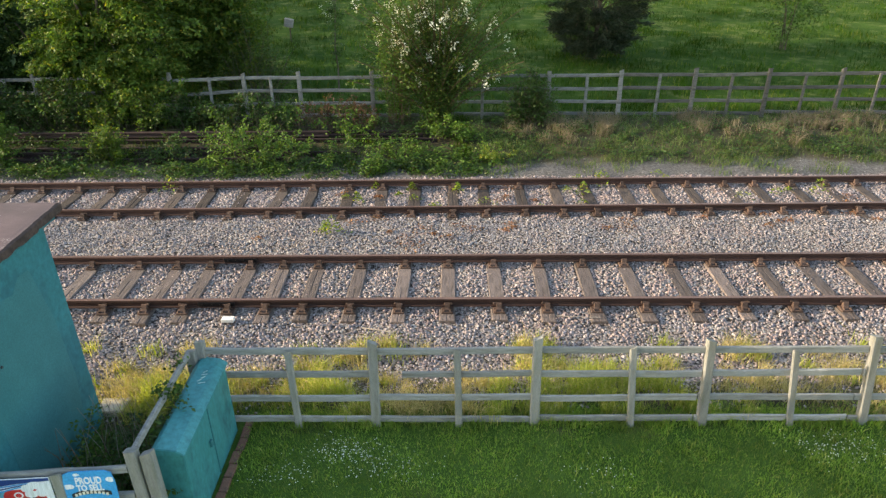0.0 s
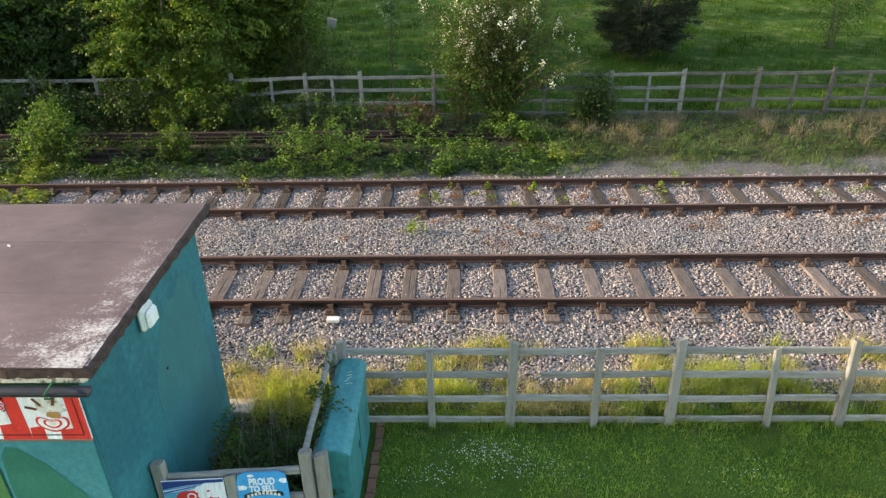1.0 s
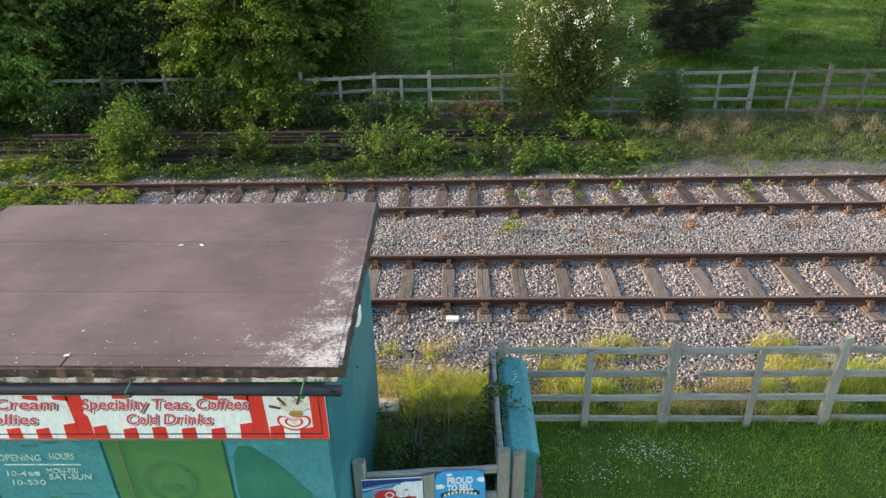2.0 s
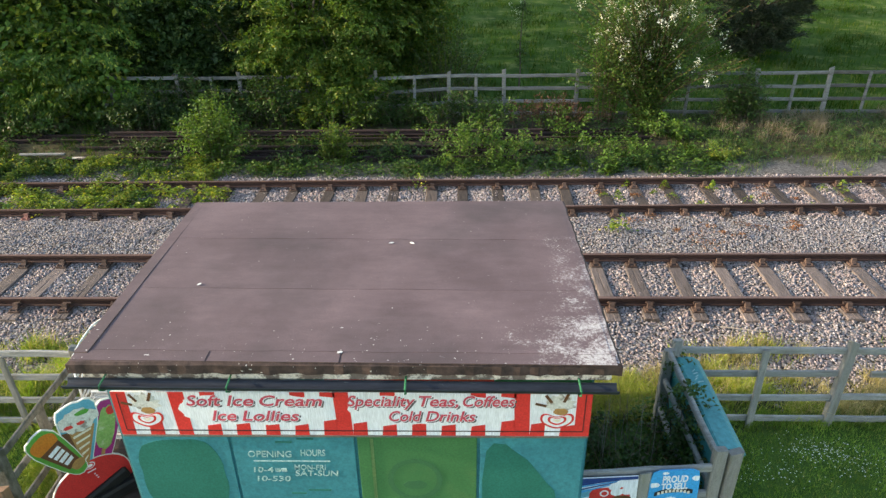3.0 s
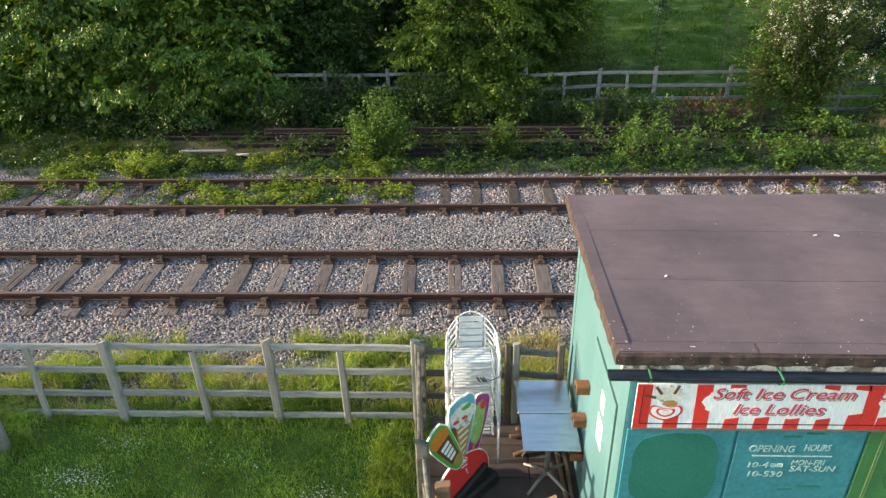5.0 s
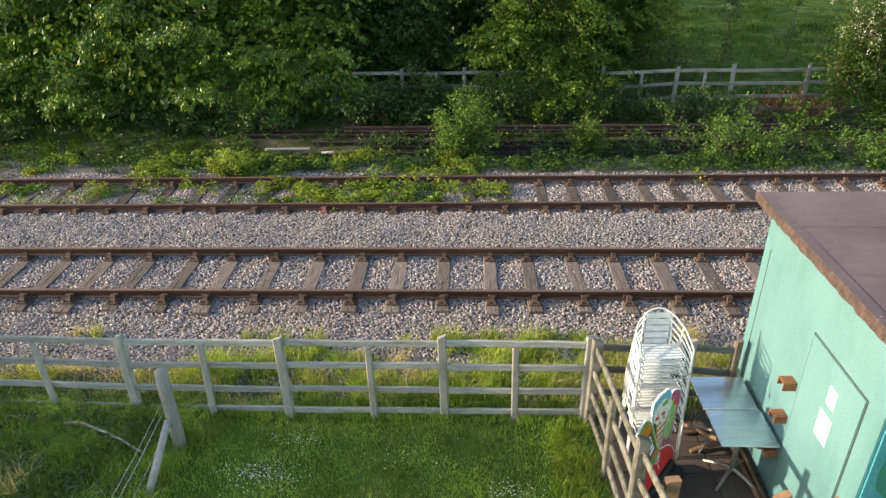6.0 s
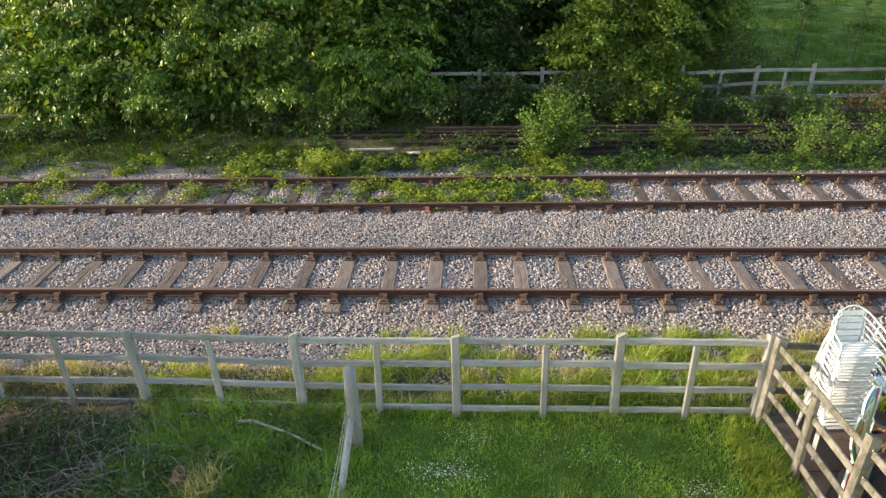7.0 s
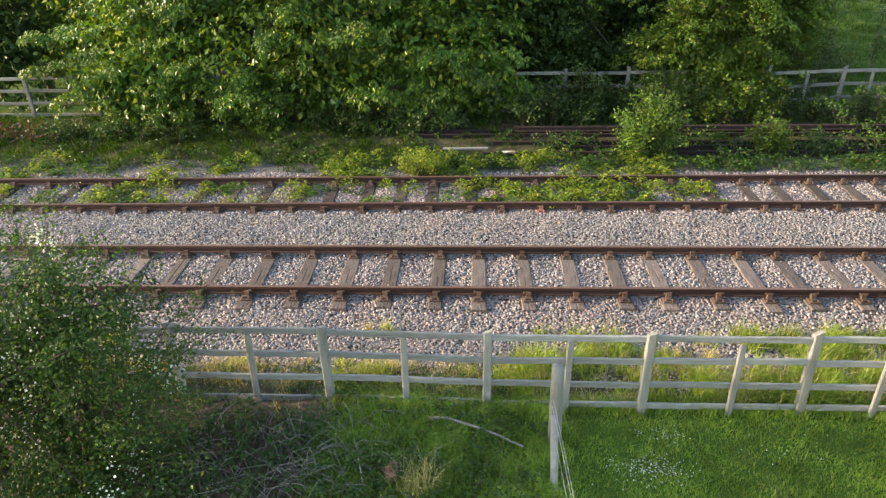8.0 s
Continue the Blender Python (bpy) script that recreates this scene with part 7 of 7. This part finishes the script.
def dry_canes():
    """Arching dead canes over the brambles and in the kiosk bed."""
    pr = random.Random(17)
    bm = bmesh.new()
    for _ in range(190):
        x, y = pr.uniform(-18.0, -15.9), pr.uniform(-4.7, -3.3)
        z = float(ground_z(x, y))
        a, l = pr.uniform(0, math.tau), pr.uniform(0.3, 0.9)
        dx, dy = math.cos(a) * l, math.sin(a) * l * 0.7
        h = pr.uniform(0.08, 0.32)
        sweep(bm, [(x, y, z), (x + dx * 0.3, y + dy * 0.3, z + h), (x + dx * 0.7, y + dy * 0.7, z + h * 0.9), (x + dx, y + dy, z + h * 0.3)], 0.004, 4, 0.002)
    tagged(part("dead_canes", bm, M["drystick"]), "tangle of dead grey bramble canes", "canes", kind="stuff")
    bm = bmesh.new()
    for _ in range(46):
        x, y = pr.uniform(-2.45, -1.5), pr.uniform(-4.6, -3.7)
        dx, dy, h = pr.uniform(-0.45, 0.3), pr.uniform(-0.4, 0.5), 0.45 + 0.85 * pr.random() ** 2
        sweep(bm, [(x, y, 0.05), (x + dx * 0.3, y + dy * 0.3, h * 0.7), (x + dx, y + dy, h)], 0.005, 4, 0.002)
    tagged(part("dead_canes", bm, M["stemwood"]), "long dry brown stems leaning in the overgrown bed", "canes", kind="stuff")
    bm = bmesh.new()
    for _ in range(18):
        x, y = pr.uniform(-2.35, -1.6), pr.uniform(-4.3, -3.1)
        dx, dy, h = pr.uniform(-0.35, 0.15), pr.uniform(-0.25, 0.45), pr.uniform(0.8, 1.5)
        tip = max(x + dx, -2.55)
        sweep(bm, [(x, y, 0.05), (x * 0.6 + tip * 0.4, y + dy * 0.3, h * 0.6), (tip, y + dy, h)], 0.004, 4, 0.0018)
    tagged(part("dead_stalks", bm, M["drystick"]), "tall bleached stalks leaning beside the turquoise wall", "stalks", kind="stuff")
    bm = bmesh.new()
    block(bm, (-15.45, -4.30, 0.27), (0.16, 0.26, 0.2), 0.03, Matrix.Rotation(0.3, 4, "X"))
    tagged(part("brick_rubble", bm, M["brick"]), "piece of old brickwork in the rough grass", "rubble")


dry_canes()


def stuff_blades(name, label, x, y, height, width, lean, material, rng, bends=2, lift=-0.01):
    v, f = blades(on_ground(x, y, lift), height, width, lean, rng, bends)
    return tagged(arrays(name, v, f, material), label, "grass", kind="stuff")


def tufts(cx, cy, per, spread, rng):
    n = len(cx)
    x = np.repeat(cx, per) + rng.normal(size=n * per) * spread
    y = np.repeat(cy, per) + rng.normal(size=n * per) * spread
    return x, y


def build_grass():
    rng = np.random.default_rng(23)
    # mown lawn on both sides of the kiosk
    n = 185000
    x, y = rng.uniform(-15.5, 10.5, n), rng.uniform(-5.8, -2.55, n)
    x, y = np.concatenate([x, rng.uniform(-15.5, 10.5, 34000)]), np.concatenate([y, -5.8 - np.abs(rng.normal(size=34000)) * 0.9])
    keep = ~((x > -8.45) & (x < -0.7)) | (y < -6.2)
    x, y = x[keep], y[keep]
    keep = (x > -13.2) | (rng.random(len(x)) < 0.4)
    stuff_blades("lawn_grass", "short green lawn", x[keep], y[keep], 0.058, 0.012, 0.9, M["lawn"], rng, 1)
    cx = np.concatenate([rng.uniform(-13.3, -8.5, 420), rng.uniform(-0.6, 10, 700)])
    cy = rng.uniform(-5.4, -3.0, len(cx))
    keep = patchy(cx, cy, 1.2, 21) > -0.05
    x, y = tufts(cx[keep], cy[keep], 30, 0.09, rng)
    stuff_blades("lawn_tufts", "thicker tufts in the lawn", x, y, 0.085, 0.010, 1.0, M["lawn"], rng)
    # rough grass left of the strainer post and along the fence foot
    cx, cy = rng.uniform(-16.4, -13.4, 380), rng.uniform(-5.4, -2.8, 380)
    x, y = tufts(cx, cy, 60, 0.10, rng)
    stuff_blades("rough_grass", "rough green grass", x, y, 0.19, 0.011, 0.9, M["rough"], rng)
    x, y = tufts(rng.uniform(-20, -13.6, 110), rng.uniform(-3.0, -2.0, 110), 30, 0.10, rng)
    stuff_blades("dry_grass", "thin bleached grass at the stony foot of the fence", x, y, 0.17, 0.007, 1.3, M["straw"], rng)
    x, y = tufts(np.array([-15.15, -15.05, -15.2]), np.array([-4.55, -4.4, -4.5]), 60, 0.09, rng)
    stuff_blades("dry_grass", "clump of tall pale grass beside the rubble", x, y, 0.45, 0.008, 0.8, M["straw"], rng)
    cx = np.concatenate([rng.uniform(-13.4, -8.5, 240), rng.uniform(-0.6, 10, 380)])
    x, y = tufts(cx, rng.uniform(-3.0, -2.75, len(cx)), 26, 0.05, rng)
    stuff_blades("fence_foot_grass", "longer green grass along the foot of the fence", x, y, 0.14, 0.009, 0.7, M["lawn"], rng)
    # long sunlit grass between fence and ballast, thin and stony in places
    n = 2600
    cx = rng.uniform(-21, 11.5, n)
    cy = rng.uniform(-2.85, -0.95, n)
    g, fine = patchy(cx, cy, 0.9, 4), patchy(cx, cy, 2.6, 5)
    keep = rng.random(n) < np.clip(0.80 - smoothstep(-2.2, -1.3, cy) * 0.85 + g * 1.3 + fine * 0.9 - 0.1 - 0.42 * (cx < -14) + 0.2 * ((cx < -7) & (cx > -13)), 0.0, 1)
    cx, cy = cx[keep], cy[keep]
    tall = np.clip(0.75 + 0.8 * patchy(cx, cy, 1.7, 9), 0.4, 1.3)
    pick = patchy(cx, cy, 0.6, 6) + rng.normal(size=len(cx)) * 0.16 + 0.12 * (cx > 3) + 0.12 * (cx < -14)
    dry = pick > 0.12
    near_yard = (cx < -7) & (cx > -13)
    dry &= ~near_yard | (pick > 0.32)
    lush = ~dry & (cx < -7) & (cx > -15) & (pick < np.where(near_yard, 0.2, 0.0))
    for name, label, which, h, w, lean, mt in (("long_grass", "long sunlit yellow-green grass beside the ballast", ~dry & ~lush, 0.30, 0.010, 0.95, "long"), ("lush_grass", "lush green grass between fence and ballast", lush, 0.36, 0.012, 1.0, "lush"), ("dry_grass", "bleached straw-coloured grass beside the ballast", dry, 0.30, 0.008, 1.15, "straw")):
        x, y = tufts(cx[which], cy[which], 46, 0.07, rng)
        stuff_blades(name, label, x, y, h * np.repeat(tall[which], 46), w, lean, M[mt], rng)
    x, y = tufts(cx[~dry][::2], cy[~dry][::2], 14, 0.09, rng)
    stuff_blades("dry_grass", "dead stalks among the green grass", x, y, 0.36, 0.006, 1.2, M["straw"], rng)
    # uncut grass along the yard fence
    cx, cy = rng.uniform(-8.85, -8.45, 90), rng.uniform(-5.7, -3.1, 90)
    x, y = tufts(cx, cy, 40, 0.07, rng)
    stuff_blades("lush_grass", "uncut green grass along the yard fence", x, y, 0.20, 0.010, 1.0, M["lush"], rng)
    # single tufts out on the stones
    cx, cy = np.array([-2.65, -0.3, 3.0, 3.3, 5.2, 1.1, 8.2, -9.0, -8.8, -10.9, -12.3, -7.6, 6.4]), np.array([-1.15, -1.2, -1.05, -1.15, -1.0, -1.2, -1.1, -1.15, -1.05, -1.2, -1.1, -1.3, -1.25])
    x, y = tufts(cx, cy, 70, 0.10, rng)
    stuff_blades("long_grass", "yellow-green tufts rooted in the ballast", x, y, 0.26, 0.009, 1.0, M["long"], rng)
    # grass behind the kiosk and in the bed
    cx, cy = rng.uniform(-2.3, -1.2, 60), rng.uniform(-2.9, -1.95, 60)
    x, y = tufts(cx, cy, 60, 0.08, rng)
    stuff_blades("long_grass", "tall sunlit grass behind the kiosk", x, y, 0.28, 0.009, 1.1, M["long"], rng)
    # far side: verge, bank and meadow
    cx, cy = rng.uniform(-31, 14, 2400), rng.uniform(6.0, 9.9, 2400)
    keep = rng.random(2400) < np.clip(0.22 + smoothstep(6.3, 7.4, cy) * 0.7 * ((cx > 2) | (cx < -17)) + patchy(cx, cy, 0.7, 8) * 0.8, 0, 1)
    cx, cy = cx[keep], cy[keep]
    dry = (cx > 3.5) & (patchy(cx, cy, 0.5, 10) + 0.38 * (cy > 8.4) > 0.34)
    x, y = tufts(cx[~dry], cy[~dry], 28, 0.12, rng)
    east = x > 2.5
    stuff_blades("verge_grass", "rough green grass on the far bank", x[~east], y[~east], 0.24, 0.014, 0.8, M["meadow"], rng)
    stuff_blades("verge_grass", "pale rough grass on the far verge", x[east], y[east], 0.19, 0.012, 0.9, M["verge"], rng)
    x, y = tufts(cx[dry], cy[dry], 40, 0.10, rng)
    stuff_blades("dry_grass", "tall dry grass along the far fence", x, y, 0.34, 0.012, 0.8, M["deadgrass"], rng)
    n = 1450
    cx = rng.uniform(-12, 32, n)
    cy = 10.0 + 26 * rng.random(n) ** 1.5
    x, y = tufts(cx, cy, 30, 0.30, rng)
    stuff_blades("meadow_grass", "uneven green meadow grass", x, y, 0.24, 0.022, 0.9, M["meadow"], rng)


build_grass()


def build_weeds():
    """Low leafy weeds: rosettes of upright leaves on short stems."""
    rng = np.random.default_rng(29)

    def patch(name, label, cx, cy, per, spread, height, leaf, material):
        # every plant is a small dome of leaves that spread outwards from its middle
        n = len(cx)
        big = np.repeat(rng.uniform(0.45, 1.35, n), per)
        u = rng.normal(size=(n * per, 2)) * np.array([1.0, 0.8])
        x = np.repeat(cx, per) + u[:, 0] * spread * big
        y = np.repeat(cy, per) + u[:, 1] * spread * big
        dome = np.exp(-0.45 * (u ** 2).sum(1))
        p = on_ground(x, y, 0.02)
        p[:, 2] += height * big * dome * (1 - 0.75 * rng.random(n * per) ** 2.2)
        a = np.arctan2(u[:, 1], u[:, 0]) + rng.normal(size=n * per) * 0.7
        along = np.stack([np.cos(a), np.sin(a), rng.uniform(-0.5, 0.5, n * per)], 1)
        v, f = leaf_arrays(p, along, leaf * rng.uniform(0.6, 1.3, n * per), 0.55, 0.2, rng, np.stack([np.cos(a) * 0.5, np.sin(a) * 0.5, np.ones(n * per)], 1), 0.45)
        tagged(arrays(name, v, f, material), label, "weeds", kind="stuff")

    # lush weeds in and beyond the siding towards the west
    def in_siding(n, seed, bias):
        cx, cy = rng.uniform(-27, -9.0, n), rng.uniform(3.75, 6.9, n)
        dens = np.clip(bias * smoothstep(-8.8, -10.5, cx) * (0.25 + 0.75 * smoothstep(-20.5, -17, cx)) * (1 - 0.45 * ((cy < 4.6) & (cx < -14.5))) + patchy(cx, cy, 0.9, seed) * 1.5, 0, 1)
        keep = (rng.random(n) < dens) & ~((cy > 5.0) & (cy < 5.3))
        return cx[keep], cy[keep]

    patch("siding_weeds", "lush yellow-green weeds growing in the siding", *in_siding(900, 12, 0.55), 74, 0.14, 0.25, 0.075, M["weed"])
    patch("siding_weeds", "fresh green leafy weeds growing in the siding", *in_siding(420, 13, 0.22), 70, 0.15, 0.18, 0.08, M["bright"])
    patch("siding_weeds", "low dark weeds between the sleepers of the siding", *in_siding(420, 16, 0.42), 40, 0.16, 0.10, 0.065, M["bramble"])
    n = 1500
    cx, cy = rng.uniform(-31, 4.0, n), rng.uniform(6.1, 9.7, n)
    open_bed = (cx > -17) & (cx < 1.5) & (cy > 6.9) & (cy < 8.95)
    keep = rng.random(n) < np.clip(0.55 - 0.32 * open_bed - 0.45 * ((cx < -18) & (cy < 7.1)) + patchy(cx, cy, 0.8, 14) * 1.5, 0, 1)
    patch("bank_weeds", "ground ivy and nettles on the far bank", cx[keep], cy[keep], 44, 0.17, 0.24, 0.085, M["bramble"])
    n = 340
    cx, cy = rng.uniform(-9, 3.9, n), rng.uniform(6.0, 8.9, n)
    keep = rng.random(n) < np.clip(0.02 + 0.10 * smoothstep(-5, 0, cx) + patchy(cx, cy, 0.9, 15) * 1.5, 0, 1)
    patch("bank_weeds", "fresh green bramble leaves over the old rails", cx[keep], cy[keep], 36, 0.15, 0.38, 0.085, M["bright"])
    n = 900
    cx, cy = rng.uniform(-19, 3.2, n), 5.78 + 1.25 * rng.random(n) ** 0.8
    keep = rng.random(n) < np.clip(0.55 - 0.3 * (cx < -17.5) + patchy(cx, cy, 0.9, 18) * 1.2, 0, 1)
    patch("path_weeds", "small weeds along the edge of the ash path", cx[keep], cy[keep], 34, 0.15, 0.12, 0.06, M["bramble"])
    patch("path_weeds", "fresh small weeds along the edge of the ash path", cx[keep][::4], cy[keep][::4] + 0.1, 40, 0.14, 0.17, 0.07, M["bright"])
    n = 240
    cx, cy = rng.uniform(3.5, 15, n), rng.uniform(6.9, 9.7, n)
    patch("bank_weeds", "mixed weeds along the foot of the far fence", cx, cy, 40, 0.2, 0.26, 0.075, M["bramble"])
    # single plants on the ballast
    cx = np.array([-0.6, -0.45, 1.05, 0.2, 4.95, 5.5, -4.6, 10.2, -0.15, 2.1])
    cy = np.array([2.75, 2.68, 5.0, 5.15, 4.75, 5.3, 5.1, 4.6, 4.4, 4.9])
    patch("ballast_weeds", "yellow-green weeds rooted in the ballast", cx, cy, 60, 0.09, 0.34, 0.075, M["weed"])
    cx = np.array([1.35, 2.1, 1.0, 1.6, 3.2, -1.9, 1.2, 0.7, 2.4, 1.9])
    cy = np.array([2.9, 3.0, 2.4, 2.65, 4.6, 2.5, 2.2, 2.75, 2.85, 2.5])
    patch("ballast_weeds", "red-brown creeping weeds on the ballast", np.concatenate([cx, rng.uniform(-1, 11, 26)]), np.concatenate([cy, rng.uniform(2.2, 5.1, 26)]), 46, 0.09, 0.05, 0.045, M["redweed"])
    cx, cy = rng.uniform(-3, 11.5, 16), np.where(rng.random(16) < 0.7, rng.uniform(3.8, 5.0, 16), rng.uniform(5.3, 6.0, 16))
    patch("ballast_weeds", "small yellow-green weeds between the sleepers", cx, cy, 40, 0.09, 0.16, 0.055, M["weed"])
    # green cover in the kiosk bed and by the strainer post
    cx, cy = rng.uniform(-2.6, -1.2, 160), rng.uniform(-4.8, -3.0, 160)
    patch("bed_weeds", "leafy weeds filling the bed beside the kiosk", cx[::4], cy[::4], 50, 0.13, 0.42, 0.06, M["bramble"])
    patch("bed_weeds", "mid-green bramble leaves in the bed beside the kiosk", cx[1::5], cy[1::5], 40, 0.13, 0.5, 0.06, M["bright"])
    cx, cy = rng.uniform(-18.5, -13.6, 190), rng.uniform(-5.2, -3.1, 190)
    patch("rough_weeds", "nettles and bramble leaves in the rough grass", cx, cy, 30, 0.12, 0.22, 0.055, M["bramble"])
    cx, cy = rng.uniform(-20, -13.6, 150), rng.uniform(-3.0, -2.2, 150)
    patch("fence_weeds", "low weeds along the stony foot of the fence", cx, cy, 20, 0.10, 0.14, 0.05, M["bramble"])
    # daisies on the lawn
    dx, dy = [], []
    for a, b, s, m in ((0.6, -3.45, 0.35, 90), (1.2, -3.7, 0.4, 50), (6.6, -3.4, 0.35, 70), (3.5, -3.8, 0.5, 25), (-12.4, -4.0, 0.35, 110), (-12.1, -3.4, 0.25, 30), (-9.4, -4.2, 0.25, 40), (-10.6, -3.6, 0.5, 14), (-0.1, -3.8, 0.3, 30)):
        dx.append(rng.normal(a, s * 0.75, int(m * 2.0)))
        dy.append(rng.normal(b, s * 0.36, int(m * 2.0)))
    x, y = np.concatenate(dx), np.concatenate(dy)
    keep = ~((x > -8.5) & (x < -0.75)) & (y < -3.05)
    x, y = x[keep], y[keep]
    n = len(x)
    k = 6
    w = np.arange(k) * math.tau / k
    r = rng.uniform(0.005, 0.009, n)
    c = on_ground(x, y, 0.045)
    ring = np.stack([np.cos(w), np.sin(w), np.zeros(k)], 1)[None] * r[:, None, None] + c[:, None]
    tagged(arrays("daisies", ring.reshape(-1, 3), np.arange(n * k).reshape(-1, k), M["blossom"]), "white daisies scattered on the lawn", "flowers", kind="stuff")


build_weeds()
